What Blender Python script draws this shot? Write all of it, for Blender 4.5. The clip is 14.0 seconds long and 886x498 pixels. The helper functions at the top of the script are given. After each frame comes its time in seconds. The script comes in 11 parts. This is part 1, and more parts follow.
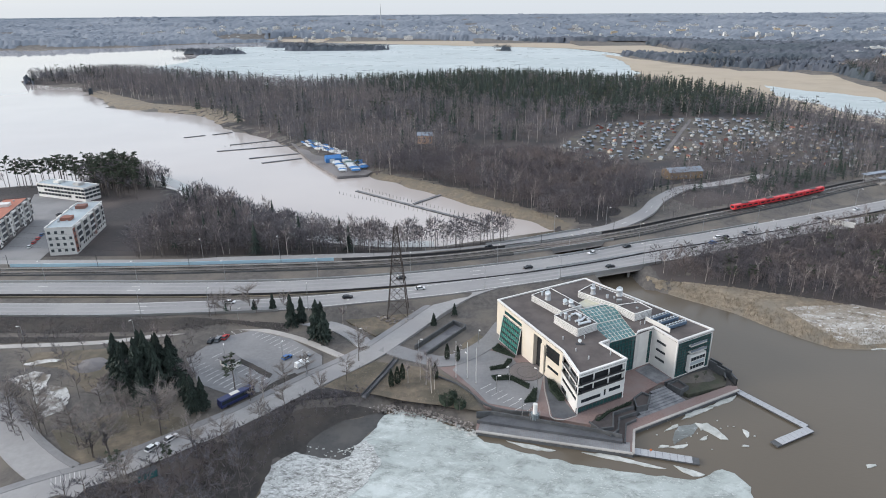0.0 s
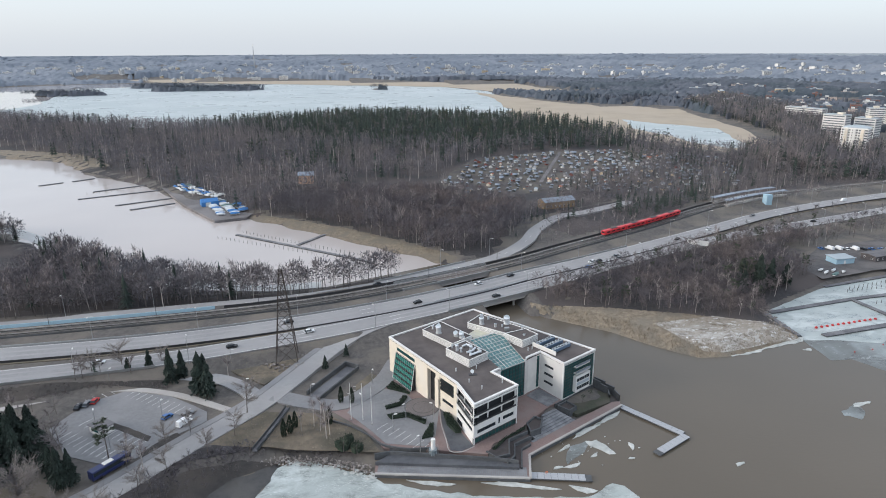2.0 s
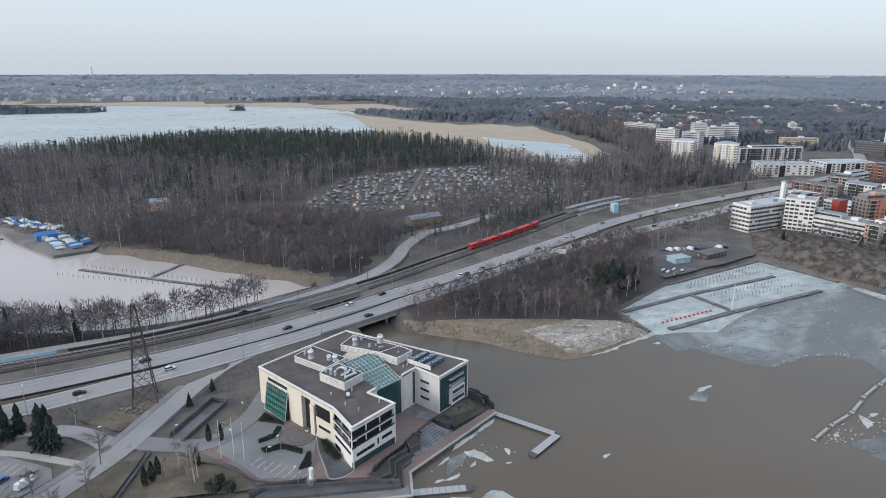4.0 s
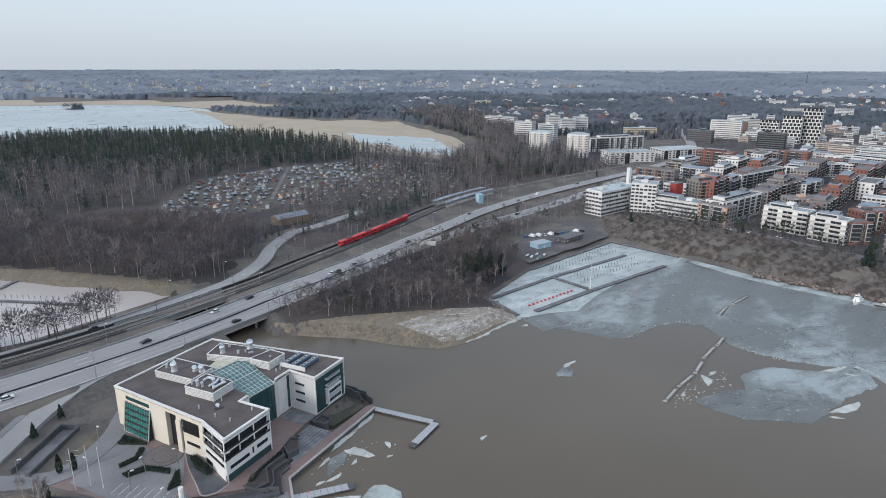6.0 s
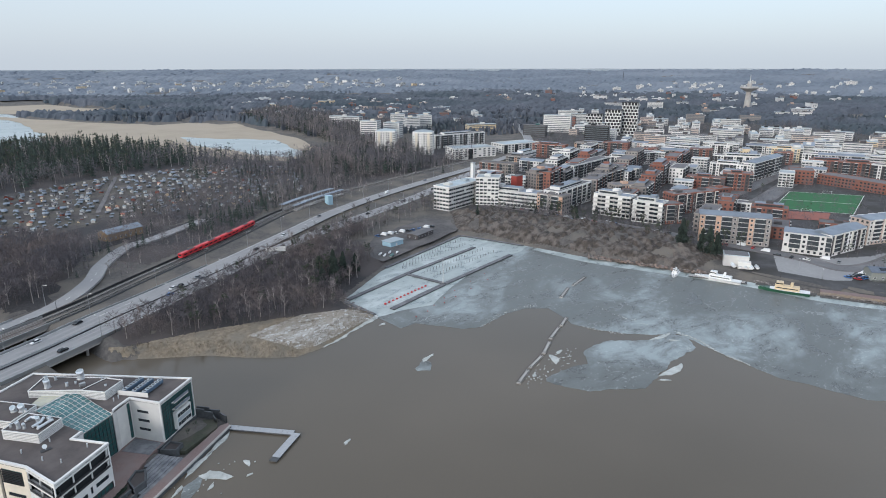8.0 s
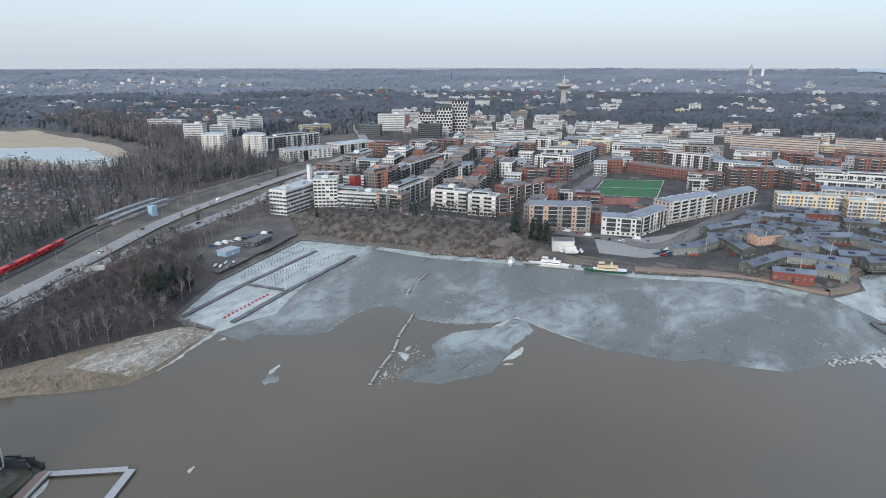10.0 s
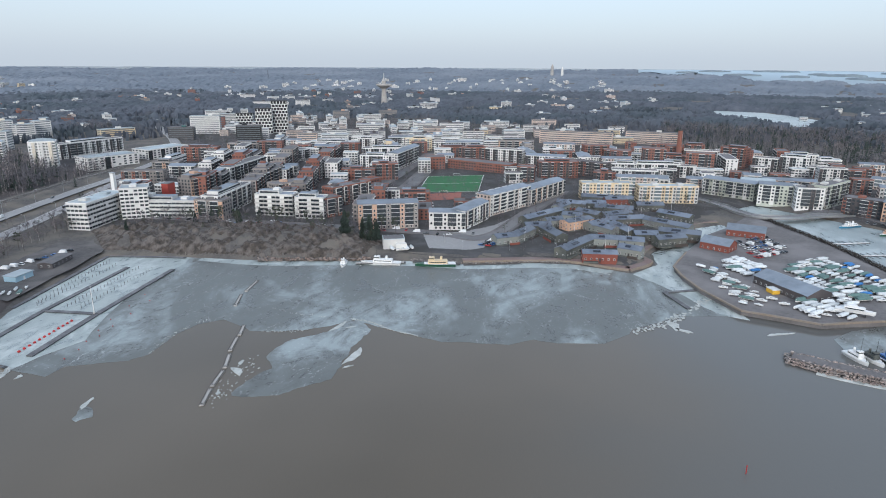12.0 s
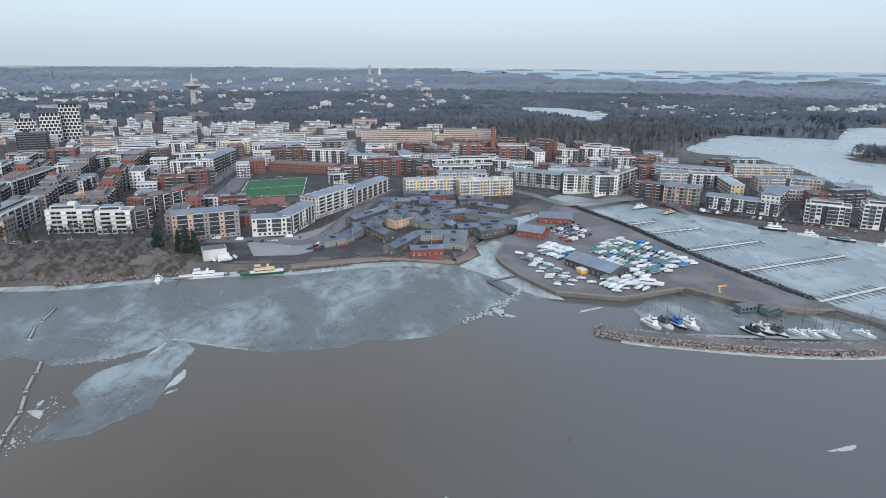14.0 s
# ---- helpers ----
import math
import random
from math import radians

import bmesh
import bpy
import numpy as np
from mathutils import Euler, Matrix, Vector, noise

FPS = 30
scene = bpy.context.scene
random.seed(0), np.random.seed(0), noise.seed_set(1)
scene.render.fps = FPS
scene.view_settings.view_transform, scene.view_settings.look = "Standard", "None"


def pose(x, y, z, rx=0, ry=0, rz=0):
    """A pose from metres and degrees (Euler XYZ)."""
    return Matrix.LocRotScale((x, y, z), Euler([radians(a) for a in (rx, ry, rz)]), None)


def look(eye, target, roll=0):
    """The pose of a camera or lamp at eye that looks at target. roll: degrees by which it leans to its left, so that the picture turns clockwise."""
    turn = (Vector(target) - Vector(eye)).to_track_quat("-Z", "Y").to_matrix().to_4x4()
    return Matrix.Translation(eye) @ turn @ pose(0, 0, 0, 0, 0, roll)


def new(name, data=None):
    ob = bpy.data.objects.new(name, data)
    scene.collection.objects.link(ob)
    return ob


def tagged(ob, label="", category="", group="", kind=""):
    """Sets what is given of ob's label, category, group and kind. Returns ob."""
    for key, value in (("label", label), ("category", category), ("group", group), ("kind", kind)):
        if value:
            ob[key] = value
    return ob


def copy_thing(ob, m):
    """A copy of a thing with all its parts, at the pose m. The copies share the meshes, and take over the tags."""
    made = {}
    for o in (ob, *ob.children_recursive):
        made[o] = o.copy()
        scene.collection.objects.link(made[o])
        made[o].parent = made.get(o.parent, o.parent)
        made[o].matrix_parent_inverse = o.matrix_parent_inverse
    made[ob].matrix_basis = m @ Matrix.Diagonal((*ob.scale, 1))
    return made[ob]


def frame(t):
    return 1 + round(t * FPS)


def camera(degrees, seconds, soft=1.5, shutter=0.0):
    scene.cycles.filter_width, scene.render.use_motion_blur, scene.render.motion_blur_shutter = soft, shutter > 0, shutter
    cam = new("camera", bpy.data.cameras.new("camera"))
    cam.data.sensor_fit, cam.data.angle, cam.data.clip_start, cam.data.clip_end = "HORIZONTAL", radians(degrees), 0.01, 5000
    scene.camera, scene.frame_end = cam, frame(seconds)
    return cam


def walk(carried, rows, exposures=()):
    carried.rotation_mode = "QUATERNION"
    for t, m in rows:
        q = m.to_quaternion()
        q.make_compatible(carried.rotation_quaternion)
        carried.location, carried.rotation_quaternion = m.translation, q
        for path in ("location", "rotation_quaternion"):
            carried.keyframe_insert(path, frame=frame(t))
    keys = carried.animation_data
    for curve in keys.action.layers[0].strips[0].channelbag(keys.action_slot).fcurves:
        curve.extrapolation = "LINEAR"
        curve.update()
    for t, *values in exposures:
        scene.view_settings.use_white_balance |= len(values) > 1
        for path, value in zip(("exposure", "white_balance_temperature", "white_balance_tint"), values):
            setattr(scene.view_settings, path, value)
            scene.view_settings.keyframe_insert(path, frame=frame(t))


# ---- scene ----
from mathutils import geometry

cam = camera(70.14, 14.0, soft=1.0)
PATH = [
    (0, pose(0.00, 0.00, 120.00, 69.24, 0, 0.00) @ pose(0, 0, 0, 0, 0, -0.41)),
    (0.5, pose(-0.07, -0.20, 120.08, 69.22, 0, -2.41) @ pose(0, 0, 0, 0, 0, -0.36)),
    (1, pose(-0.10, -0.38, 120.23, 69.30, 0, -4.96) @ pose(0, 0, 0, 0, 0, -0.33)),
    (1.5, pose(-0.10, -0.42, 120.42, 70.64, 0, -7.72) @ pose(0, 0, 0, 0, 0, -0.26)),
    (2, pose(-0.06, -0.31, 120.52, 72.45, 0, -10.81) @ pose(0, 0, 0, 0, 0, -0.21)),
    (2.5, pose(0.02, -0.20, 120.49, 73.41, 0, -14.05) @ pose(0, 0, 0, 0, 0, -0.13)),
    (3, pose(0.21, -0.13, 120.42, 73.94, 0, -17.28) @ pose(0, 0, 0, 0, 0, -0.05)),
    (5.5, pose(1.21, -0.70, 119.94, 73.75, 0, -31.68) @ pose(0, 0, 0, 0, 0, 0.11)),
    (6, pose(1.53, -0.69, 119.75, 73.77, 0, -35.06) @ pose(0, 0, 0, 0, 0, 0.10)),
    (6.5, pose(1.87, -0.77, 119.79, 73.76, 0, -38.52) @ pose(0, 0, 0, 0, 0, 0.13)),
    (7, pose(2.24, -0.99, 119.87, 73.73, 0, -41.95) @ pose(0, 0, 0, 0, 0, 0.01)),
    (9.5, pose(3.97, -1.53, 119.98, 73.66, 0, -59.42) @ pose(0, 0, 0, 0, 0, -0.04)),
    (10, pose(4.26, -1.33, 120.08, 73.63, 0, -63.39) @ pose(0, 0, 0, 0, 0, -0.03)),
    (10.5, pose(4.26, -1.12, 120.23, 73.62, 0, -67.57) @ pose(0, 0, 0, 0, 0, 0.14)),
    (11, pose(4.13, -1.02, 120.40, 73.58, 0, -71.67) @ pose(0, 0, 0, 0, 0, 0.24)),
    (11.5, pose(4.46, -1.11, 120.49, 73.57, 0, -75.58) @ pose(0, 0, 0, 0, 0, 0.35)),
    (12, pose(4.75, -1.45, 120.44, 73.61, 0, -79.19) @ pose(0, 0, 0, 0, 0, 0.36)),
    (12.5, pose(4.92, -1.94, 120.52, 73.63, 0, -82.99) @ pose(0, 0, 0, 0, 0, 0.37)),
    (13, pose(5.07, -2.41, 120.69, 73.65, 0, -86.90) @ pose(0, 0, 0, 0, 0, 0.41)),
    (13.5, pose(5.22, -2.73, 120.90, 73.63, 0, -90.97) @ pose(0, 0, 0, 0, 0, 0.49)),
    (14, pose(5.47, -2.92, 121.17, 73.64, 0, -95.04) @ pose(0, 0, 0, 0, 0, 0.48)),
]
walk(cam, PATH, [(0, 0.43, 6150, 9), (1.5, 0.45, 6110, 9), (2.5, 0.22, 6040, 9), (6.5, 0.13, 5850, 8), (9.5, 0.16, 5830, 7), (14, 0.1, 5660, 7)])

# ---- sky and sun: a hazy overcast afternoon, the sun low on the left of the bay ----
SUN_EL, SUN_AZ = radians(19), radians(-95)      # azimuth from +y towards +x
world = bpy.data.worlds.new("sky")
scene.world = world
world.use_nodes = True
wn, wl = world.node_tree.nodes, world.node_tree.links
wn.clear()
w_out = wn.new("ShaderNodeOutputWorld")
w_sky = wn.new("ShaderNodeTexSky")
w_sky.sky_type = "NISHITA"
w_sky.sun_disc = False
w_sky.sun_elevation, w_sky.sun_rotation = SUN_EL, SUN_AZ
w_sky.air_density, w_sky.dust_density, w_sky.ozone_density = 1.0, 3.0, 2.0
w_b1 = wn.new("ShaderNodeBackground")
w_b1.inputs["Strength"].default_value = 0.055
w_b2 = wn.new("ShaderNodeBackground")           # the even cloud sheet
w_b2.inputs["Color"].default_value = (0.775, 0.795, 0.82, 1)
# an overcast sky is about twice as bright overhead as at the horizon
w_dir = wn.new("ShaderNodeTexCoord")
w_sep = wn.new("ShaderNodeSeparateXYZ")
w_up = wn.new("ShaderNodeMapRange")
w_up.inputs["To Min"].default_value, w_up.inputs["To Max"].default_value = 0.68, 0.98
wl.new(w_dir.outputs["Generated"], w_sep.inputs["Vector"])
wl.new(w_sep.outputs["Z"], w_up.inputs["Value"])
wl.new(w_up.outputs["Result"], w_b2.inputs["Strength"])
w_add = wn.new("ShaderNodeAddShader")
wl.new(w_sky.outputs["Color"], w_b1.inputs["Color"])
wl.new(w_b1.outputs["Background"], w_add.inputs[0])
wl.new(w_b2.outputs["Background"], w_add.inputs[1])
wl.new(w_add.outputs["Shader"], w_out.inputs["Surface"])
sun_data = bpy.data.lights.new("sun", "SUN")
sun_data.energy, sun_data.angle, sun_data.color = 1.5, radians(14), (1.0, 0.9, 0.8)
sun = new("sun", sun_data)
sun_from = Vector((math.sin(SUN_AZ) * math.cos(SUN_EL), math.cos(SUN_AZ) * math.cos(SUN_EL), math.sin(SUN_EL)))
sun.matrix_world = look(sun_from * 300, (0, 0, 0))

RNG = np.random.default_rng(7)


# ---- materials ----
def mat(name, c1, c2=None, scale=1.0, rough=0.8, bump=0.0, metal=0.0, big=0.0, c3=None, coords="Object", spec=0.5, island=0.0, stretch=None, vary=0.0):
    """A surface of two colours mixed by fine noise, a third by broad patches, with bump relief."""
    m = bpy.data.materials.new(name)
    m.use_nodes = True
    n, l = m.node_tree.nodes, m.node_tree.links
    b = n["Principled BSDF"]
    b.inputs["Roughness"].default_value = rough
    b.inputs["Metallic"].default_value = metal
    b.inputs["Specular IOR Level"].default_value = spec
    c2 = c2 or tuple(v * 0.8 for v in c1)
    if coords == "World":
        src = n.new("ShaderNodeNewGeometry").outputs["Position"]
    else:
        src = n.new("ShaderNodeTexCoord").outputs["Object"]
    if stretch:
        mp = n.new("ShaderNodeMapping")
        mp.inputs["Scale"].default_value = stretch
        l.new(src, mp.inputs["Vector"])
        src = mp.outputs["Vector"]
    t = n.new("ShaderNodeTexNoise")
    t.inputs["Scale"].default_value = scale
    t.inputs["Detail"].default_value = 5
    t.inputs["Roughness"].default_value = 0.65
    l.new(src, t.inputs["Vector"])
    r = n.new("ShaderNodeValToRGB")
    r.color_ramp.elements[0].position, r.color_ramp.elements[1].position = 0.35, 0.65
    r.color_ramp.elements[0].color, r.color_ramp.elements[1].color = (*c1, 1), (*c2, 1)
    l.new(t.outputs["Fac"], r.inputs["Fac"])
    col = r.outputs["Color"]
    if big:
        t2 = n.new("ShaderNodeTexNoise")
        t2.inputs["Scale"].default_value = big
        t2.inputs["Detail"].default_value = 4
        l.new(src, t2.inputs["Vector"])
        r2 = n.new("ShaderNodeValToRGB")
        r2.color_ramp.elements[0].position, r2.color_ramp.elements[1].position = 0.45, 0.62
        l.new(t2.outputs["Fac"], r2.inputs["Fac"])
        mx = n.new("ShaderNodeMix")
        mx.data_type = "RGBA"
        l.new(r2.outputs["Color"], mx.inputs["Factor"])
        l.new(col, mx.inputs["A"])
        mx.inputs["B"].default_value = (*(c3 or tuple(v * 0.7 for v in c1)), 1)
        col = mx.outputs["Result"]
    if island:
        g = n.new("ShaderNodeNewGeometry")
        hv = n.new("ShaderNodeHueSaturation")
        ma = n.new("ShaderNodeMapRange")
        ma.inputs["To Min"].default_value, ma.inputs["To Max"].default_value = 1 - island, 1 + island
        l.new(g.outputs["Random Per Island"], ma.inputs["Value"])
        l.new(ma.outputs["Result"], hv.inputs["Value"])
        l.new(col, hv.inputs["Color"])
        col = hv.outputs["Color"]
    if vary:
        oi = n.new("ShaderNodeObjectInfo")
        hv2 = n.new("ShaderNodeHueSaturation")
        mv = n.new("ShaderNodeMapRange")
        mv.inputs["To Min"].default_value, mv.inputs["To Max"].default_value = 1 - vary, 1 + vary
        l.new(oi.outputs["Random"], mv.inputs["Value"])
        l.new(mv.outputs["Result"], hv2.inputs["Value"])
        l.new(col, hv2.inputs["Color"])
        col = hv2.outputs["Color"]
    l.new(col, b.inputs["Base Color"])
    if bump:
        bp = n.new("ShaderNodeBump")
        bp.inputs["Strength"].default_value = bump
        bp.inputs["Distance"].default_value = 0.3 / max(scale, 0.05)
        l.new(t.outputs["Fac"], bp.inputs["Height"])
        l.new(bp.outputs["Normal"], b.inputs["Normal"])
    return m


def plain(name, c, rough=0.5, metal=0.0, spec=0.5):
    return mat(name, c, tuple(v * 0.9 for v in c), 2.0, rough, 0, metal, spec=spec)


M_GROUND = mat("winter_ground", (0.118, 0.108, 0.101), (0.068, 0.063, 0.06), 0.5, 0.95, 0.4, big=0.05, c3=(0.145, 0.128, 0.11), coords="World")
# brown litter set darker still, standing in for shade under the trees
M_FLOOR = mat("leaf_litter", (0.051, 0.047, 0.05), (0.028, 0.026, 0.028), 0.6, 0.95, 0.3, big=0.02, c3=(0.08, 0.067, 0.064), coords="World")
M_GRASS = mat("dead_lawn", (0.185, 0.152, 0.112), (0.112, 0.094, 0.073), 0.45, 0.95, 0.5, big=0.09, c3=(0.092, 0.082, 0.062), coords="World")
M_REED = mat("dry_reed", (0.30, 0.25, 0.185), (0.175, 0.145, 0.11), 0.5, 0.95, 0.4, big=0.09, c3=(0.20, 0.175, 0.14), coords="World", island=0.3)
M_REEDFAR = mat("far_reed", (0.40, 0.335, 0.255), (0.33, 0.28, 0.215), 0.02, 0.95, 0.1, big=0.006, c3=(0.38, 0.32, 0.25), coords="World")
M_ASPHALT = mat("asphalt", (0.205, 0.205, 0.212), (0.17, 0.17, 0.176), 0.9, 0.85, 0.1, big=0.05, c3=(0.235, 0.233, 0.238), coords="World")
M_ASPHALT2 = mat("road_asphalt", (0.315, 0.31, 0.31), (0.275, 0.27, 0.27), 0.5, 0.85, 0.1, big=0.03, c3=(0.26, 0.255, 0.26), coords="World", stretch=(1, 1, 1))
M_WORN = mat("worn_lane_asphalt", (0.262, 0.258, 0.262), (0.225, 0.222, 0.226), 0.6, 0.8, 0.1, big=0.04, c3=(0.285, 0.28, 0.282), coords="World")
M_PAVER = mat("red_paver", (0.22, 0.155, 0.142), (0.175, 0.125, 0.116), 1.5, 0.85, 0.2, big=0.15, c3=(0.205, 0.16, 0.15), coords="World")
M_GRAVEL = mat("gravel_yard", (0.165, 0.155, 0.157), (0.115, 0.109, 0.11), 0.5, 0.95, 0.2, big=0.04, c3=(0.20, 0.188, 0.19), coords="World")
# asphalt darkened to include the shade between blocks and trees
M_CITY = mat("town_ground", (0.082, 0.08, 0.084), (0.045, 0.044, 0.046), 0.12, 0.9, 0.1, big=0.04, c3=(0.04, 0.037, 0.035), coords="World")
M_BALLAST = mat("ballast", (0.13, 0.11, 0.10), (0.09, 0.08, 0.075), 1.2, 0.95, 0.4, coords="World")
M_SLEEPER = mat("sleepers_in_ballast", (0.20, 0.165, 0.14), (0.13, 0.11, 0.098), 1.5, 0.95, 0.4, coords="World")
M_ROCK = mat("granite", (0.23, 0.205, 0.19), (0.14, 0.126, 0.12), 0.6, 0.9, 0.6, big=0.2, c3=(0.27, 0.245, 0.23), coords="World", island=0.35)
M_HILL = mat("rocky_heath", (0.078, 0.063, 0.053), (0.032, 0.027, 0.024), 0.35, 0.95, 1.0, big=0.2, c3=(0.135, 0.117, 0.106), coords="World")
M_CONC = mat("concrete", (0.42, 0.40, 0.38), (0.36, 0.345, 0.33), 0.6, 0.85, 0.15, big=0.08, c3=(0.33, 0.31, 0.295), coords="World")
M_YARD = mat("dark_gravel", (0.105, 0.098, 0.098), (0.07, 0.066, 0.067), 0.5, 0.95, 0.3, big=0.06, c3=(0.135, 0.125, 0.122), coords="World")
M_DARKCONC = mat("dark_concrete", (0.095, 0.10, 0.107), (0.07, 0.074, 0.08), 0.8, 0.8, 0.15, big=0.2, coords="World")
M_DECK = mat("grey_deck_boards", (0.40, 0.41, 0.43), (0.31, 0.32, 0.34), 1.4, 0.75, 0.2, big=0.3, c3=(0.36, 0.37, 0.39), coords="World")
M_DARKDECK = mat("dark_deck_boards", (0.13, 0.13, 0.14), (0.085, 0.085, 0.095), 2.0, 0.75, 0.25, big=0.15, c3=(0.17, 0.17, 0.18), coords="World")
M_TERRACE = mat("dark_slate_paving", (0.082, 0.086, 0.096), (0.06, 0.063, 0.072), 0.9, 0.75, 0.2, big=0.15, c3=(0.098, 0.102, 0.112), coords="World")
M_PAINT = mat("road_paint", (0.72, 0.72, 0.70), (0.55, 0.55, 0.54), 1.0, 0.7)
M_BARK = mat("bark", (0.15, 0.128, 0.118), (0.095, 0.082, 0.076), 3, 0.9, 0.3, island=0.2)
M_BIRCH = mat("birch_bark", (0.55, 0.50, 0.46), (0.30, 0.27, 0.25), 2, 0.8)
# twig grey tinted blue: the air's haze over the woods, put into the colour
M_TWIG = mat("bare_twigs", (0.142, 0.135, 0.152), (0.092, 0.088, 0.10), 0.08, 0.9, island=0.25, big=0.012, c3=(0.168, 0.147, 0.15), coords="World")
M_TWIGDARK = mat("dark_alder_twigs", (0.12, 0.109, 0.12), (0.077, 0.07, 0.079), 0.1, 0.9, island=0.25, big=0.03, c3=(0.15, 0.124, 0.122), coords="World")
M_RAIL = mat("worn_rail_steel", (0.34, 0.32, 0.31), (0.26, 0.245, 0.235), 0.5, 0.45, 0, 0.4)
M_TWIGW = mat("birch_twigs", (0.23, 0.20, 0.20), (0.16, 0.138, 0.14), 0.1, 0.9, island=0.35, coords="World")
M_SPRUCE = mat("spruce_needles", (0.034, 0.051, 0.04), (0.018, 0.028, 0.024), 0.15, 0.85, island=0.4, coords="World")
M_PINE = mat("pine_needles", (0.062, 0.078, 0.05), (0.04, 0.052, 0.036), 0.2, 0.85, island=0.3, coords="World")
M_YEW = mat("clipped_yew", (0.028, 0.045, 0.028), (0.018, 0.03, 0.02), 1.2, 0.85, 0.5, island=0.3)
# distance haze is mixed into both wood colours as pale grey-blue
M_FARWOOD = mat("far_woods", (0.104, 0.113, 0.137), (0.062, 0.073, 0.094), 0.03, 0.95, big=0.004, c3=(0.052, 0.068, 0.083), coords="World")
M_HAZERIDGE = mat("horizon_woods", (0.30, 0.345, 0.39), (0.27, 0.31, 0.355), 0.002, 0.95, big=0.0006, c3=(0.33, 0.37, 0.41), coords="World")


def glassy(name, c, rough=0.08, spec=0.5, metal=0.0):
    m = mat(name, c, tuple(v * 0.7 for v in c), 0.35, rough, 0, metal, spec=spec)
    return m


M_GLASS = glassy("window_glass", (0.03, 0.038, 0.046), 0.12, 0.35)
M_WINGLASS = glassy("town_window_glass", (0.06, 0.07, 0.08), 0.15, 0.5)
# panes of far blocks: glass colour lightened to stand for haze
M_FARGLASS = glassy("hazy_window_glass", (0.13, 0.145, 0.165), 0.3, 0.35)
M_GREEN = glassy("green_glass", (0.03, 0.10, 0.10), 0.06, 0.8)
M_GREENROOF = glassy("green_roof_glass", (0.055, 0.165, 0.17), 0.12, 0.6)
# brighter copy of the green glass, its lit look put into the colour
M_BAYGLASS = glassy("lit_green_glass", (0.05, 0.20, 0.17), 0.08, 0.8)
M_WHITE = mat("white_render", (0.74, 0.73, 0.71), (0.66, 0.655, 0.64), 0.3, 0.75, 0.03, big=0.05, c3=(0.62, 0.61, 0.60))
M_TOWNWHITE = mat("town_white_render", (0.74, 0.73, 0.71), (0.66, 0.65, 0.635), 0.3, 0.75, 0.03, big=0.05, c3=(0.62, 0.61, 0.60), vary=0.14)
M_TOWNGREY = mat("grey_brown_render", (0.28, 0.255, 0.245), (0.225, 0.207, 0.2), 0.4, 0.8, 0.05, big=0.06, c3=(0.26, 0.235, 0.22), vary=0.2)
# plain cream of towers and huts; on the office, painted sun warmth
M_CREAM = mat("cream_stone", (0.70, 0.63, 0.52), (0.62, 0.56, 0.47), 0.25, 0.75, 0.05, big=0.08, c3=(0.66, 0.61, 0.54))
M_OFFWHITE = mat("pale_panel", (0.66, 0.65, 0.62), (0.58, 0.57, 0.55), 0.3, 0.7, big=0.06, c3=(0.52, 0.51, 0.50), vary=0.16)
M_YELLOW = mat("yellow_render", (0.66, 0.52, 0.33), (0.60, 0.47, 0.31), 0.2, 0.8, big=0.05, c3=(0.62, 0.53, 0.38), vary=0.16)
M_PEACH = mat("peach_render", (0.56, 0.36, 0.25), (0.50, 0.32, 0.23), 0.3, 0.8, big=0.05, c3=(0.50, 0.36, 0.28), vary=0.16)
M_PALEPEACH = mat("pale_peach_render", (0.60, 0.48, 0.41), (0.53, 0.42, 0.365), 0.3, 0.8, big=0.05, c3=(0.55, 0.47, 0.42), vary=0.16)
M_BRICK = mat("red_brick", (0.27, 0.112, 0.08), (0.185, 0.08, 0.062), 1.2, 0.85, 0.1, big=0.06, c3=(0.21, 0.105, 0.085), vary=0.16)
M_BALGLASS = glassy("balcony_glass", (0.20, 0.24, 0.26), 0.15, 0.5)
M_DKBRICK = mat("dark_brick", (0.078, 0.07, 0.073), (0.054, 0.05, 0.053), 0.8, 0.8, 0.1, big=0.05, c3=(0.095, 0.083, 0.085), vary=0.16)
# black of real cladding, also painted darkness inside the office
M_BLACK = mat("black_cladding", (0.026, 0.029, 0.033), (0.016, 0.018, 0.021), 0.3, 0.6, spec=0.25)
M_GREYGREEN = mat("grey_green_panel", (0.46, 0.48, 0.41), (0.40, 0.42, 0.37), 0.3, 0.75, big=0.05, vary=0.16)
M_ROOFBLUE = mat("blue_grey_sheet_roof", (0.23, 0.262, 0.31), (0.175, 0.205, 0.245), 0.2, 0.5, 0.02, 0.3, big=0.03, c3=(0.26, 0.30, 0.36), vary=0.16)
M_ROOFPALE = mat("pale_sheet_roof", (0.40, 0.455, 0.49), (0.33, 0.38, 0.41), 0.2, 0.55, 0.02, 0.1, big=0.03, vary=0.16)
M_ROOFDARK = mat("bitumen_roof", (0.165, 0.16, 0.168), (0.12, 0.118, 0.124), 0.3, 0.9, 0.05, big=0.05, c3=(0.15, 0.145, 0.15), vary=0.16)
M_ROOFRED = mat("red_tile_roof", (0.40, 0.16, 0.11), (0.33, 0.13, 0.09), 0.4, 0.8)
M_METAL = plain("galvanised_steel", (0.45, 0.46, 0.47), 0.4, 0.8)
M_DKMETAL = plain("dark_steel", (0.06, 0.06, 0.065), 0.5, 0.5)
M_RUST = mat("rusty_steel", (0.075, 0.06, 0.053), (0.05, 0.041, 0.037), 2, 0.8)
M_TIMBER = mat("grey_green_timber", (0.085, 0.093, 0.088), (0.055, 0.061, 0.059), 1.5, 0.85, big=0.1, c3=(0.12, 0.122, 0.108))
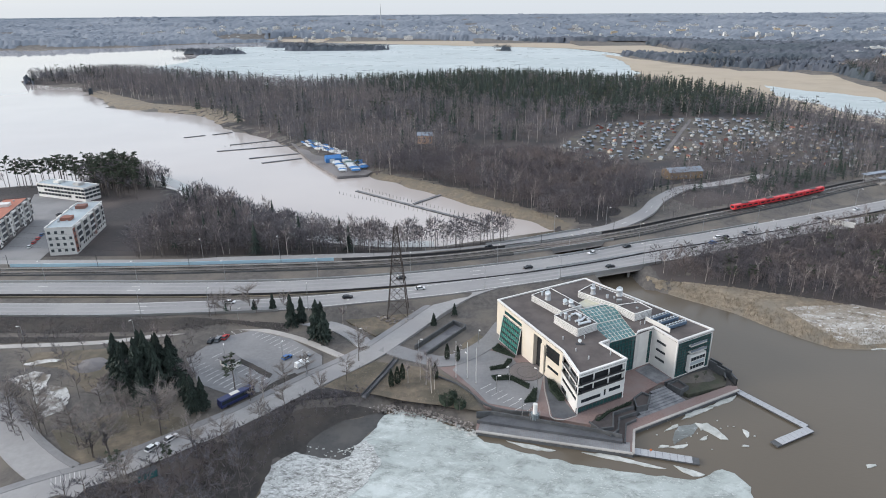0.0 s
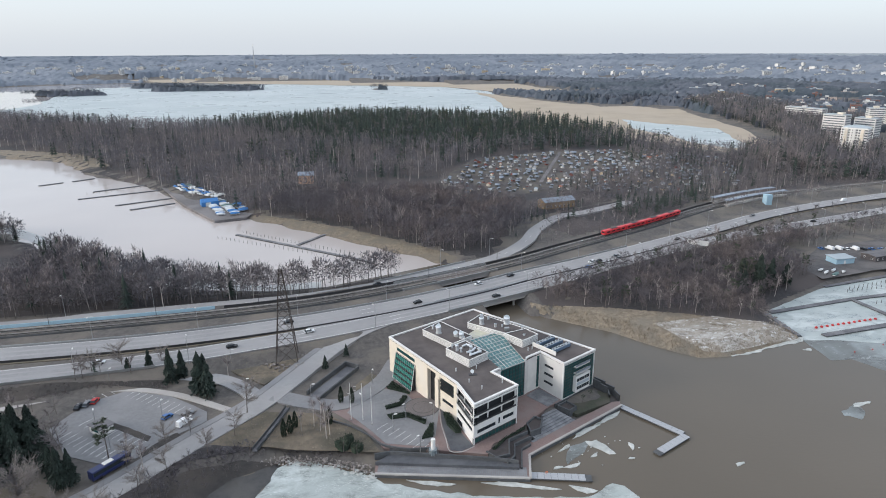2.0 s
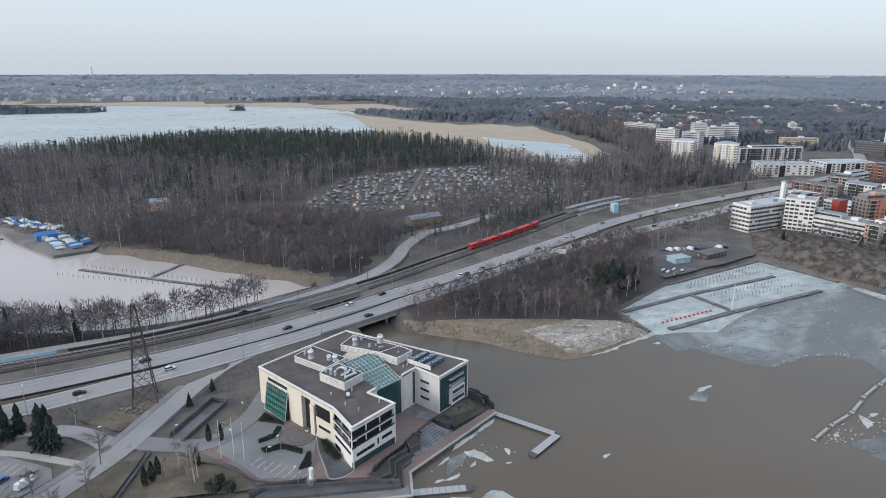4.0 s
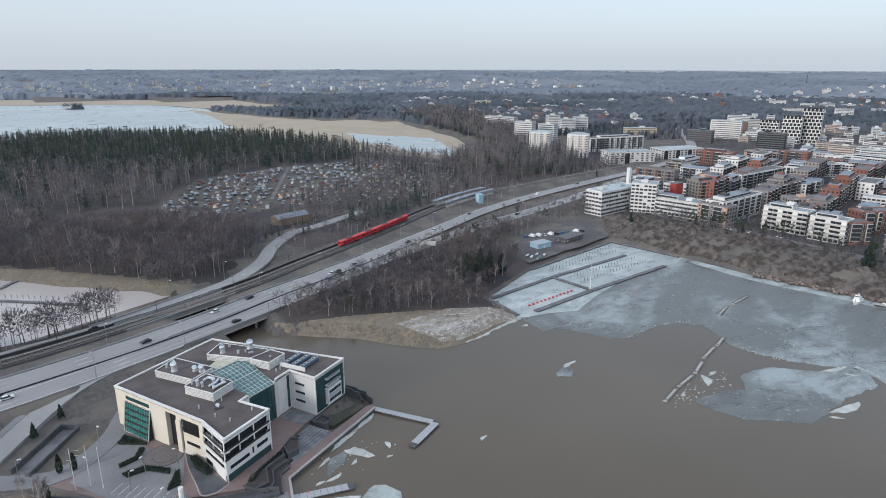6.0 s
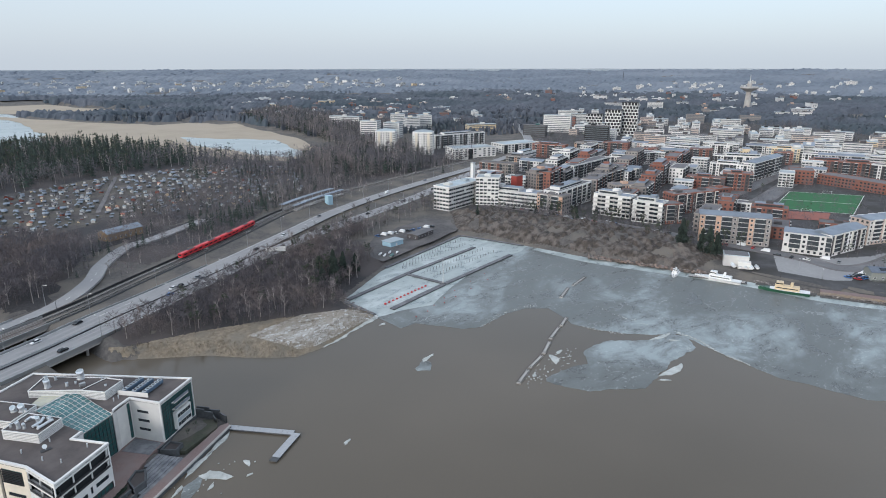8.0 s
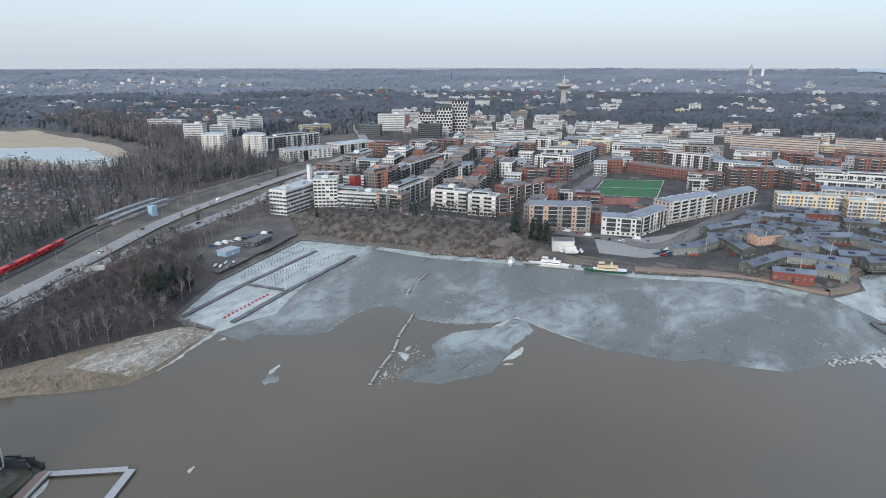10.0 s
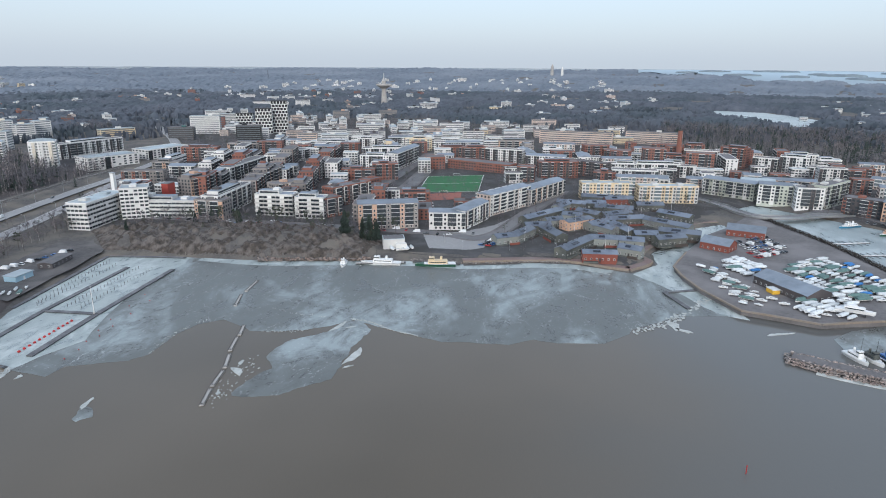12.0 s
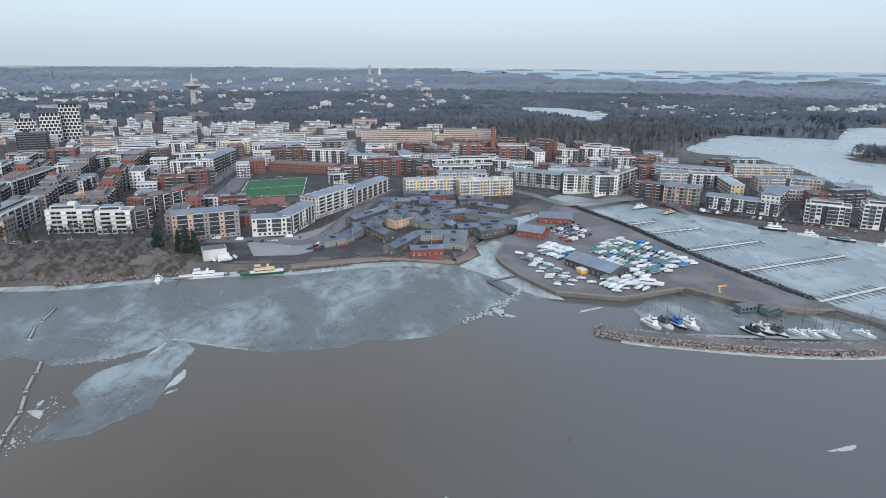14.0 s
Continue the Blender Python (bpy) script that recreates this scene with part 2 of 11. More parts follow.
M_REDTIMBER = mat("falu_red_timber", (0.23, 0.07, 0.05), (0.17, 0.055, 0.042), 1.5, 0.85)
M_TURF = mat("artificial_turf", (0.035, 0.15, 0.055), (0.03, 0.12, 0.045), 0.2, 0.9, coords="World")
M_CARWHITE = plain("white_car_paint", (0.75, 0.76, 0.77), 0.3)
M_CARBLACK = plain("black_car_paint", (0.02, 0.02, 0.024), 0.25)
M_CARGREY = plain("grey_car_paint", (0.22, 0.23, 0.25), 0.3, 0.3)
M_CARBLUE = plain("blue_car_paint", (0.05, 0.14, 0.36), 0.3)
M_CARRED = plain("red_car_paint", (0.42, 0.03, 0.03), 0.3)
M_TRAINRED = plain("red_train_paint", (0.62, 0.035, 0.045), 0.4)
M_TYRE = plain("tyre_rubber", (0.03, 0.03, 0.03), 0.8)
M_TARPW = mat("white_tarpaulin", (0.66, 0.68, 0.69), (0.48, 0.51, 0.53), 0.9, 0.6, 0.3, vary=0.2)
M_TARPB = mat("blue_tarpaulin", (0.05, 0.20, 0.48), (0.04, 0.15, 0.38), 0.9, 0.6, 0.3)
M_TARPG = mat("green_tarpaulin", (0.12, 0.20, 0.19), (0.08, 0.14, 0.135), 0.9, 0.6, 0.3)
M_GELCOAT = plain("white_gelcoat", (0.78, 0.78, 0.77), 0.3)
M_BLUEFENCE = plain("pale_blue_barrier", (0.36, 0.52, 0.62), 0.5)
M_YELLOWPAINT = plain("yellow_paint", (0.75, 0.45, 0.05), 0.5)


def water_material(name="murky_water", c1=(0.095, 0.080, 0.061), c2=(0.13, 0.109, 0.085), rough=0.12, ripple=0.12):
    m = bpy.data.materials.new(name)
    m.use_nodes = True
    n, l = m.node_tree.nodes, m.node_tree.links
    b = n["Principled BSDF"]
    b.inputs["Roughness"].default_value = rough
    b.inputs["IOR"].default_value = 1.33
    g = n.new("ShaderNodeNewGeometry")
    t0 = n.new("ShaderNodeTexNoise")
    t0.inputs["Scale"].default_value = 0.006
    t0.inputs["Detail"].default_value = 3
    l.new(g.outputs["Position"], t0.inputs["Vector"])
    r = n.new("ShaderNodeValToRGB")
    r.color_ramp.elements[0].position, r.color_ramp.elements[1].position = 0.35, 0.7
    r.color_ramp.elements[0].color, r.color_ramp.elements[1].color = (*c1, 1), (*c2, 1)
    l.new(t0.outputs["Fac"], r.inputs["Fac"])
    # base colour goes from brown to neutral grey southwards, with a noise-broken edge
    sp = n.new("ShaderNodeSeparateXYZ")
    l.new(g.outputs["Position"], sp.inputs["Vector"])
    wv = n.new("ShaderNodeMath")
    wv.operation = 'MULTIPLY_ADD'
    l.new(t0.outputs["Fac"], wv.inputs[0])
    wv.inputs[1].default_value = 120.0
    l.new(sp.outputs["Y"], wv.inputs[2])
    cl = n.new("ShaderNodeMapRange")
    cl.interpolation_type = 'SMOOTHSTEP'
    cl.inputs["From Min"].default_value, cl.inputs["From Max"].default_value = 90.0, -30.0
    l.new(wv.outputs[0], cl.inputs["Value"])
    mx = n.new("ShaderNodeMixRGB")
    l.new(cl.outputs[0], mx.inputs["Fac"])
    l.new(r.outputs["Color"], mx.inputs["Color1"])
    mx.inputs["Color2"].default_value = (0.122, 0.121, 0.117, 1)
    l.new(mx.outputs["Color"], b.inputs["Base Color"])
    mp = n.new("ShaderNodeMapping")
    mp.inputs["Scale"].default_value = (0.6, 1.3, 1)
    mp.inputs["Rotation"].default_value = (0, 0, 0.5)
    l.new(g.outputs["Position"], mp.inputs["Vector"])
    t = n.new("ShaderNodeTexNoise")
    t.inputs["Scale"].default_value = 0.7
    t.inputs["Detail"].default_value = 4
    l.new(mp.outputs["Vector"], t.inputs["Vector"])
    bp = n.new("ShaderNodeBump")
    bp.inputs["Strength"].default_value = ripple
    bp.inputs["Distance"].default_value = 0.25
    l.new(t.outputs["Fac"], bp.inputs["Height"])
    l.new(bp.outputs["Normal"], b.inputs["Normal"])
    return m


M_WATER = water_material()
# northern bay: pale silt, with sky reflection added to the base colour
M_SKYSILT = water_material("silty_calm_water", (0.43, 0.39, 0.37), (0.48, 0.435, 0.41), 0.03, 0.01)


def bay_ice(name, dark, mid, pale, zone=0.011, patch=0.045, speck=0.9, speck_amt=0.6, snow=(0.60, 0.63, 0.63), cut=0.62, wind=0.6):
    """Melting ice: broad wet zones, drifting paler patches, sharp flecks of old snow and refrozen cracks."""
    m = bpy.data.materials.new(name)
    m.use_nodes = True
    n, l = m.node_tree.nodes, m.node_tree.links
    b = n["Principled BSDF"]
    pos = n.new("ShaderNodeNewGeometry").outputs["Position"]
    mp = n.new("ShaderNodeMapping")
    mp.inputs["Rotation"].default_value = (0, 0, wind)
    mp.inputs["Scale"].default_value = (1, 1.7, 1)
    l.new(pos, mp.inputs["Vector"])
    src = mp.outputs["Vector"]

    def fbm(scale, detail, rough, distort, vec=src):
        t = n.new("ShaderNodeTexNoise")
        t.inputs["Scale"].default_value, t.inputs["Detail"].default_value = scale, detail
        t.inputs["Roughness"].default_value, t.inputs["Distortion"].default_value = rough, distort
        l.new(vec, t.inputs["Vector"])
        return t.outputs["Fac"]

    def step(v, lo, hi, a=0.0, c=1.0):
        r = n.new("ShaderNodeMapRange")
        r.interpolation_type = "SMOOTHSTEP"
        for key, value in (("From Min", lo), ("From Max", hi), ("To Min", a), ("To Max", c)):
            r.inputs[key].default_value = value
        l.new(v, r.inputs["Value"])
        return r.outputs["Result"]

    def blend(f, a, c):
        x = n.new("ShaderNodeMix")
        x.data_type = "RGBA"
        l.new(f, x.inputs["Factor"])
        for v, key in ((a, "A"), (c, "B")):
            if isinstance(v, tuple):
                x.inputs[key].default_value = (*v, 1)
            else:
                l.new(v, x.inputs[key])
        return x.outputs["Result"]

    def times(a, c):
        x = n.new("ShaderNodeMath")
        x.operation = "MULTIPLY"
        l.new(a, x.inputs[0])
        if isinstance(c, float):
            x.inputs[1].default_value = c
        else:
            l.new(c, x.inputs[1])
        return x.outputs[0]

    zones, drift = fbm(zone, 6, 0.62, 0.8), fbm(patch, 9, 0.74, 0.4)
    col = blend(step(drift, 0.40, 0.58), dark, mid)
    col = blend(times(step(zones, 0.46, 0.62), step(drift, 0.40, 0.60, 0.15, 1.0)), col, pale)
    flecks = times(step(fbm(speck, 3, 0.6, 0.2), cut, cut + 0.07), step(fbm(patch * 1.7, 5, 0.6, 0.4), 0.42, 0.62))
    col = blend(times(flecks, speck_amt), col, snow)
    vo = n.new("ShaderNodeTexVoronoi")
    vo.feature = "DISTANCE_TO_EDGE"
    vo.inputs["Scale"].default_value = patch * 0.55
    wob = n.new("ShaderNodeTexNoise")
    wob.inputs["Scale"].default_value, wob.inputs["Detail"].default_value = patch * 3, 4
    l.new(src, wob.inputs["Vector"])
    sc = n.new("ShaderNodeVectorMath")
    sc.operation = "SCALE"
    sc.inputs["Scale"].default_value = 0.5 / patch
    l.new(wob.outputs["Color"], sc.inputs[0])
    ad = n.new("ShaderNodeVectorMath")
    l.new(src, ad.inputs[0])
    l.new(sc.outputs["Vector"], ad.inputs[1])
    l.new(ad.outputs["Vector"], vo.inputs["Vector"])
    crack = times(step(vo.outputs["Distance"], 0.007, 0.002), step(fbm(patch * 0.8, 3, 0.5, 0), 0.53, 0.6))
    col = blend(times(crack, 0.35), col, snow)
    l.new(col, b.inputs["Base Color"])
    l.new(step(drift, 0.35, 0.6, 0.2, 0.65), b.inputs["Roughness"])
    bp = n.new("ShaderNodeBump")
    bp.inputs["Strength"].default_value, bp.inputs["Distance"].default_value = 0.25, 0.15
    l.new(fbm(speck * 1.3, 4, 0.6, 0.2), bp.inputs["Height"])
    l.new(bp.outputs["Normal"], b.inputs["Normal"])
    return m


def ice_material(name, wet, grey, white, big, fine, white_at=0.62):
    m = bpy.data.materials.new(name)
    m.use_nodes = True
    n, l = m.node_tree.nodes, m.node_tree.links
    b = n["Principled BSDF"]
    g = n.new("ShaderNodeNewGeometry")
    t = n.new("ShaderNodeTexNoise")
    t.inputs["Scale"].default_value = big
    t.inputs["Detail"].default_value = 7
    t.inputs["Roughness"].default_value = 0.6
    t.inputs["Distortion"].default_value = 0.6
    l.new(g.outputs["Position"], t.inputs["Vector"])
    r = n.new("ShaderNodeValToRGB")
    e = r.color_ramp.elements
    e[0].position, e[0].color = 0.36, (*wet, 1)
    e[1].position, e[1].color = 0.52, (*grey, 1)
    x = e.new(white_at + 0.06)
    x.color = (*white, 1)
    l.new(t.outputs["Fac"], r.inputs["Fac"])
    t2 = n.new("ShaderNodeTexNoise")
    t2.inputs["Scale"].default_value = fine
    t2.inputs["Detail"].default_value = 6
    l.new(g.outputs["Position"], t2.inputs["Vector"])
    r2 = n.new("ShaderNodeValToRGB")
    r2.color_ramp.elements[0].position, r2.color_ramp.elements[1].position = 0.60, 0.72
    l.new(t2.outputs["Fac"], r2.inputs["Fac"])
    mul = n.new("ShaderNodeMath")
    mul.operation = "MULTIPLY"
    mul.inputs[1].default_value = 0.55
    l.new(r2.outputs["Color"], mul.inputs[0])
    mx = n.new("ShaderNodeMix")
    mx.data_type = "RGBA"
    l.new(mul.outputs[0], mx.inputs["Factor"])
    l.new(r.outputs["Color"], mx.inputs["A"])
    mx.inputs["B"].default_value = (*white, 1)
    vo = n.new("ShaderNodeTexVoronoi")       # refrozen cracks
    vo.feature = "DISTANCE_TO_EDGE"
    vo.inputs["Scale"].default_value = big * 1.6
    wp = n.new("ShaderNodeMix")
    wp.data_type = "RGBA"
    wp.inputs["Factor"].default_value = 0.12 / max(big * 10, 0.1)
    l.new(g.outputs["Position"], wp.inputs["A"])
    t4 = n.new("ShaderNodeTexNoise")
    t4.inputs["Scale"].default_value = big * 3
    sc = n.new("ShaderNodeVectorMath")
    sc.operation = "SCALE"
    sc.inputs["Scale"].default_value = 0.9 / big
    l.new(g.outputs["Position"], t4.inputs["Vector"])
    l.new(t4.outputs["Color"], sc.inputs[0])
    ad = n.new("ShaderNodeVectorMath")
    l.new(g.outputs["Position"], ad.inputs[0])
    l.new(sc.outputs["Vector"], ad.inputs[1])
    l.new(ad.outputs["Vector"], vo.inputs["Vector"])
    r5 = n.new("ShaderNodeMapRange")
    r5.inputs["From Min"].default_value, r5.inputs["From Max"].default_value = 0.004, 0.016
    r5.inputs["To Min"].default_value, r5.inputs["To Max"].default_value = 0.42, 0.0
    l.new(vo.outputs["Distance"], r5.inputs["Value"])
    mc = n.new("ShaderNodeMix")
    mc.data_type = "RGBA"
    l.new(r5.outputs["Result"], mc.inputs["Factor"])
    l.new(mx.outputs["Result"], mc.inputs["A"])
    mc.inputs["B"].default_value = (*white, 1)
    l.new(mc.outputs["Result"], b.inputs["Base Color"])
    n.remove(wp)
    r3 = n.new("ShaderNodeMapRange")
    r3.inputs["From Min"].default_value, r3.inputs["From Max"].default_value = 0.35, 0.6
    r3.inputs["To Min"].default_value, r3.inputs["To Max"].default_value = 0.22, 0.7
    l.new(t.outputs["Fac"], r3.inputs["Value"])
    l.new(r3.outputs["Result"], b.inputs["Roughness"])
    return m


M_ICE = bay_ice("wet_grey_ice", (0.085, 0.089, 0.083), (0.15, 0.162, 0.160), (0.31, 0.35, 0.36), 0.011, 0.05, 0.45, 0.3, cut=0.58)
M_ICEPALE = bay_ice("pale_ice", (0.25, 0.285, 0.285), (0.37, 0.41, 0.405), (0.50, 0.54, 0.535), 0.03, 0.09, 0.7, 0.45)
M_ICENEAR = bay_ice("thawing_ice", (0.25, 0.275, 0.262), (0.36, 0.395, 0.385), (0.50, 0.54, 0.53), 0.035, 0.11, 1.3, 0.55, (0.64, 0.66, 0.65), 0.56)
M_TWIGTAN = mat("grey_tan_twigs", (0.25, 0.225, 0.21), (0.185, 0.166, 0.156), 0.3, 0.9, island=0.25)
M_OFFICEROOF = mat("brown_bitumen_roof", (0.095, 0.08, 0.077), (0.072, 0.062, 0.06), 0.5, 0.9, 0.08, big=0.12, c3=(0.112, 0.096, 0.092))
M_CRUST = bay_ice("rotten_snow_crust", (0.15, 0.15, 0.14), (0.38, 0.39, 0.38), (0.52, 0.53, 0.52), 0.06, 0.5, 2.2, 0.9, (0.68, 0.69, 0.68), 0.5)
M_MUD = mat("wet_black_mud", (0.045, 0.042, 0.04), (0.028, 0.027, 0.026), 0.5, 0.25, 0.2, big=0.12, c3=(0.06, 0.055, 0.05), coords="World")
M_FLOE = ice_material("old_floe_ice", (0.30, 0.31, 0.29), (0.43, 0.44, 0.42), (0.56, 0.57, 0.55), 0.25, 0.9)
M_SNOWREED = bay_ice("thawing_snow_on_reeds", (0.20, 0.17, 0.135), (0.29, 0.255, 0.21), (0.42, 0.40, 0.37), 0.05, 0.16, 0.4, 0.9, (0.62, 0.63, 0.63), 0.53)
M_SNOWPATCH = mat("thawing_snow", (0.60, 0.60, 0.59), (0.46, 0.45, 0.43), 0.9, 0.9, 0.2, big=0.22, c3=(0.14, 0.12, 0.10), coords="World")
M_BRUSH = mat("dark_brush", (0.052, 0.047, 0.044), (0.032, 0.03, 0.029), 0.6, 0.95, 0.5, big=0.08, c3=(0.065, 0.056, 0.05), coords="World")
M_VILLAROOF = mat("slate_blue_sheet_roof", (0.105, 0.126, 0.168), (0.072, 0.088, 0.12), 0.4, 0.5, 0.02, big=0.08, c3=(0.14, 0.165, 0.21), vary=0.3)
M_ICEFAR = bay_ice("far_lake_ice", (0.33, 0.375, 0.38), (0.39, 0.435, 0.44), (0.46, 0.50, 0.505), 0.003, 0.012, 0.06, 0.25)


# ---- mesh helpers ----
def link_mesh(name, verts, faces, material, mats=None, idx=None, smooth=False):
    me = bpy.data.meshes.new(name)
    me.from_pydata([tuple(v) for v in verts], [], faces)
    for x in (mats or [material]):
        me.materials.append(x)
    if idx is not None:
        me.polygons.foreach_set("material_index", idx)
    if smooth:
        me.polygons.foreach_set("use_smooth", [True] * len(me.polygons))
    me.update()
    return new(name, me)


def tri_mesh(name, V, F, material):
    """A triangle mesh from arrays, quickly."""
    me = bpy.data.meshes.new(name)
    V, F = np.asarray(V, np.float32), np.asarray(F, np.int32)
    me.vertices.add(len(V))
    me.vertices.foreach_set("co", V.ravel())
    me.loops.add(len(F) * 3)
    me.loops.foreach_set("vertex_index", F.ravel())
    me.polygons.add(len(F))
    me.polygons.foreach_set("loop_start", np.arange(0, len(F) * 3, 3, dtype=np.int32))
    me.materials.append(material)
    me.update(calc_edges=True)
    return new(name, me)


def part(name, bm, material, parent=None, label="", mats=None):
    me = bpy.data.meshes.new(name)
    bm.to_mesh(me)
    bm.free()
    for x in (mats or [material]):
        me.materials.append(x)
    ob = new(name, me)
    ob.parent = parent
    if label:
        ob["label"] = label
    return ob


def share(name, me, parent, m, label=""):
    ob = new(name, me)
    ob.parent = parent
    ob.matrix_local = m
    if label:
        ob["label"] = label
    return ob


def box(bm, x0, y0, z0, x1, y1, z1, m=None, mi=0):
    c = [(x0, y0, z0), (x1, y0, z0), (x1, y1, z0), (x0, y1, z0), (x0, y0, z1), (x1, y0, z1), (x1, y1, z1), (x0, y1, z1)]
    v = [bm.verts.new(m @ Vector(p) if m else p) for p in c]
    for f in ((3, 2, 1, 0), (4, 5, 6, 7), (0, 1, 5, 4), (1, 2, 6, 5), (2, 3, 7, 6), (3, 0, 4, 7)):
        bm.faces.new([v[i] for i in f]).material_index = mi


def bbox(name, x0, y0, z0, x1, y1, z1, material, parent=None, bevel=0.0, m=None, label=""):
    bm = bmesh.new()
    box(bm, x0, y0, z0, x1, y1, z1, m)
    if bevel:
        bmesh.ops.bevel(bm, geom=bm.edges[:], offset=bevel, segments=1, affect="EDGES")
    return part(name, bm, material, parent, label)


def prism(bm, pts, z0, z1, mi=0):
    """A closed outline raised from z0 to z1 (either may be one number a corner)."""
    n = len(pts)
    area = sum(pts[i][0] * pts[(i + 1) % n][1] - pts[(i + 1) % n][0] * pts[i][1] for i in range(n))
    if area < 0:
        pts = pts[::-1]
    a = [bm.verts.new((x, y, z0)) for x, y in pts]
    b = [bm.verts.new((x, y, z1)) for x, y in pts]
    for i in range(n):
        j = (i + 1) % n
        bm.faces.new((a[i], a[j], b[j], b[i])).material_index = mi
    for t in geometry.tessellate_polygon([[Vector((x, y, 0)) for x, y in pts]]):
        x, y, z = (Vector((*pts[i], 0)) for i in t)
        if (y - x).cross(z - x).z < 0:
            t = t[::-1]
        bm.faces.new([b[i] for i in t]).material_index = mi
        bm.faces.new([a[i] for i in t[::-1]]).material_index = mi


def tube(bm, p, q, r0, r1, n=6):
    p, q = Vector(p), Vector(q)
    d = (q - p).normalized()
    a = d.orthogonal().normalized()
    b = d.cross(a)
    lo = [bm.verts.new(p + (a * math.cos(t) + b * math.sin(t)) * r0) for t in [2 * math.pi * i / n for i in range(n)]]
    hi = [bm.verts.new(q + (a * math.cos(t) + b * math.sin(t)) * r1) for t in [2 * math.pi * i / n for i in range(n)]]
    for i in range(n):
        bm.faces.new((lo[i], lo[(i + 1) % n], hi[(i + 1) % n], hi[i]))
    bm.faces.new(lo[::-1])
    bm.faces.new(hi)


def smooth_line(pts, step=6.0):
    """A Catmull-Rom curve through the points."""
    p = [np.array(q, float) for q in pts]
    p = [2 * p[0] - p[1]] + p + [2 * p[-1] - p[-2]]
    out = []
    for i in range(1, len(p) - 2):
        n = max(2, int(np.linalg.norm(p[i + 1] - p[i]) / step))
        for k in range(n):
            t = k / n
            out.append(0.5 * (2 * p[i] + (p[i + 1] - p[i - 1]) * t + (2 * p[i - 1] - 5 * p[i] + 4 * p[i + 1] - p[i + 2]) * t * t
                              + (3 * p[i] - p[i - 1] - 3 * p[i + 1] + p[i + 2]) * t ** 3))
    out.append(p[-2])
    return np.array(out)


def offsets(line):
    d = np.gradient(line[:, :2], axis=0)
    d /= np.linalg.norm(d, axis=1)[:, None] + 1e-9
    return np.stack([-d[:, 1], d[:, 0]], 1)


def ribbon_bm(bm, line, left, right, z0, z1, mi=0, gap=None):
    """A band along a line between two side offsets, with thickness. z may be an array. gap: (on, off) metres for dashes."""
    nrm = offsets(line)
    zt = line[:, 2] if line.shape[1] > 2 else np.zeros(len(line))
    s = np.r_[0, np.cumsum(np.linalg.norm(np.diff(line[:, :2], axis=0), axis=1))]
    rings = []
    for i in range(len(line)):
        a, b = line[i, :2] + nrm[i] * left, line[i, :2] + nrm[i] * right
        rings.append([(a[0], a[1], zt[i] + z0), (b[0], b[1], zt[i] + z0), (b[0], b[1], zt[i] + z1), (a[0], a[1], zt[i] + z1)])
    prev = None
    for i, r in enumerate(rings):
        if gap and (s[i] % (gap[0] + gap[1])) > gap[0]:
            prev = None
            continue
        vs = [bm.verts.new(p) for p in r]
        if prev:
            for k in range(4):
                bm.faces.new((prev[k], vs[k], vs[(k + 1) % 4], prev[(k + 1) % 4])).material_index = mi
        else:
            bm.faces.new(vs[::-1]).material_index = mi
        prev = vs
    return s[-1]


def ribbon(name, line, left, right, z0, z1, material, label="", kind="structure", gap=None, category=""):
    bm = bmesh.new()
    ribbon_bm(bm, line, left, right, z0, z1, gap=gap)
    bmesh.ops.recalc_face_normals(bm, faces=bm.faces[:])
    return tagged(part(name, bm, material), label, category, "", kind)


# ---- the plan: waters, land heights ----
W_BAY = [(-53, 110), (-50, 138), (-48, 147), (-43, 151.5), (-40.5, 150), (-41, 155), (-38, 160), (-32, 166), (-24, 169), (-17, 171.5), (-5, 167.5), (10, 160), (54, 149), (58, 160), (97, 180), (101, 188), (95, 198),
         (62, 240), (72, 266), (90, 273), (94, 265), (106, 253), (122, 239), (132, 224.5), (139, 216), (147, 208.5), (160, 207.5), (172, 209.5), (184, 213), (199, 216.5), (202, 244), (252, 266),
         (343, 282), (354, 228), (357, 180), (366, 137), (375, 91), (376, 55), (387, 15), (390, -10), (382, -36), (379, -46)]
W_BAY2 = [(379, -46), (400, -62), (422, -60), (500, -102), (520, -128), (499, -126), (474, -106), (423, -83), (394, -73), (325, -93), (311, -130),
          (324, -165), (298, -182), (287, -218), (266, -242), (200, -320), (-150, -320), (-160, 60), (-53, 110)]
W_CHANNEL = [(62, 240), (72, 266), (60, 300), (36, 335), (66, 346), (84, 306), (92, 273), (94, 255)]
W_NORTH = [(63, 344), (27, 330), (2, 320), (-28, 319), (-74, 330), (-120, 363), (-175, 425), (-240, 484), (-330, 440), (-600, 500), (-1700, 900),
           (-1700, 2250), (-1105, 2486), (-910, 2900), (-3, 2496), (407, 2179), (506, 1881), (450, 1600), (385, 1260), (322, 1080), (285, 1090), (200, 1170), (60, 1200), (-80, 1130), (-190, 1080), (-280, 1100), (-400, 1200), (-560, 1310), (-690, 1390), (-800, 1250), (-750, 1162), (-635, 1136), (-590, 1060), (-430, 850), (-307, 793), (-229, 687), (-190, 645),
           (-123, 559), (-64, 477), (-37, 454), (4, 420), (38, 377)]
W_BASIN = [(545, -158), (464, -182), (395, -196), (348, -209), (311, -221), (271, -244), (180, -330), (200, -420), (330, -420), (411, -357),
           (440, -317), (463, -294), (508, -262), (543, -226), (575, -195), (600, -170), (580, -150)]
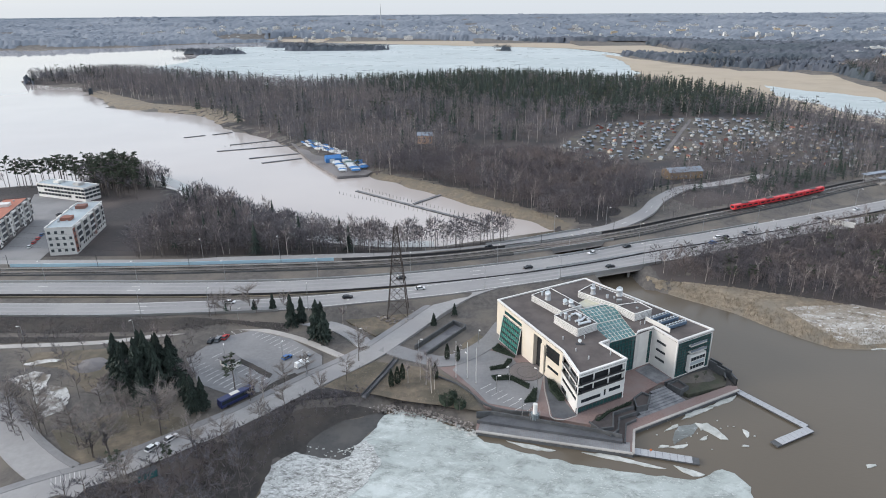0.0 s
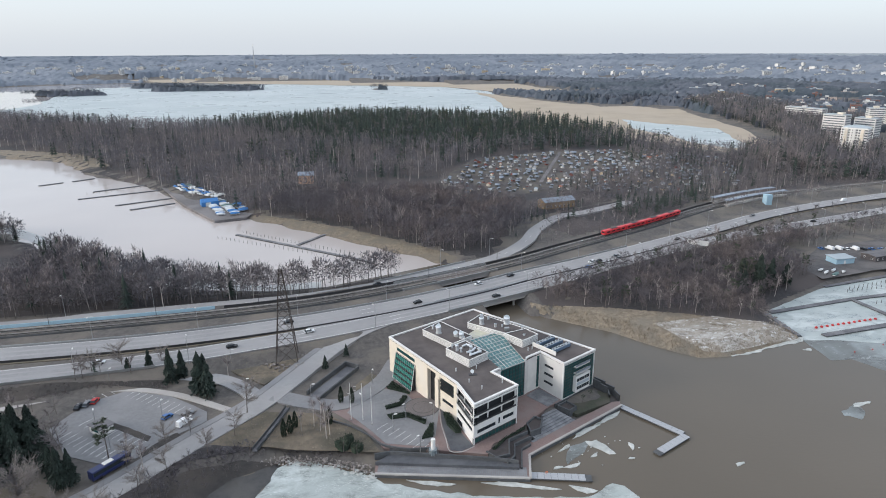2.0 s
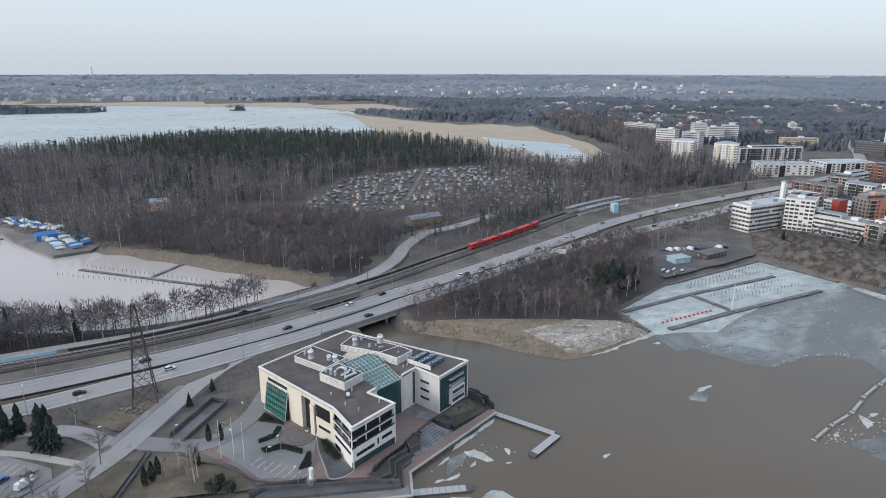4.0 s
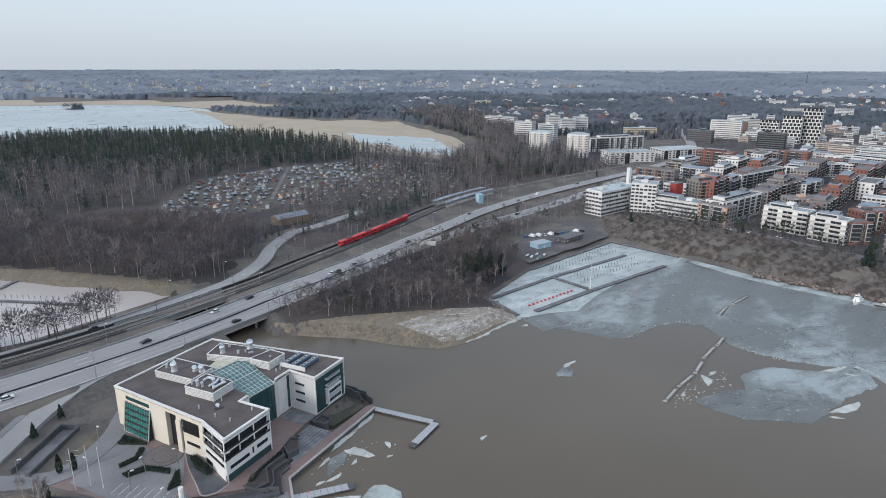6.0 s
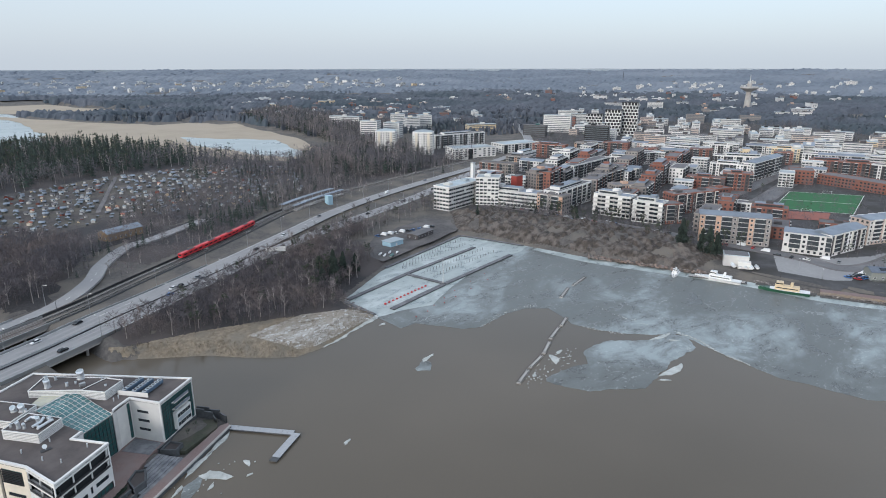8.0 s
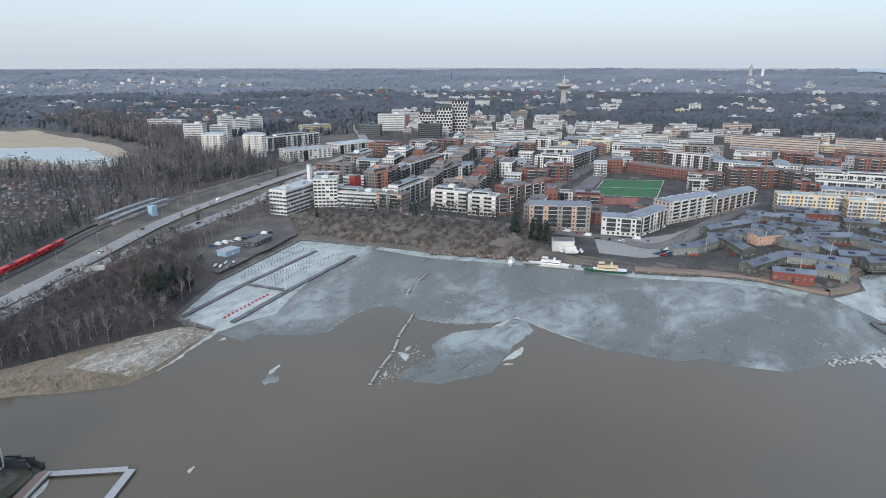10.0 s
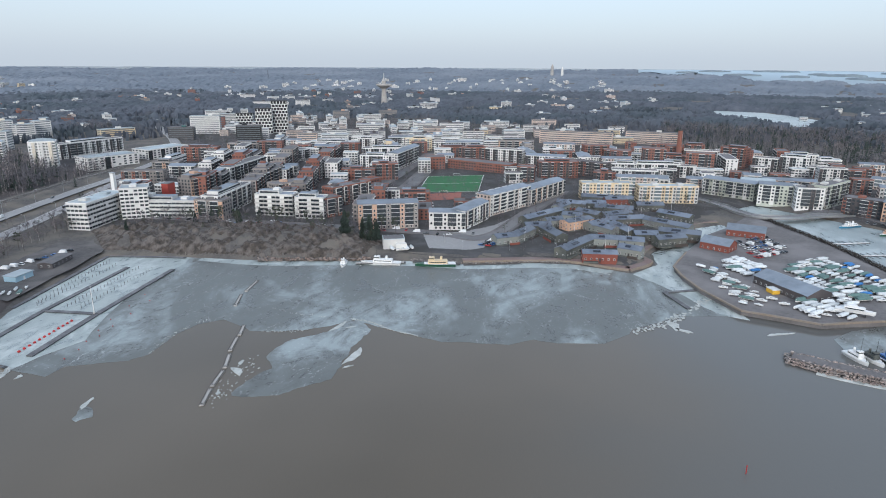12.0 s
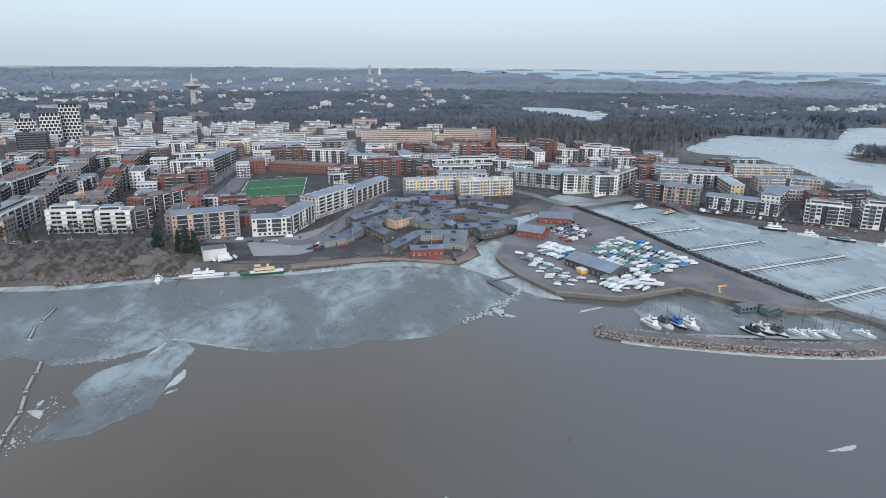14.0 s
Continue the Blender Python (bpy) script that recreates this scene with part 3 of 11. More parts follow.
W_EAST = [(946, -461), (1074, -568), (1119, -634), (1046, -777), (1243, -944), (1279, -1058), (900, -1200), (400, -700), (500, -530), (568, -486),
          (612, -478), (738, -506), (835, -504), (895, -438)]
W_LAKE = [(1886, -393), (1841, -517), (1610, -586), (1411, -476), (1455, -411), (1605, -350)]
WATERS = [W_BAY + W_BAY2, W_CHANNEL, W_NORTH, W_BASIN, W_EAST, W_LAKE]
ISLANDS = [(-706, 1990, 125, 40), (-330, 2150, 190, 45), (188, 2060, 34, 22), (-500, 2330, 140, 30), (805, -690, 62, 58)]

HW_A = [(-420, 262), (-300, 257), (-165, 255), (-119, 254), (-72, 255), (-24, 261), (28, 273), (70, 287), (105, 302), (140, 315), (200, 340), (257, 365),
        (316, 391), (390, 413), (500, 436), (600, 455), (750, 500), (900, 600), (1150, 800), (1500, 1000)]
HW_B = [(-420, 240), (-300, 237), (-154, 234), (-111, 235), (-68, 238), (-35, 244), (1, 252), (40, 264), (69, 274), (103, 287), (154, 309), (189, 324),
        (230, 338), (276, 352), (330, 365), (397, 382), (455, 400), (531, 425), (620, 445)]
TRACK = [(-420, 278), (-300, 276), (-176, 276), (-103, 278), (-26, 284), (30, 297), (95, 321), (143, 345), (217, 382), (290, 422), (354, 446), (440, 462), (530, 476), (640, 490), (800, 540)]
COLLECT = [(-420, 290), (-157, 287), (-107, 290), (-54, 293), (-12, 296), (31, 307), (63, 321), (96, 337), (122, 363), (140, 393), (166, 421), (190, 430), (240, 455)]


def sdist(poly, x, y):
    """Signed distance to an outline: negative inside."""
    p = np.array(poly, float)
    q = np.roll(p, -1, 0)
    d2 = np.full(x.shape, 1e18)
    inside = np.zeros(x.shape, bool)
    for a, b in zip(p, q):
        e = b - a
        t = np.clip(((x - a[0]) * e[0] + (y - a[1]) * e[1]) / (e @ e + 1e-9), 0, 1)
        d2 = np.minimum(d2, (x - a[0] - t * e[0]) ** 2 + (y - a[1] - t * e[1]) ** 2)
        if a[1] != b[1]:
            inside ^= ((a[1] > y) != (b[1] > y)) & (x < a[0] + (y - a[1]) / (b[1] - a[1]) * e[0])
    return np.where(inside, -1, 1) * np.sqrt(d2)


def ldist(line, x, y):
    p = np.array(line, float)[:, :2]
    d2 = np.full(x.shape, 1e18)
    for a, b in zip(p[:-1], p[1:]):
        e = b - a
        t = np.clip(((x - a[0]) * e[0] + (y - a[1]) * e[1]) / (e @ e + 1e-9), 0, 1)
        d2 = np.minimum(d2, (x - a[0] - t * e[0]) ** 2 + (y - a[1] - t * e[1]) ** 2)
    return np.sqrt(d2)


HILL = [(388, 330), (413, 300), (424, 242), (434, 165), (404, 114), (370, 122), (362, 170), (356, 228), (350, 290)]


QUAY = [(8, 155), (54, 146), (58, 157), (99, 179), (97, 184), (80, 184), (62, 176), (56, 166), (50, 158), (12, 166)]
FLATS = [(450, 1850), (568, 1400), (740, 1240), (640, 870), (560, 690), (480, 690), (440, 780), (425, 880), (375, 1000), (350, 1085), (400, 1270), (440, 1592)]
FLATS2 = [(-910, 2880), (-300, 2560), (407, 2150), (520, 1860), (760, 1700), (700, 2300), (100, 2700), (-700, 3050)]


def wiggle(x, y):
    return (np.sin(x * 0.11 + 1.3) + np.sin(y * 0.13 + x * 0.05) + 0.6 * np.sin(x * 0.31 - y * 0.23) + 0.5 * np.sin(y * 0.43 + 2)) * 0.9


def land(x, y):
    """The ground's height."""
    x, y = np.asarray(x, float), np.asarray(y, float)
    d = np.full(x.shape, 1e9)
    for w in WATERS:
        d = np.minimum(d, sdist(w, x, y))
    for cx, cy, a, b in ISLANDS:
        d = np.maximum(d, (1 - np.hypot((x - cx) / a, (y - cy) / b)) * b)
    r = np.hypot(x, y)
    dd = d + np.where(r > 330, wiggle(x * 0.5, y * 0.5) * 2, 0) * ((y > 300) | (x > 700))
    z = np.where(dd < 0, np.maximum(-3.0, dd * 0.35), np.minimum(2.9, 0.15 + dd * 0.28))
    up = np.where(d > 3, 1, 0)
    h = np.minimum(ldist(HW_A, x, y), np.minimum(ldist(HW_B, x, y), ldist(TRACK, x, y)))
    z = np.maximum(z, np.where(d > 0.5, 5.5 - np.maximum(0, h - 9) * 0.3, -9))
    hill = sdist(HILL, x, y)
    z = z + np.clip(-hill / 16, 0, 1) ** 0.7 * (5.0 + 1.2 * wiggle(x * 2.2, y * 2.2)) * np.where(d > 1, 1, 0)
    z = z + up * np.clip((y - 520) / 190, 0, 1) * np.clip((1350 - y) / 80, 0, 1) * np.clip((430 - x) / 80, 0, 1) * np.clip(d / 160, 0, 1) ** 2 * 5
    z = z + np.clip((r - 2600) / 2300, 0, 1) ** 1.15 * 68
    z = z + np.where((r > 1300) & (d > 60), 6 * np.sin(x * 0.006 + 1) * np.sin(y * 0.0047) + 4, 0) * np.clip((r - 1300) / 600, 0, 1)
    for flat in (FLATS, FLATS2):
        z = np.where(sdist(flat, x, y) < 25, np.minimum(z, 0.3), z)
    z = np.where(sdist(QUAY, x, y) < 0, np.minimum(z, 0.4), z)
    return z


def axis_steps(lo, hi, fine, far):
    a = list(np.arange(lo, hi + 0.1, fine))
    s, v = fine, hi
    while v < far:
        s *= 1.12
        v += s
        a.append(min(v, far))
    s, v = fine, lo
    while v > -far:
        s *= 1.12
        v -= s
        a.insert(0, max(v, -far))
    return np.array(a)


gx, gy = axis_steps(-330, 640, 5.0, 4900), axis_steps(-430, 560, 5.0, 4900)
GX, GY = np.meshgrid(gx, gy)
GZ = land(GX, GY)
nx, ny = len(gx), len(gy)
gi = np.arange(nx * ny).reshape(ny, nx)
q = np.stack([gi[:-1, :-1], gi[:-1, 1:], gi[1:, 1:], gi[1:, :-1]], -1).reshape(-1, 4)
ground = tri_mesh("ground", np.stack([GX.ravel(), GY.ravel(), GZ.ravel()], 1), np.concatenate([q[:, [0, 1, 2]], q[:, [0, 2, 3]]]), M_GROUND)
ground.data.polygons.foreach_set("use_smooth", [True] * len(ground.data.polygons))
tagged(ground, "brown winter ground with dead grass and leaf litter", "ground", "", "structure")

bm = bmesh.new()
wq = 4900
for i in range(-2, 2):
    for j in range(-2, 2):
        bm.faces.new([bm.verts.new(p) for p in ((i * wq / 2, j * wq / 2, 0), ((i + 1) * wq / 2, j * wq / 2, 0), ((i + 1) * wq / 2, (j + 1) * wq / 2, 0), (i * wq / 2, (j + 1) * wq / 2, 0))])
bmesh.ops.remove_doubles(bm, verts=bm.verts[:], dist=0.01)
water = tagged(part("water", bm, M_WATER), "murky brown bay water with light ripples", "water", "", "structure")


def ragged(pts, step, amp, seed=0):
    """An outline with uneven edges."""
    out = []
    rg = random.Random(seed)
    n = len(pts)
    for i in range(n):
        a, b = Vector((*pts[i], 0)), Vector((*pts[(i + 1) % n], 0))
        k = max(1, int((b - a).length / step))
        nr = Vector((-(b - a).y, (b - a).x, 0)).normalized()
        for j in range(k):
            p = a.lerp(b, j / k)
            w = noise.noise((p.x / (step * 2.3), p.y / (step * 2.3), seed)) * 1.6 + rg.uniform(-0.35, 0.35)
            p = p + nr * w * amp * (1 if j else 0.3)
            out.append((p.x, p.y))
    return out


def sheet(name, pts, z, material, label, category, kind="structure", step=0, amp=0, thick=0.15, seed=0):
    bm = bmesh.new()
    prism(bm, ragged(pts, step, amp, seed) if step else list(pts), z - thick, z)
    return tagged(part(name, bm, material), label, category, "", kind)


def drape(name, pts, lift, material, label, category, step=4.0, kind="structure", crag=0.0):
    """A thin cover that follows the ground inside an outline."""
    p = np.array(pts, float)
    xs, ys = np.arange(p[:, 0].min(), p[:, 0].max() + step, step), np.arange(p[:, 1].min(), p[:, 1].max() + step, step)
    X, Y = np.meshgrid(xs, ys)
    sd = sdist(pts, X, Y)
    gx, gy = sdist(pts, X + 0.05, Y) - sd, sdist(pts, X, Y + 0.05) - sd
    gl = np.sqrt(gx ** 2 + gy ** 2) + 1e-6
    edge = (sd > -0.4 * step) & (sd < 0.9 * step)
    X0, Y0 = X, Y
    X, Y = np.where(edge, X - sd * gx / gl, X), np.where(edge, Y - sd * gy / gl, Y)
    Z = land(X, Y) + lift
    if crag:      # broken rock ledges
        X, Y = X + np.sin(Y * 2.1 + X) * step * 0.25, Y + np.sin(X * 1.7 - Y) * step * 0.25
        led = np.array([noise.ridged_multi_fractal((a * 0.07, b * 0.07, 0), 1.0, 2.1, 5, 1.0, 2.0) for a, b in zip(X.ravel(), Y.ravel())]).reshape(X.shape)
        Z = Z + crag * (np.clip(led, 0, 2.5) - 0.9) * np.clip(-sdist(pts, X, Y) / 6, 0, 1)
    cx, cy = (X0[:-1, :-1] + step / 2), (Y0[:-1, :-1] + step / 2)
    keep = (sdist(pts, cx, cy) < 0) & (np.maximum(np.maximum(Z[:-1, :-1], Z[1:, 1:]), np.maximum(Z[1:, :-1], Z[:-1, 1:])) > 0.0)
    idx = np.arange(X.size).reshape(X.shape)
    qq = np.stack([idx[:-1, :-1], idx[:-1, 1:], idx[1:, 1:], idx[1:, :-1]], -1)[keep]
    used = np.unique(qq)
    remap = np.zeros(X.size, int)
    remap[used] = np.arange(len(used))
    qq = remap[qq]
    V = np.stack([X.ravel(), Y.ravel(), Z.ravel()], 1)[used]
    ob = tri_mesh(name, V, np.concatenate([qq[:, [0, 1, 2]], qq[:, [0, 2, 3]]]), material)
    ob.data.polygons.foreach_set("use_smooth", [not crag] * len(ob.data.polygons))
    return tagged(ob, label, category, "", kind)


# ---- ice ----
M_RIMICE = ice_material("rotten_shore_ice", (0.30, 0.30, 0.29), (0.38, 0.385, 0.38), (0.50, 0.51, 0.51), 0.05, 0.3)
sheet("water", [(66, 346), (-30, 310), (-330, 300), (-1700, 500), (-1700, 2300), (-910, 2760), (-480, 2560), (60, 480)], 0.03, M_SKYSILT, "mirror-calm northern bay water, sky shine painted into its pale silt", "water", thick=0.02)

sheet("ice_sheet", [(202, 244), (198.5, 226), (199, 213), (197, 196), (206, 195), (212, 183), (216, 173), (224, 168), (244, 169), (257, 166), (265, 157), (259, 144), (255, 138), (257, 124), (262, 112),
                    (268, 103), (277, 95), (270, 75), (265, 60), (261, 48), (263, 36), (264, 18), (272, 7), (270, -3), (274, -24), (287, -36), (293, -38), (306, -53), (314, -62), (322, -95), (400, -75), (383, -44), (394, -5), (390, 15), (380, 55), (379, 91), (370, 137),
                    (361, 180), (358, 228), (347, 286), (252, 268), (203, 246)], 0.06, M_ICE, "wet grey melting ice sheet on the bay", "ice", step=3, amp=0.5, seed=3)
sheet("ice_sheet", [(203, 246), (252, 268), (344, 284), (357, 230), (340, 226), (300, 226), (259, 216), (230, 205), (212, 212), (200, 214)], 0.10, M_ICEPALE,
      "pale ice round the marina jetties", "ice", step=5, amp=0.7, seed=4)
sheet("ice_sheet", [(378, -46), (400, -63), (424, -62), (502, -104), (524, -130), (497, -126), (472, -104), (421, -80), (392, -72), (350, -80), (330, -92), (316, -96), (322, -82), (352, -66)], 0.11, M_ICEPALE,
      "pale ice in the canal mouth", "ice", step=4, amp=0.6, seed=5)
sheet("ice_sheet", [(198, 116), (199, 108), (202, 99), (210, 92), (218, 84), (230, 84), (247, 86), (262, 83), (268, 83), (276, 90), (276, 97), (263, 101), (256, 107), (250, 115), (240, 118), (231, 118), (222, 111), (214, 115), (205, 117)], 0.07, M_ICE,
      "loose grey ice floe in open water", "ice", step=2, amp=0.7, seed=6)
sheet("ice_sheet", [(-49, 96), (-50, 128), (-44, 142), (-34, 145.5), (-27, 148), (-26, 153), (-24, 157), (-20.6, 162), (-19, 168), (-15.6, 170), (-8, 169), (1, 163), (7.5, 159.5), (14, 154), (22, 150), (34, 146), (43, 143), (52, 141), (62, 139), (68, 138), (73, 140), (77, 142), (80, 140.5), (82, 135), (79, 126), (60, 90)], 0.08, M_ICENEAR,
      "thawing white-green ice along the shore", "ice", step=2, amp=0.7, seed=7)
sheet("ice_sheet", [(-49.5, 128), (-49, 139), (-49, 145), (-46.5, 148.5), (-44, 151), (-39.5, 149.4), (-36, 148), (-30, 147), (-27, 148.7), (-26.5, 153), (-23, 156), (-18, 146), (-22, 136), (-33, 124), (-44, 122)], 0.16, M_CRUST,
      "crumbling white snow crust on shore ice", "ice", step=1.2, amp=0.6, seed=17)
sheet("mud", [(-41, 150), (-36, 147.5), (-30, 146.5), (-26, 148), (-25, 155), (-23, 159), (-20, 164), (-18, 169), (-22, 171), (-26, 167), (-33, 166), (-39, 160), (-41, 154)], 0.05, M_MUD, "black wet mud pool at the thawing shore", "mud", step=2, amp=0.6, seed=18)
sheet("ice_sheet", W_BASIN, 0.06, bay_ice("basin_ice", (0.21, 0.25, 0.26), (0.30, 0.345, 0.355), (0.43, 0.48, 0.49), 0.014, 0.05, 0.6, 0.5), "grey-blue ice in the boat basin", "ice")
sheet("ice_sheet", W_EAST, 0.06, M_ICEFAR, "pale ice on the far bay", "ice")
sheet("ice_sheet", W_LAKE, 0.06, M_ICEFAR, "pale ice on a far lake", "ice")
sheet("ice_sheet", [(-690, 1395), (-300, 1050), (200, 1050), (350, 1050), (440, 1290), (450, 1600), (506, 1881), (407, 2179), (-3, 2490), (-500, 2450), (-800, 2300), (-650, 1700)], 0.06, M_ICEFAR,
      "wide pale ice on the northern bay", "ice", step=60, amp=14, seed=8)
sheet("ice_sheet", [(528, 1060), (557, 985), (610, 902), (590, 850), (540, 714), (505, 714), (490, 798), (483, 929)], 0.62, M_ICEFAR, "ice pool among the reeds", "ice", step=20, amp=8, seed=9)
ribbon("ice_sheet", smooth_line([(-330, 515), (-250, 500), (-185, 444), (-133, 376), (-88, 347), (-40, 327), (-5, 325)], 5), 4, -6, 0.02, 0.09, M_RIMICE, "rotten pale ice along the wooded shore", category="ice")
rim = smooth_line([(354, 222), (353, 180), (362, 137), (371, 91), (372, 55), (383, 15), (386, -10), (379, -34)], 4)
ribbon("ice_sheet", rim, 4, -5.0, 0.02, 0.12, M_ICEPALE, "white rim of shore ice", category="ice")


def floe(x, y, a, b, ang, seed, z=0.16, material=None):
    c, s = math.cos(radians(ang)), math.sin(radians(ang))
    pts = []
    for k in range(9):
        t = 2 * math.pi * k / 9
        r = 1 + 0.25 * math.sin(seed * 3.1 + k * 2.3)
        u, v = a * r * math.cos(t), b * r * math.sin(t)
        pts.append((x + u * c - v * s, y + u * s + v * c))
    ob = sheet("ice_floe", pts, z, material or M_FLOE, "drifting slab of white ice", "ice floe", "", 1.2, 0.3, 0.2, seed)
    ob["group"] = "ice floes"


for k, (x, y, a, b, ang) in enumerate([(269, 99, 7, 1.2, -17), (268.5, 93.5, 2.2, 0.6, -60), (240, 81.8, 8.5, 1.9, -11), (229.5, 81.3, 2.3, 0.6, -49), (217, 124, 4.5, 1.7, 48), (224, 126, 2.2, 0.9, 10), (199, 122, 1.6, 0.8, 20), (88, 152, 1, .5, 0),
                                       (69, 152, 3, .7, 10), (64, 152, 1.5, .6, 10), (77.5, 155.6, 1.6, .6, 30), (119, 143, 1.6, 0.7, 20), (26, 152, 7, 0.9, -20), (50, 146.5, 10, 0.9, -19), (68, 141, 4, 1.2, -30), (80, 168.4, 6.5, 1.0, 27), (91, 174.2, 7.5, 0.9, 27.5), (81, 159.6, 4.6, 2.1, -55), (91, 158, 2, .8, 80),
                                       (182, 165, 4, 1, 10), (175, -152, 6, 1.0, -80), (158, -20, 3, 0.6, 40), (302, -58, 6, 2.5, 10), (296, -62, 4, 1.5, 60),
                                       (195, 206, 2, 1, 0), (301, -105, 7, 1.0, -68), (70, 161, 3, .6, 30)]):
    floe(x, y, a, b, ang, k + 20)
floe(176, 161, 5.2, 3.2, 25, 77, 0.05, M_ICE)
floe(72.5, 158.6, 6.5, 2.2, 42, 78, 0.05, M_ICE)


def ice_rubble(line, n, width, size, label, seed):
    """A pressure ridge: small broken plates heaped along a crack."""
    rg = np.random.default_rng(seed)
    ln = smooth_line(line, 1.0)
    i = rg.integers(0, len(ln), n)
    V, F = [], []
    for k in range(n):
        c = ln[i[k], :2] + rg.normal(0, width, 2)
        r, a0, m2 = size * rg.uniform(0.35, 1.2), rg.uniform(0, 6), int(rg.integers(4, 7))
        t = a0 + np.arange(m2) * 2 * np.pi / m2
        rad = r * rg.uniform(0.6, 1.2, m2)
        tilt = rg.normal(0, 0.12, 2)
        b0 = len(V)
        for z in (0.02, 0.16):
            V += [(c[0] + rad[j] * math.cos(t[j]) * 1.3, c[1] + rad[j] * math.sin(t[j]), z + 0.04 + max(0, tilt[0] * rad[j])) for j in range(m2)]
        F.append([b0 + m2 + j for j in range(m2)])
        F += [(b0 + j, b0 + (j + 1) % m2, b0 + m2 + (j + 1) % m2, b0 + m2 + j) for j in range(m2)]
    return tagged(link_mesh("ice_rubble", V, F, M_FLOE), label, "ice", "", "stuff")


ice_rubble([(278, 96), (276, 85), (270, 75), (265, 60)], 120, 0.3, 0.42, "white ridge of broken ice along a crack", 1)
ice_rubble([(222, 168), (236, 170), (248, 170), (257, 168), (263, 163)], 60, 0.7, 0.3, "pale line of broken ice along a crack", 2)
ice_rubble([(256, 132), (257, 122), (261, 112)], 40, 0.6, 0.3, "pale line of broken ice along a crack", 3)
ice_rubble([(284, 141), (279, 126), (278, 110)], 30, 0.6, 0.3, "pale line of broken ice along a crack", 4)
ice_rubble([(193, 121), (205, 122), (215, 121), (226, 122)], 70, 3.0, 0.38, "small broken plates of ice beside the breakwater", 5)
ice_rubble([(290, -38), (300, -50), (308, -58), (318, -66)], 110, 1.6, 0.9, "broken white plates at the ice edge", 6)
ice_rubble([(325, -70), (338, -78), (350, -86)], 70, 1.5, 0.9, "broken white plates off the boat yard", 7)
ice_rubble([(62, 158), (76, 160), (88, 160), (94, 156)], 26, 3.0, 0.25, "small plates of ice drifting by the jetty", 8)
ice_rubble([(-48, 150), (-42, 153), (-34, 150), (-27, 152)], 50, 0.9, 0.28, "crumbs of snow crust on the mud", 9)
ice_rubble([(-18, 170), (-8, 169.5), (2, 163.5), (10, 158)], 60, 0.7, 0.8, "cracked shore ice along the stones", 10)

sheet("ice_sheet", [(312, -140), (326, -166), (298, -184), (287, -220), (266, -244), (254, -240), (258, -200), (266, -152), (280, -128), (300, -128)], 0.07, M_ICE, "grey ice inside the breakwater", "ice", step=4, amp=0.6, seed=15)
# ---- land covers ----
drape("leaf_litter", [(-330, 226), (-150, 222), (-105, 227), (-62, 224), (-60, 219), (-84, 224), (-105, 220), (-150, 212), (-330, 208)], 0.14, M_BRUSH, "dark brush on the embankment", "ground", 1.1)
drape("leaf_litter", [(-56, 140), (-46, 172), (-20, 177), (6, 168), (-8, 176), (-25, 184), (-44, 178), (-60, 163), (-78, 146), (-110, 122), (-110, 105), (-54, 105)], 0.14, M_FLOOR, "dark muddy brush above the ice", "ground", 1.1)
drape("leaf_litter", [(-185, 231), (-153, 229), (-123, 226), (-112, 224), (-112, 217), (-126, 214), (-144, 212), (-200, 210), (-240, 220)], 0.18, M_BRUSH, "dark brush on the embankment", "ground", 1.1)
drape("leaf_litter", [(-71, 128), (-66, 147), (-60, 155), (-53, 163), (-44, 168), (-30, 172), (-18, 170), (-26, 157), (-36, 147), (-49, 147), (-48, 136), (-45, 125)], 0.2, M_BRUSH, "dark wet brushwood above the ice", "ground", 1.1)
sheet("parking_lot", [(-281, 420), (-249, 426), (-227, 352), (-207, 314), (-203, 292), (-222, 292), (-237, 314), (-249, 352)], 3.12, M_ASPHALT, "asphalt yard between apartment blocks", "parking lot", step=6, amp=0.5)
sheet("thawing_snow", [(-149, 186), (-143, 191), (-136, 189), (-133, 182), (-126, 181), (-122, 176), (-120, 168), (-124, 164), (-131, 172), (-136, 178)], 3.06, M_SNOWPATCH, "patch of thawing snow on waste ground", "snow", thick=0.4, step=1.2, amp=0.7, seed=51)
drape("leaf_litter", [(-420, 300), (-27, 303), (26, 316), (40, 330), (0, 320), (-30, 318), (-120, 362), (-187, 430), (-256, 490), (-420, 440)], 0.12, M_FLOOR, "dark leaf litter under bare trees", "ground", 6)
drape("leaf_litter", [(64, 342), (95, 345), (140, 424), (175, 440), (260, 480), (344, 468), (470, 640), (420, 1270), (-690, 1380), (-800, 1200), (-560, 1030), (-208, 667), (-56, 478), (4, 416)], 0.12, M_FLOOR,
      "dark leaf litter of the wooded peninsula", "ground", 10)
drape("leaf_litter", [(98, 278), (130, 292), (180, 314), (240, 334), (275, 335), (262, 273), (202, 247), (195, 226), (162, 237), (127, 255), (100, 268)], 0.14, M_FLOOR, "dark brushwood floor beside the highway", "ground", 1.8)
drape("reed_bed", [(90, 270), (129, 258), (164, 243), (183, 228), (199, 222), (199, 214.5), (184, 211.8), (170, 208.3), (157, 206.5), (146, 207.5), (137.5, 215), (131, 223.5), (121, 238), (105, 252.5), (93, 266)], 0.2, M_REED, "trampled tan reed bed on the shore", "reeds", 1.5)
drape("reed_bed", [(62, 340), (36, 372), (2, 414), (-40, 448), (-66, 474), (-60, 486), (-34, 466), (14, 424), (50, 384), (76, 348)], 0.2, M_REED, "tan reed margin along the bay", "reeds", 1.6)
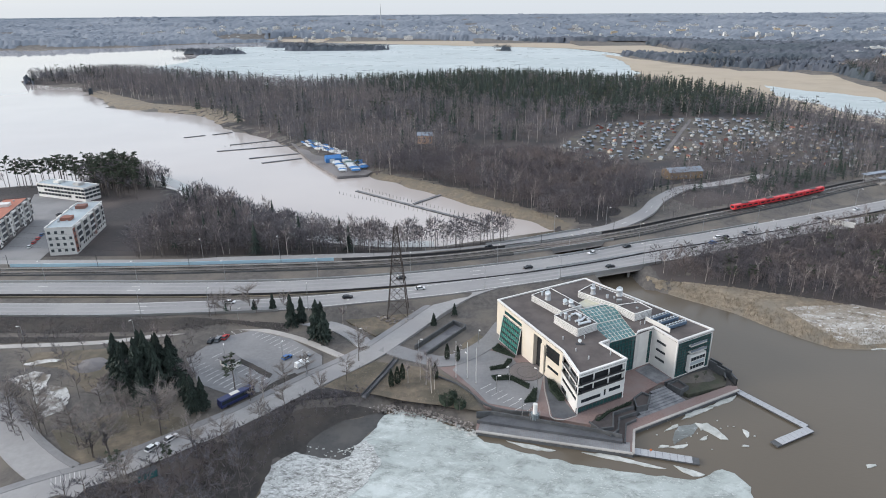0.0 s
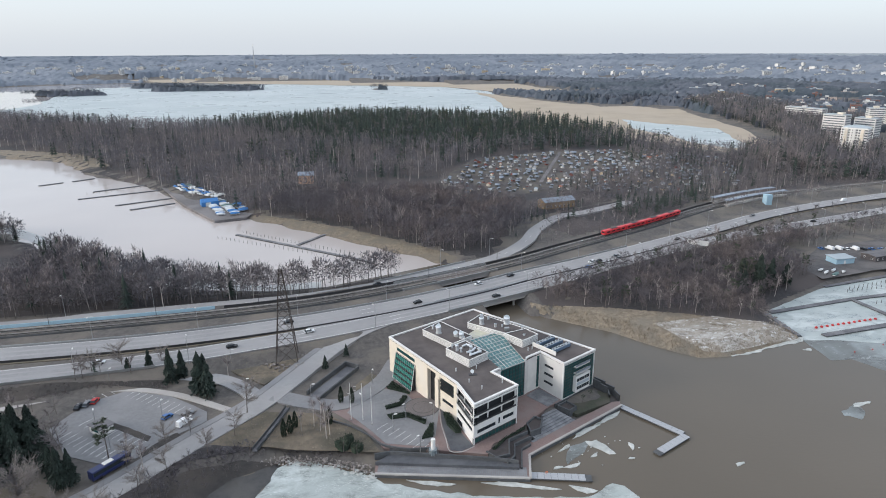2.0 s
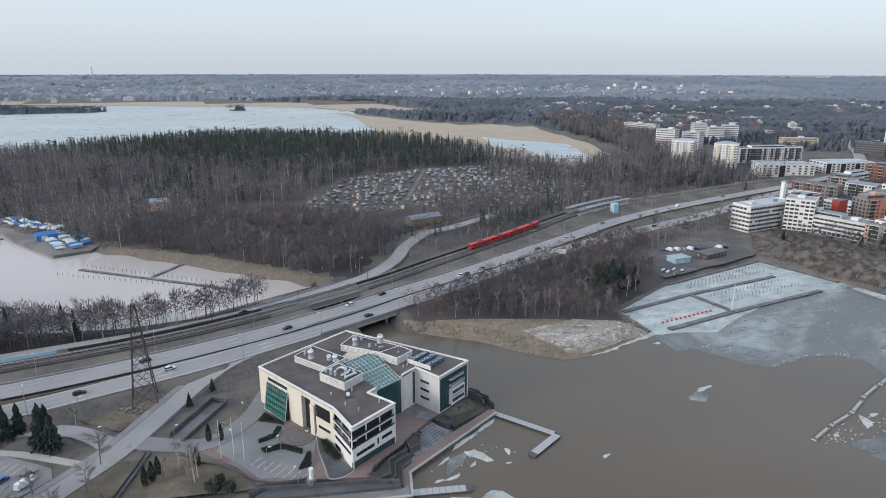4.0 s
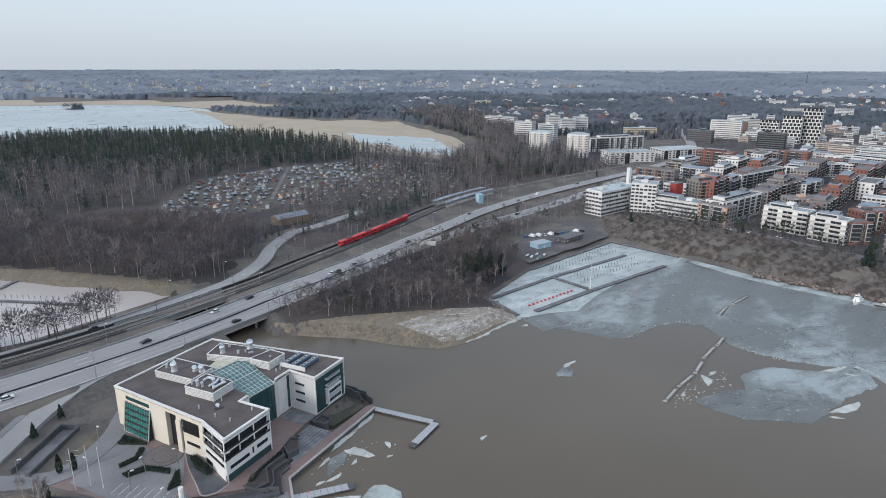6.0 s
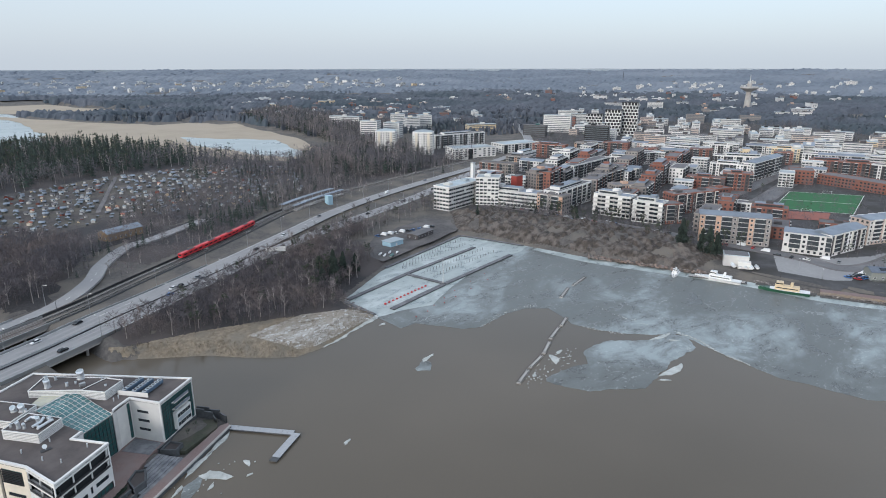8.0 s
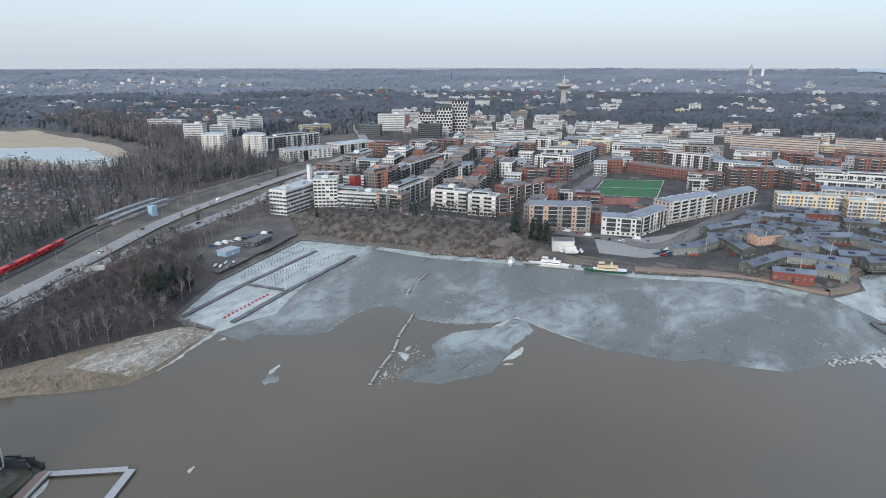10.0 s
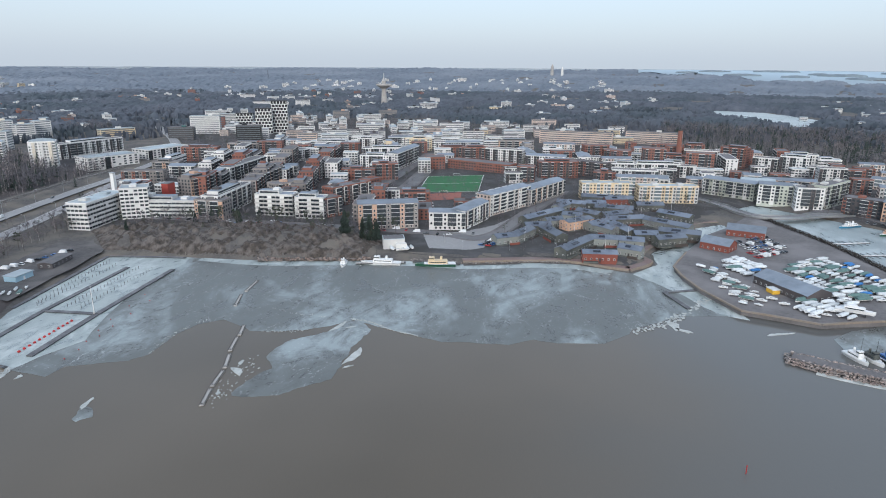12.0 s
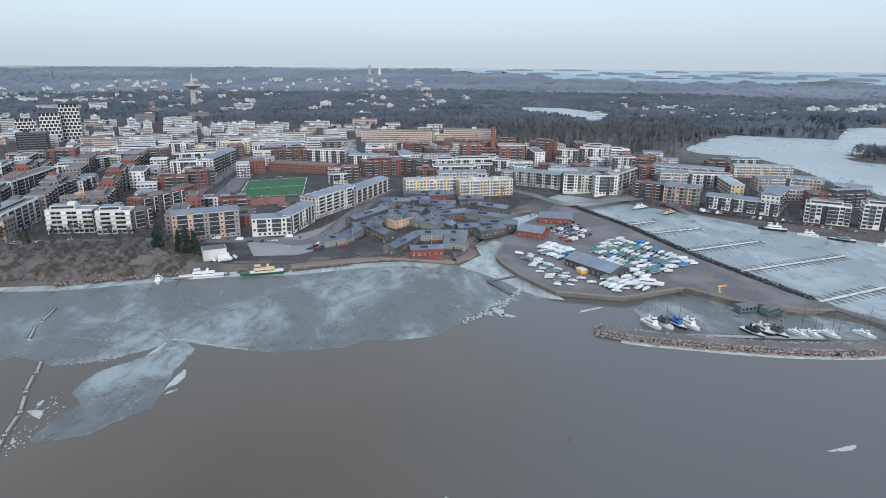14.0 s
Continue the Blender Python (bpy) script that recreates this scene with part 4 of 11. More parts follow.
drape("reed_bed", [(-260, 720), (-307, 788), (-430, 845), (-560, 1000), (-540, 1030), (-400, 880), (-280, 820), (-220, 720)], 0.2, M_REED, "tan reed margin along the bay", "reeds", 8)
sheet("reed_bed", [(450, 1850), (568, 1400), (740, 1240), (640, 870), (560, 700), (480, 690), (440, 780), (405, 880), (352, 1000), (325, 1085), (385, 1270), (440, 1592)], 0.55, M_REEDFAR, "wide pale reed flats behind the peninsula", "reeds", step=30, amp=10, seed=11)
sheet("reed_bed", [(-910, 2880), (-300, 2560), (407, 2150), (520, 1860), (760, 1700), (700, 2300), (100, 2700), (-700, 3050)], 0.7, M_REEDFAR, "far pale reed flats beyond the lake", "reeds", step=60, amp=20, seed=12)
drape("rocky_slope", HILL, 0.15, M_HILL, "brown rocky heath slope above the bay", "slope", 1.3, crag=1.5)
drape("leaf_litter", [(300, 452), (350, 462), (440, 478), (540, 492), (640, 510), (720, 600), (700, 780), (500, 705), (455, 645), (400, 570), (350, 478)], 0.12, M_FLOOR, "dark scrub floor beside the railway", "ground", 5)
drape("leaf_litter", [(150, 400), (176, 440), (240, 466), (290, 452), (270, 430), (215, 402), (160, 374)], 0.12, M_FLOOR, "dark scrub floor beside the railway", "ground", 4)
drape("allotment_soil", [(98, 559), (161, 666), (258, 694), (380, 681), (455, 640), (350, 478), (250, 492), (189, 512), (144, 494), (110, 503)], 0.3,
      mat("allotment_earth", (0.092, 0.082, 0.078), (0.055, 0.05, 0.049), 0.25, 0.95, 0.2, big=0.06, c3=(0.115, 0.102, 0.085), coords="World"), "dark dug earth of garden allotments", "ground", 5)
CITY = [(398, 335), (440, 350), (560, 425), (700, 480), (820, 540), (1000, 640), (1300, 700), (1400, 300), (1150, 0), (1000, -150), (860, -280), (760, -430), (610, -470),
        (500, -450), (430, -380), (470, -300), (550, -226), (595, -190), (560, -135), (505, -95), (424, -55), (404, -56), (387, -44), (396, -5), (393, 20), (382, 60), (384, 100), (404, 112), (436, 160), (427, 242), (416, 302)]
drape("town_ground", CITY, 0.14, M_CITY, "grey asphalt and yards between the town blocks", "pavement", 7)
sheet("boat_yard_ground", [(424, -84), (474, -107), (500, -127), (545, -152), (464, -180), (395, -194), (348, -207), (311, -219), (287, -228), (287, -217), (294, -200), (305, -182), (324, -166), (318, -147), (311, -126), (317, -109), (322, -93), (351, -79), (373, -73), (390, -71)], 3.0, M_GRAVEL,
      "grey-pink gravel of the boat storage yard", "pavement", thick=2.8)
drape("plaza", [(438, 97), (442, 69), (467, 48), (503, 33), (523, 24), (503, 21), (453, 41), (423, 49), (406, 47), (398, 56), (397, 83)], 0.22, M_ASPHALT2,
      "pale worn asphalt turning place by the quay", "pavement", step=2.0)
sheet("pavement", [(258, 272), (344, 286), (372, 300), (360, 330), (300, 322), (262, 300)], 3.09, M_YARD, "dark gravel yard behind the marina", "pavement", step=6, amp=1)
M_QUAYWOOD = mat("quay_timber", (0.27, 0.215, 0.165), (0.19, 0.155, 0.125), 0.8, 0.85, 0.2, big=0.1, c3=(0.23, 0.20, 0.175), coords="World")
for pts in ([(378, 57, 0), (389, 15, 0), (392, -8, 0), (384, -36, 0), (382, -44, 0)], [(382, -45, 0), (400.5, -59.5, 0), (423, -57.5, 0), (502, -99, 0), (522, -124, 0)]):
    ribbon("quay_walk", smooth_line(pts, 4), 4.6, 0.0, -0.5, 2.05, M_PAVER, "pinkish paved quay walk", category="pavement")
    ribbon("quay_edge", smooth_line(pts, 4), 0.0, -0.7, -1.0, 1.85, M_QUAYWOOD, "tan timber quay edge", category="quay")

# ---- roads, tracks ----
hwA = smooth_line([(x, y, 6.0) for x, y in HW_A], 5)
hwB = smooth_line([(x, y, 6.0) for x, y in HW_B], 5)
trk = smooth_line([(x, y, 5.7) for x, y in TRACK], 4)
col = smooth_line([(x, y, 5.0 if x < 130 else 4.2) for x, y in COLLECT], 4)
ribbon("highway", hwA, 6.5, -6.5, -1.2, 0.0, M_ASPHALT2, "pale grey highway carriageway with worn lanes", category="road")
ribbon("highway", hwB, 5.6, -6.0, -1.2, 0.004, M_ASPHALT2, "pale grey highway carriageway with worn lanes", category="road")
merge = smooth_line([(-10, 253, 5.99), (28, 266, 5.99), (70, 281, 5.99), (105, 296, 5.99), (150, 314, 5.99)], 5)
ribbon("highway", merge, 7, -7, -1.0, 0.0, M_ASPHALT2, "asphalt gore between the carriageways", category="road")
ribbon("railway_bed", trk, 5.2, -5.2, -1.6, -0.25, M_BALLAST, "dark ballast bed of the double railway", category="railway")
ribbon("street", col, 4.6, -4.4, -1.2, 0.0, M_ASPHALT2, "two-lane side road beside the railway", category="road")
ribbon("track_bed_centre", trk, 3.3, 1.0, -0.3, -0.2, M_SLEEPER, "brown sleepers and ballast between the rails", category="railway")
ribbon("track_bed_centre", trk, -1.0, -3.3, -0.3, -0.2, M_SLEEPER, "brown sleepers and ballast between the rails", category="railway")
ribbon("cable_trough", trk, 4.4, 4.0, -0.4, -0.1, M_CONC, "pale concrete cable trough beside the track", category="trough")
ribbon("verge", hwA, -7.4, -8.6, -0.9, -0.25, M_GRASS, "dead grass strip between the carriageways", category="verge")
ribbon("verge", hwA[:60], 7.4, 9.2, -1.2, -0.3, M_GRASS, "dead grass strip beside the carriageway", category="verge")
for o in (2.9, 1.4, -1.4, -2.9):
    ribbon("rail", trk, o + 0.12, o - 0.12, -0.25, 0.0, M_RAIL, "worn steel rail", category="rail")
for line, offs in ((hwA, (4.1, 0.0, -4.1)), (hwB, (3.6, 0.0, -3.8))):
    for o in offs:
        ribbon("worn_lane", line, o + 1.25, o - 1.25, -0.1, 0.009, M_WORN, "darker worn asphalt of the driving lane", category="road")
bm = bmesh.new()
for line, offs in ((hwA, (2.1, -2.1)), (hwB, (1.9, -1.9)), (col, (0.0,))):
    for o in offs:
        ribbon_bm(bm, line, o + 0.1, o - 0.1, -0.02, 0.02, gap=(6, 8))
for line, offs in ((hwA, (6.0, -6.0)), (hwB, (5.1, -5.5))):
    for o in offs:
        ribbon_bm(bm, line, o + 0.1, o - 0.1, -0.02, 0.02)
tagged(part("road_marking", bm, M_PAINT), "white painted lane lines", "marking", "", "structure")
ribbon("guard_rail", hwA[:120], 7.0, 6.8, -0.4, 0.8, M_METAL, "galvanised steel guard rail", category="guard rail")
ribbon("guard_rail", hwA, -6.9, -7.1, -0.4, 0.55, M_DKMETAL, "dark steel guard rail", category="guard rail")
ribbon("guard_rail", hwB[:70], -6.3, -6.5, -0.4, 0.7, M_METAL, "galvanised steel guard rail", category="guard rail")
ribbon("noise_barrier", trk[52:92], 6.0, 5.75, -1.0, 1.4, M_BLUEFENCE, "pale blue glass noise barrier beside the railway", category="barrier")
ribbon("track_fence", trk[92:190], 5.9, 5.8, -0.6, 1.1, M_DKMETAL, "dark mesh fence along the railway", category="fence")
ribbon("track_wall", trk[40:190], -5.2, -5.45, -1.0, 0.5, M_DARKCONC, "low dark retaining wall along the railway", category="wall")
local = smooth_line([(44, 266, 6.0), (26, 258, 5.95), (10, 248, 5.4), (-2, 235, 4.6), (-17, 214, 3.7), (-28, 199, 3.4), (-46, 181, 3.2), (-63, 163, 3.15), (-77, 151, 3.15), (-92, 139, 3.15), (-108, 131, 3.15), (-140, 110, 3.15)], 4)
ribbon("street", local, 4.0, -4.0, -2.0, 0.0, M_ASPHALT2, "grey local street with a pavement", category="road")
ribbon("pavement", local[12:], -4.0, -6.6, -1.5, 0.12, M_ASPHALT, "asphalt footway with a low kerb", category="pavement")
side = smooth_line([(-150, 176, 3.14), (-135, 161, 3.14), (-119, 147, 3.14), (-104, 137, 3.14), (-94, 134, 3.14)], 4)
ribbon("street", side, 4.2, -4.6, -0.6, 0.006, M_ASPHALT2, "grey junction road", category="road")
ribbon("pavement", side[:-2], 6.4, 4.2, -0.6, 0.13, M_ASPHALT, "asphalt footway along the junction road", category="pavement")
drape("lawn", [(-150, 204), (-115, 208), (-98, 200), (-108, 178), (-118, 178), (-132, 192), (-150, 196)], 0.1, M_GRASS, "tan dead grass on waste ground", "lawn", 2)
drape("lawn", [(-118, 158), (-92, 172), (-74, 158), (-96, 142), (-104, 143)], 0.1, M_GRASS, "tan dead grass beside the street", "lawn", 2)
for gxy, gr, gh in (((-125, 195), 5.5, 1.3), ((-112, 181), 5.0, 1.1)):
    gb = bmesh.new()
    rings = [[gb.verts.new((gxy[0] + gr * q * math.cos(k * 0.3142) * (1 + 0.15 * math.sin(k * 1.9 + gr)), gxy[1] + gr * q * math.sin(k * 0.3142), 2.95 + gh * (1 - q) ** 0.7)) for k in range(20)] for q in (1.0, 0.7, 0.4, 0.12)]
    for ra, rb in zip(rings[:-1], rings[1:]):
        for k in range(20):
            gb.faces.new((ra[k], ra[(k + 1) % 20], rb[(k + 1) % 20], rb[k]))
    gb.faces.new(rings[-1])
    tagged(part("gravel_mound", gb, M_GRAVEL), "low heap of pale gravel on waste ground", "gravel mound", "gravel mounds")
foot = smooth_line([(-300, 205, 3.2), (-200, 207, 3.2), (-141, 210, 3.2), (-121, 213, 3.2), (-100, 219, 3.2), (-78, 221.5, 3.2), (-57, 214, 3.2), (-36, 199, 3.2)], 3)
ribbon("footpath", foot, 1.4, -1.4, -0.4, 0.0, M_CONC, "pale footpath curving past the car park", category="path")
slip = smooth_line([(-130, 232, 4.6), (-100, 230, 4.2), (-81, 228.5, 3.9), (-62, 228, 3.7), (-44, 222.5, 3.5), (-34, 214, 3.5), (-26, 203, 3.45)], 3)
ribbon("street", slip, 3.2, -3.2, -1.2, 0.0, M_ASPHALT2, "slip road to the highway", category="road")
access = smooth_line([(-22, 206, 3.5), (-10, 199, 3.3), (2, 196, 3.2), (16, 208, 3.2), (24, 224, 3.2)], 3)
ribbon("street", access, 3.6, -3.6, -0.8, 0.0, M_ASPHALT, "asphalt access road to the office", category="road")
sheet("parking_lot", [(-93, 199), (-86, 214), (-75, 220), (-58, 213), (-44, 200), (-43, 194), (-53, 186), (-61, 177), (-70, 176), (-82, 182)], 3.08, M_ASPHALT, "grey asphalt car park with white bays", "parking lot", step=3, amp=0.2)
sheet("lawn", [(-12, 232), (-26, 214), (-40, 228), (-66, 233), (-34, 241), (2, 249)], 3.6, M_GRASS, "dead brown lawn round the power mast", "lawn", thick=0.6, step=4, amp=0.4)
sheet("lawn", [(-24, 196), (-4, 191), (8, 178), (12, 166), (-5, 170), (-25, 176), (-40, 180), (-33, 190)], 3.05, M_GRASS, "dead brown lawn on the shore", "lawn", step=4, amp=0.4)
sheet("plaza", [(-3, 193), (8, 179), (13, 168), (31, 163), (44, 158.5), (47, 163.5), (54.5, 166.5), (61, 172.5), (72, 181), (79, 184), (92, 192), (58, 237), (24, 226), (18, 212), (10, 206)], 3.0, M_PAVER, "reddish paved forecourt round the office", "pavement", thick=3.0)
sheet("parking_lot", [(3, 190), (11, 206), (24, 200), (27, 190), (34, 186), (30, 171), (26, 166), (14, 170), (10, 178)], 3.06, M_ASPHALT, "asphalt forecourt with parking bays", "parking lot")


def bay_lines(x, y, ang, n, step, length, z):
    bm = bmesh.new()
    m = pose(x, y, z, 0, 0, ang)
    for i in range(n):
        box(bm, i * step - 0.06, 0, 0, i * step + 0.06, length, 0.012, m)
    return tagged(part("bay_marking", bm, M_PAINT), "white painted parking bay lines", "marking", "", "structure")


for bed in ([(-76.1, 201.2), (-59.0, 188.0), (-59.4, 185.5), (-76.4, 198.8)], [(-60.5, 179.0), (-55.0, 185.8), (-51.4, 188.7), (-49.2, 185.8), (-54.8, 178.3), (-58.3, 176.4)]):
    sheet("planting_bed", bed, 3.2, M_BRUSH, "dark bare planting strip between parking bays", "bed", step=1.5, amp=0.2)
bay_lines(-86, 211, 45, 5, 2.7, 5, 3.085)
bay_lines(-74, 216, -38, 11, 2.7, 5, 3.085)
bay_lines(-84, 199, -38, 11, 2.7, 5, 3.085)
bay_lines(-88, 192, -38, 10, 2.7, 5, 3.085)
bay_lines(-80, 184, -30, 6, 2.7, 4.6, 3.085)
bay_lines(12, 178, -50, 8, 2.6, 5, 3.065)
bay_lines(5, 196, 60, 5, 2.6, 5, 3.065)
bay_lines(-33, 206, -40, 6, 1.0, 3.6, 3.6)
bay_lines(-104, 134, 30, 7, 1.1, 3.4, 3.18)


# ---- bridge over the channel ----
def bridge(line, i0, i1, half, label):
    top = tagged(new("bridge"), label, "bridge")
    seg = line[i0:i1]
    for o in (-half + 0.3, 0, half - 0.3):
        bm = bmesh.new()
        ribbon_bm(bm, seg, o + 0.4, o - 0.4, -2.2, -1.15)
        part("girder", bm, M_CONC, top)
    for o in (-half, half):
        bm = bmesh.new()
        ribbon_bm(bm, seg, o + 0.15, o - 0.15, -1.2, 0.9)
        part("parapet", bm, M_METAL, top)
    n = offsets(seg)
    for k in (len(seg) // 3, 2 * len(seg) // 3):
        for o in (-half * 0.6, half * 0.6):
            p = seg[k, :2] + n[k] * o
            bm = bmesh.new()
            tube(bm, (p[0], p[1], -3), (p[0], p[1], seg[k, 2] - 2.1), 0.6, 0.6, 10)
            part("pier", bm, M_CONC, top)
    return top


def near_i(line, x):
    return int(np.argmin(abs(line[:, 0] - x)))


bridge(hwB, near_i(hwB, 48), near_i(hwB, 108), 6.3, "concrete highway bridge over the narrow channel")
bridge(hwA, near_i(hwA, 40), near_i(hwA, 100), 6.8, "concrete highway bridge over the narrow channel")
bridge(trk, near_i(trk, 35), near_i(trk, 92), 5.4, "concrete railway bridge over the channel")
bridge(col, near_i(col, 25), near_i(col, 82), 4.8, "concrete road bridge over the channel")


# ---- trees ----
def quad_tube(p, q, r0, r1, n=3):
    p, q = np.array(p, float), np.array(q, float)
    d = (q - p) / (np.linalg.norm(q - p) + 1e-9)
    a = np.cross(d, (0.3, 0.8, 0.5))
    a /= np.linalg.norm(a)
    b = np.cross(d, a)
    t = np.arange(n) * 2 * np.pi / n
    ring = np.cos(t)[:, None] * a + np.sin(t)[:, None] * b
    V = np.concatenate([p + ring * r0, q + ring * r1])
    F = []
    for i in range(n):
        j = (i + 1) % n
        F += [(i, j, n + j), (i, n + j, n + i)]
    return V, np.array(F)


def merge_parts(parts):
    V, F, k = [], [], 0
    for v, f in parts:
        V.append(v)
        F.append(f + k)
        k += len(v)
    return np.concatenate(V), np.concatenate(F)


def slivers(base, way, width):
    """Thin triangles from base points along way."""
    n = len(base)
    side = np.cross(way, RNG.normal(size=(n, 3)))
    side /= np.linalg.norm(side, axis=1)[:, None] + 1e-9
    V = np.stack([base - side * width[:, None] / 2, base + side * width[:, None] / 2, base + way], 1).reshape(-1, 3)
    return V, np.arange(3 * n).reshape(n, 3)


def bare_tree(n_limb, n_twig, width, spread=0.26, birch=False, thin=False):
    """Unit-height bare deciduous tree: trunk with limbs, and the haze of its twigs."""
    bend = RNG.uniform(-0.03, 0.03, 2)
    mid = np.array([bend[0], bend[1], 0.45])
    topp = np.array([bend[0] * 2, bend[1] * 2, 0.9])
    trunk = [quad_tube((0, 0, -0.03), mid, 0.014, 0.010), quad_tube(mid, topp, 0.010, 0.002)]
    ends = []
    for i in range(n_limb):
        t = RNG.uniform(0.28, 0.8)
        p = mid * (t / 0.45) if t < 0.45 else mid + (topp - mid) * (t - 0.45) / 0.45
        a = RNG.uniform(0, 2 * np.pi)
        r = (spread * (1.15 - abs(t - 0.5))) * RNG.uniform(0.6, 1.1) * (0.6 if birch else 1)
        e = p + np.array([np.cos(a) * r, np.sin(a) * r, RNG.uniform(0.1, 0.26)])
        if not thin or i < 1:
            trunk.append(quad_tube(p, e, 0.006, 0.0015))
        ends.append((p, e))
    k = RNG.integers(0, n_limb, n_twig)
    P, E = np.array([e[0] for e in ends])[k], np.array([e[1] for e in ends])[k]
    f = RNG.uniform(0.3, 1.05, n_twig)[:, None]
    base = P + (E - P) * f + RNG.normal(0, 0.012, (n_twig, 3))
    way = (E - P) * 0.28 + RNG.normal(0, 0.06, (n_twig, 3)) + np.array([0, 0, 0.03])
    return merge_parts(trunk), slivers(base, way, np.full(n_twig, width) * RNG.uniform(0.6, 1.3, n_twig))


def haze_tree(n, size, r=0.25, low=0.3, birch=False):
    """Unit-height bare tree seen from afar: one trunk and the rounded haze of its twig ends."""
    lean = RNG.uniform(-0.03, 0.03, 2)
    trunk = quad_tube((0, 0, -0.03), (lean[0], lean[1], 0.8 if birch else 0.55), 0.013, 0.005)
    d = RNG.normal(size=(n, 3))
    d /= np.linalg.norm(d, axis=1)[:, None]
    lump = 1 + 0.22 * np.sin(3 * d[:, 0] + 5 * d[:, 1] + RNG.uniform(0, 6)) * np.sin(4 * d[:, 2] + RNG.uniform(0, 6))
    q = RNG.uniform(0.25, 1, n) ** 0.45 * lump
    mid, half = (low + 0.96) / 2, (0.96 - low) / 2
    base = np.stack([d[:, 0] * r * q + lean[0], d[:, 1] * r * q + lean[1], mid + d[:, 2] * half * q], 1)
    way = d * size * np.array([0.7, 0.7, 0.8]) + RNG.normal(0, size * 0.35, (n, 3)) + np.array([0, 0, size * 0.55])
    return trunk, slivers(base, way, size * RNG.uniform(0.22, 0.45, n))


def spruce(n_tier, n_side, r=0.19):
    """Unit-height conifer: ragged drooping tiers round a trunk."""
    parts = []
    for i in range(n_tier):
        t = i / (n_tier - 1)
        z, rr = 0.12 + 0.78 * t, r * (1 - t) ** 0.8 + 0.02
        a = np.arange(n_side) * 2 * np.pi / n_side + RNG.uniform(0, 6)
        rad = rr * RNG.uniform(0.65, 1.2, n_side)
        out = np.stack([np.cos(a) * rad, np.sin(a) * rad, z - 0.05 + RNG.uniform(-0.03, 0.01, n_side)], 1)
        a2 = a + np.pi / n_side
        inn = np.stack([np.cos(a2) * rr * 0.35, np.sin(a2) * rr * 0.35, np.full(n_side, z + 0.02)], 1)
        apex = np.array([[0, 0, z + 0.13]])
        V = np.concatenate([out, inn, apex])
        F = []
        for k in range(n_side):
            F += [(k, n_side + k, 2 * n_side), (n_side + k, (k + 1) % n_side, 2 * n_side)]
        parts.append((V, np.array(F)))
    return quad_tube((0, 0, -0.03), (0, 0, 0.9), 0.014, 0.004), merge_parts(parts)


def pine(n_clump):
    """Unit-height pine: bare trunk, a lumpy crown of needle tufts."""
    limbs = [quad_tube((0, 0, -0.03), (0.02, 0, 0.92), 0.016, 0.006)]
    base, way = [], []
    for i in range(n_clump):
        a, z = RNG.uniform(0, 6.28), RNG.uniform(0.48, 0.95)
        r = 0.17 * RNG.uniform(0.3, 1) * (1.2 - abs(z - 0.65))
        c = np.array([np.cos(a) * r, np.sin(a) * r, z])
        limbs.append(quad_tube((0, 0, z - 0.05), c, 0.004, 0.001))
        d = RNG.normal(size=(14, 3))
        d /= np.linalg.norm(d, axis=1)[:, None]
        d[:, 2] *= 0.6
        base.append(c + d * 0.012)
        way.append(d * 0.065 + np.array([0, 0, 0.012]))
    base, way = np.concatenate(base), np.concatenate(way)
    return merge_parts(limbs), slivers(base, way, np.full(len(base), 0.045))


def planted(name, template_list, where, heights, which, material, label, category="trees"):
    """One mesh of many plants. where: x, y, z rows."""
    parts = []
    ang = RNG.uniform(0, 2 * np.pi, len(where))
    wide = RNG.uniform(0.85, 1.2, len(where))
    for k, (V, F) in enumerate(template_list):
        sel = np.where(which == k)[0]
        if not len(sel):
            continue
        c, s = np.cos(ang[sel])[:, None], np.sin(ang[sel])[:, None]
        h, w = heights[sel][:, None], wide[sel][:, None]
        X = (V[None, :, 0] * c - V[None, :, 1] * s) * h * w + where[sel, 0:1]
        Y = (V[None, :, 0] * s + V[None, :, 1] * c) * h * w + where[sel, 1:2]
        Z = V[None, :, 2] * h + where[sel, 2:3]
        VV = np.stack([X, Y, Z], -1).reshape(-1, 3)
        FF = (F[None] + (np.arange(len(sel)) * len(V))[:, None, None]).reshape(-1, 3)
        parts.append((VV, FF))
    V, F = merge_parts(parts)
    return tagged(tri_mesh(name, V, F, material), label, category, "", "stuff")


def scatter(poly, spacing, road_gap=8.0, min_z=0.7, keep=None):
    p = np.array(poly, float)
    xs, ys = np.arange(p[:, 0].min(), p[:, 0].max(), spacing), np.arange(p[:, 1].min(), p[:, 1].max(), spacing)
    X, Y = [a.ravel() for a in np.meshgrid(xs, ys)]
    X, Y = X + RNG.uniform(-0.48, 0.48, X.size) * spacing, Y + RNG.uniform(-0.48, 0.48, X.size) * spacing
    ok = sdist(poly, X, Y) < 0
    X, Y = X[ok], Y[ok]
    Z = land(X, Y)
    ok = Z > min_z
    for line, g in ((HW_A, road_gap + 2), (HW_B, road_gap), (TRACK, road_gap - 1), (COLLECT, road_gap - 2)):
        ok &= ldist(line, X, Y) > g
    if keep is not None:
        ok &= keep(X, Y)
    return np.stack([X, Y, Z], 1)[ok]


BARE = [bare_tree(8, 180, 0.0105) for _ in range(6)]
WEED = [haze_tree(16, 0.2, 0.4, 0.05) for _ in range(5)]
HAZE = [haze_tree(210, 0.07, RNG.uniform(0.22, 0.32), RNG.uniform(0.16, 0.3)) for _ in range(7)]
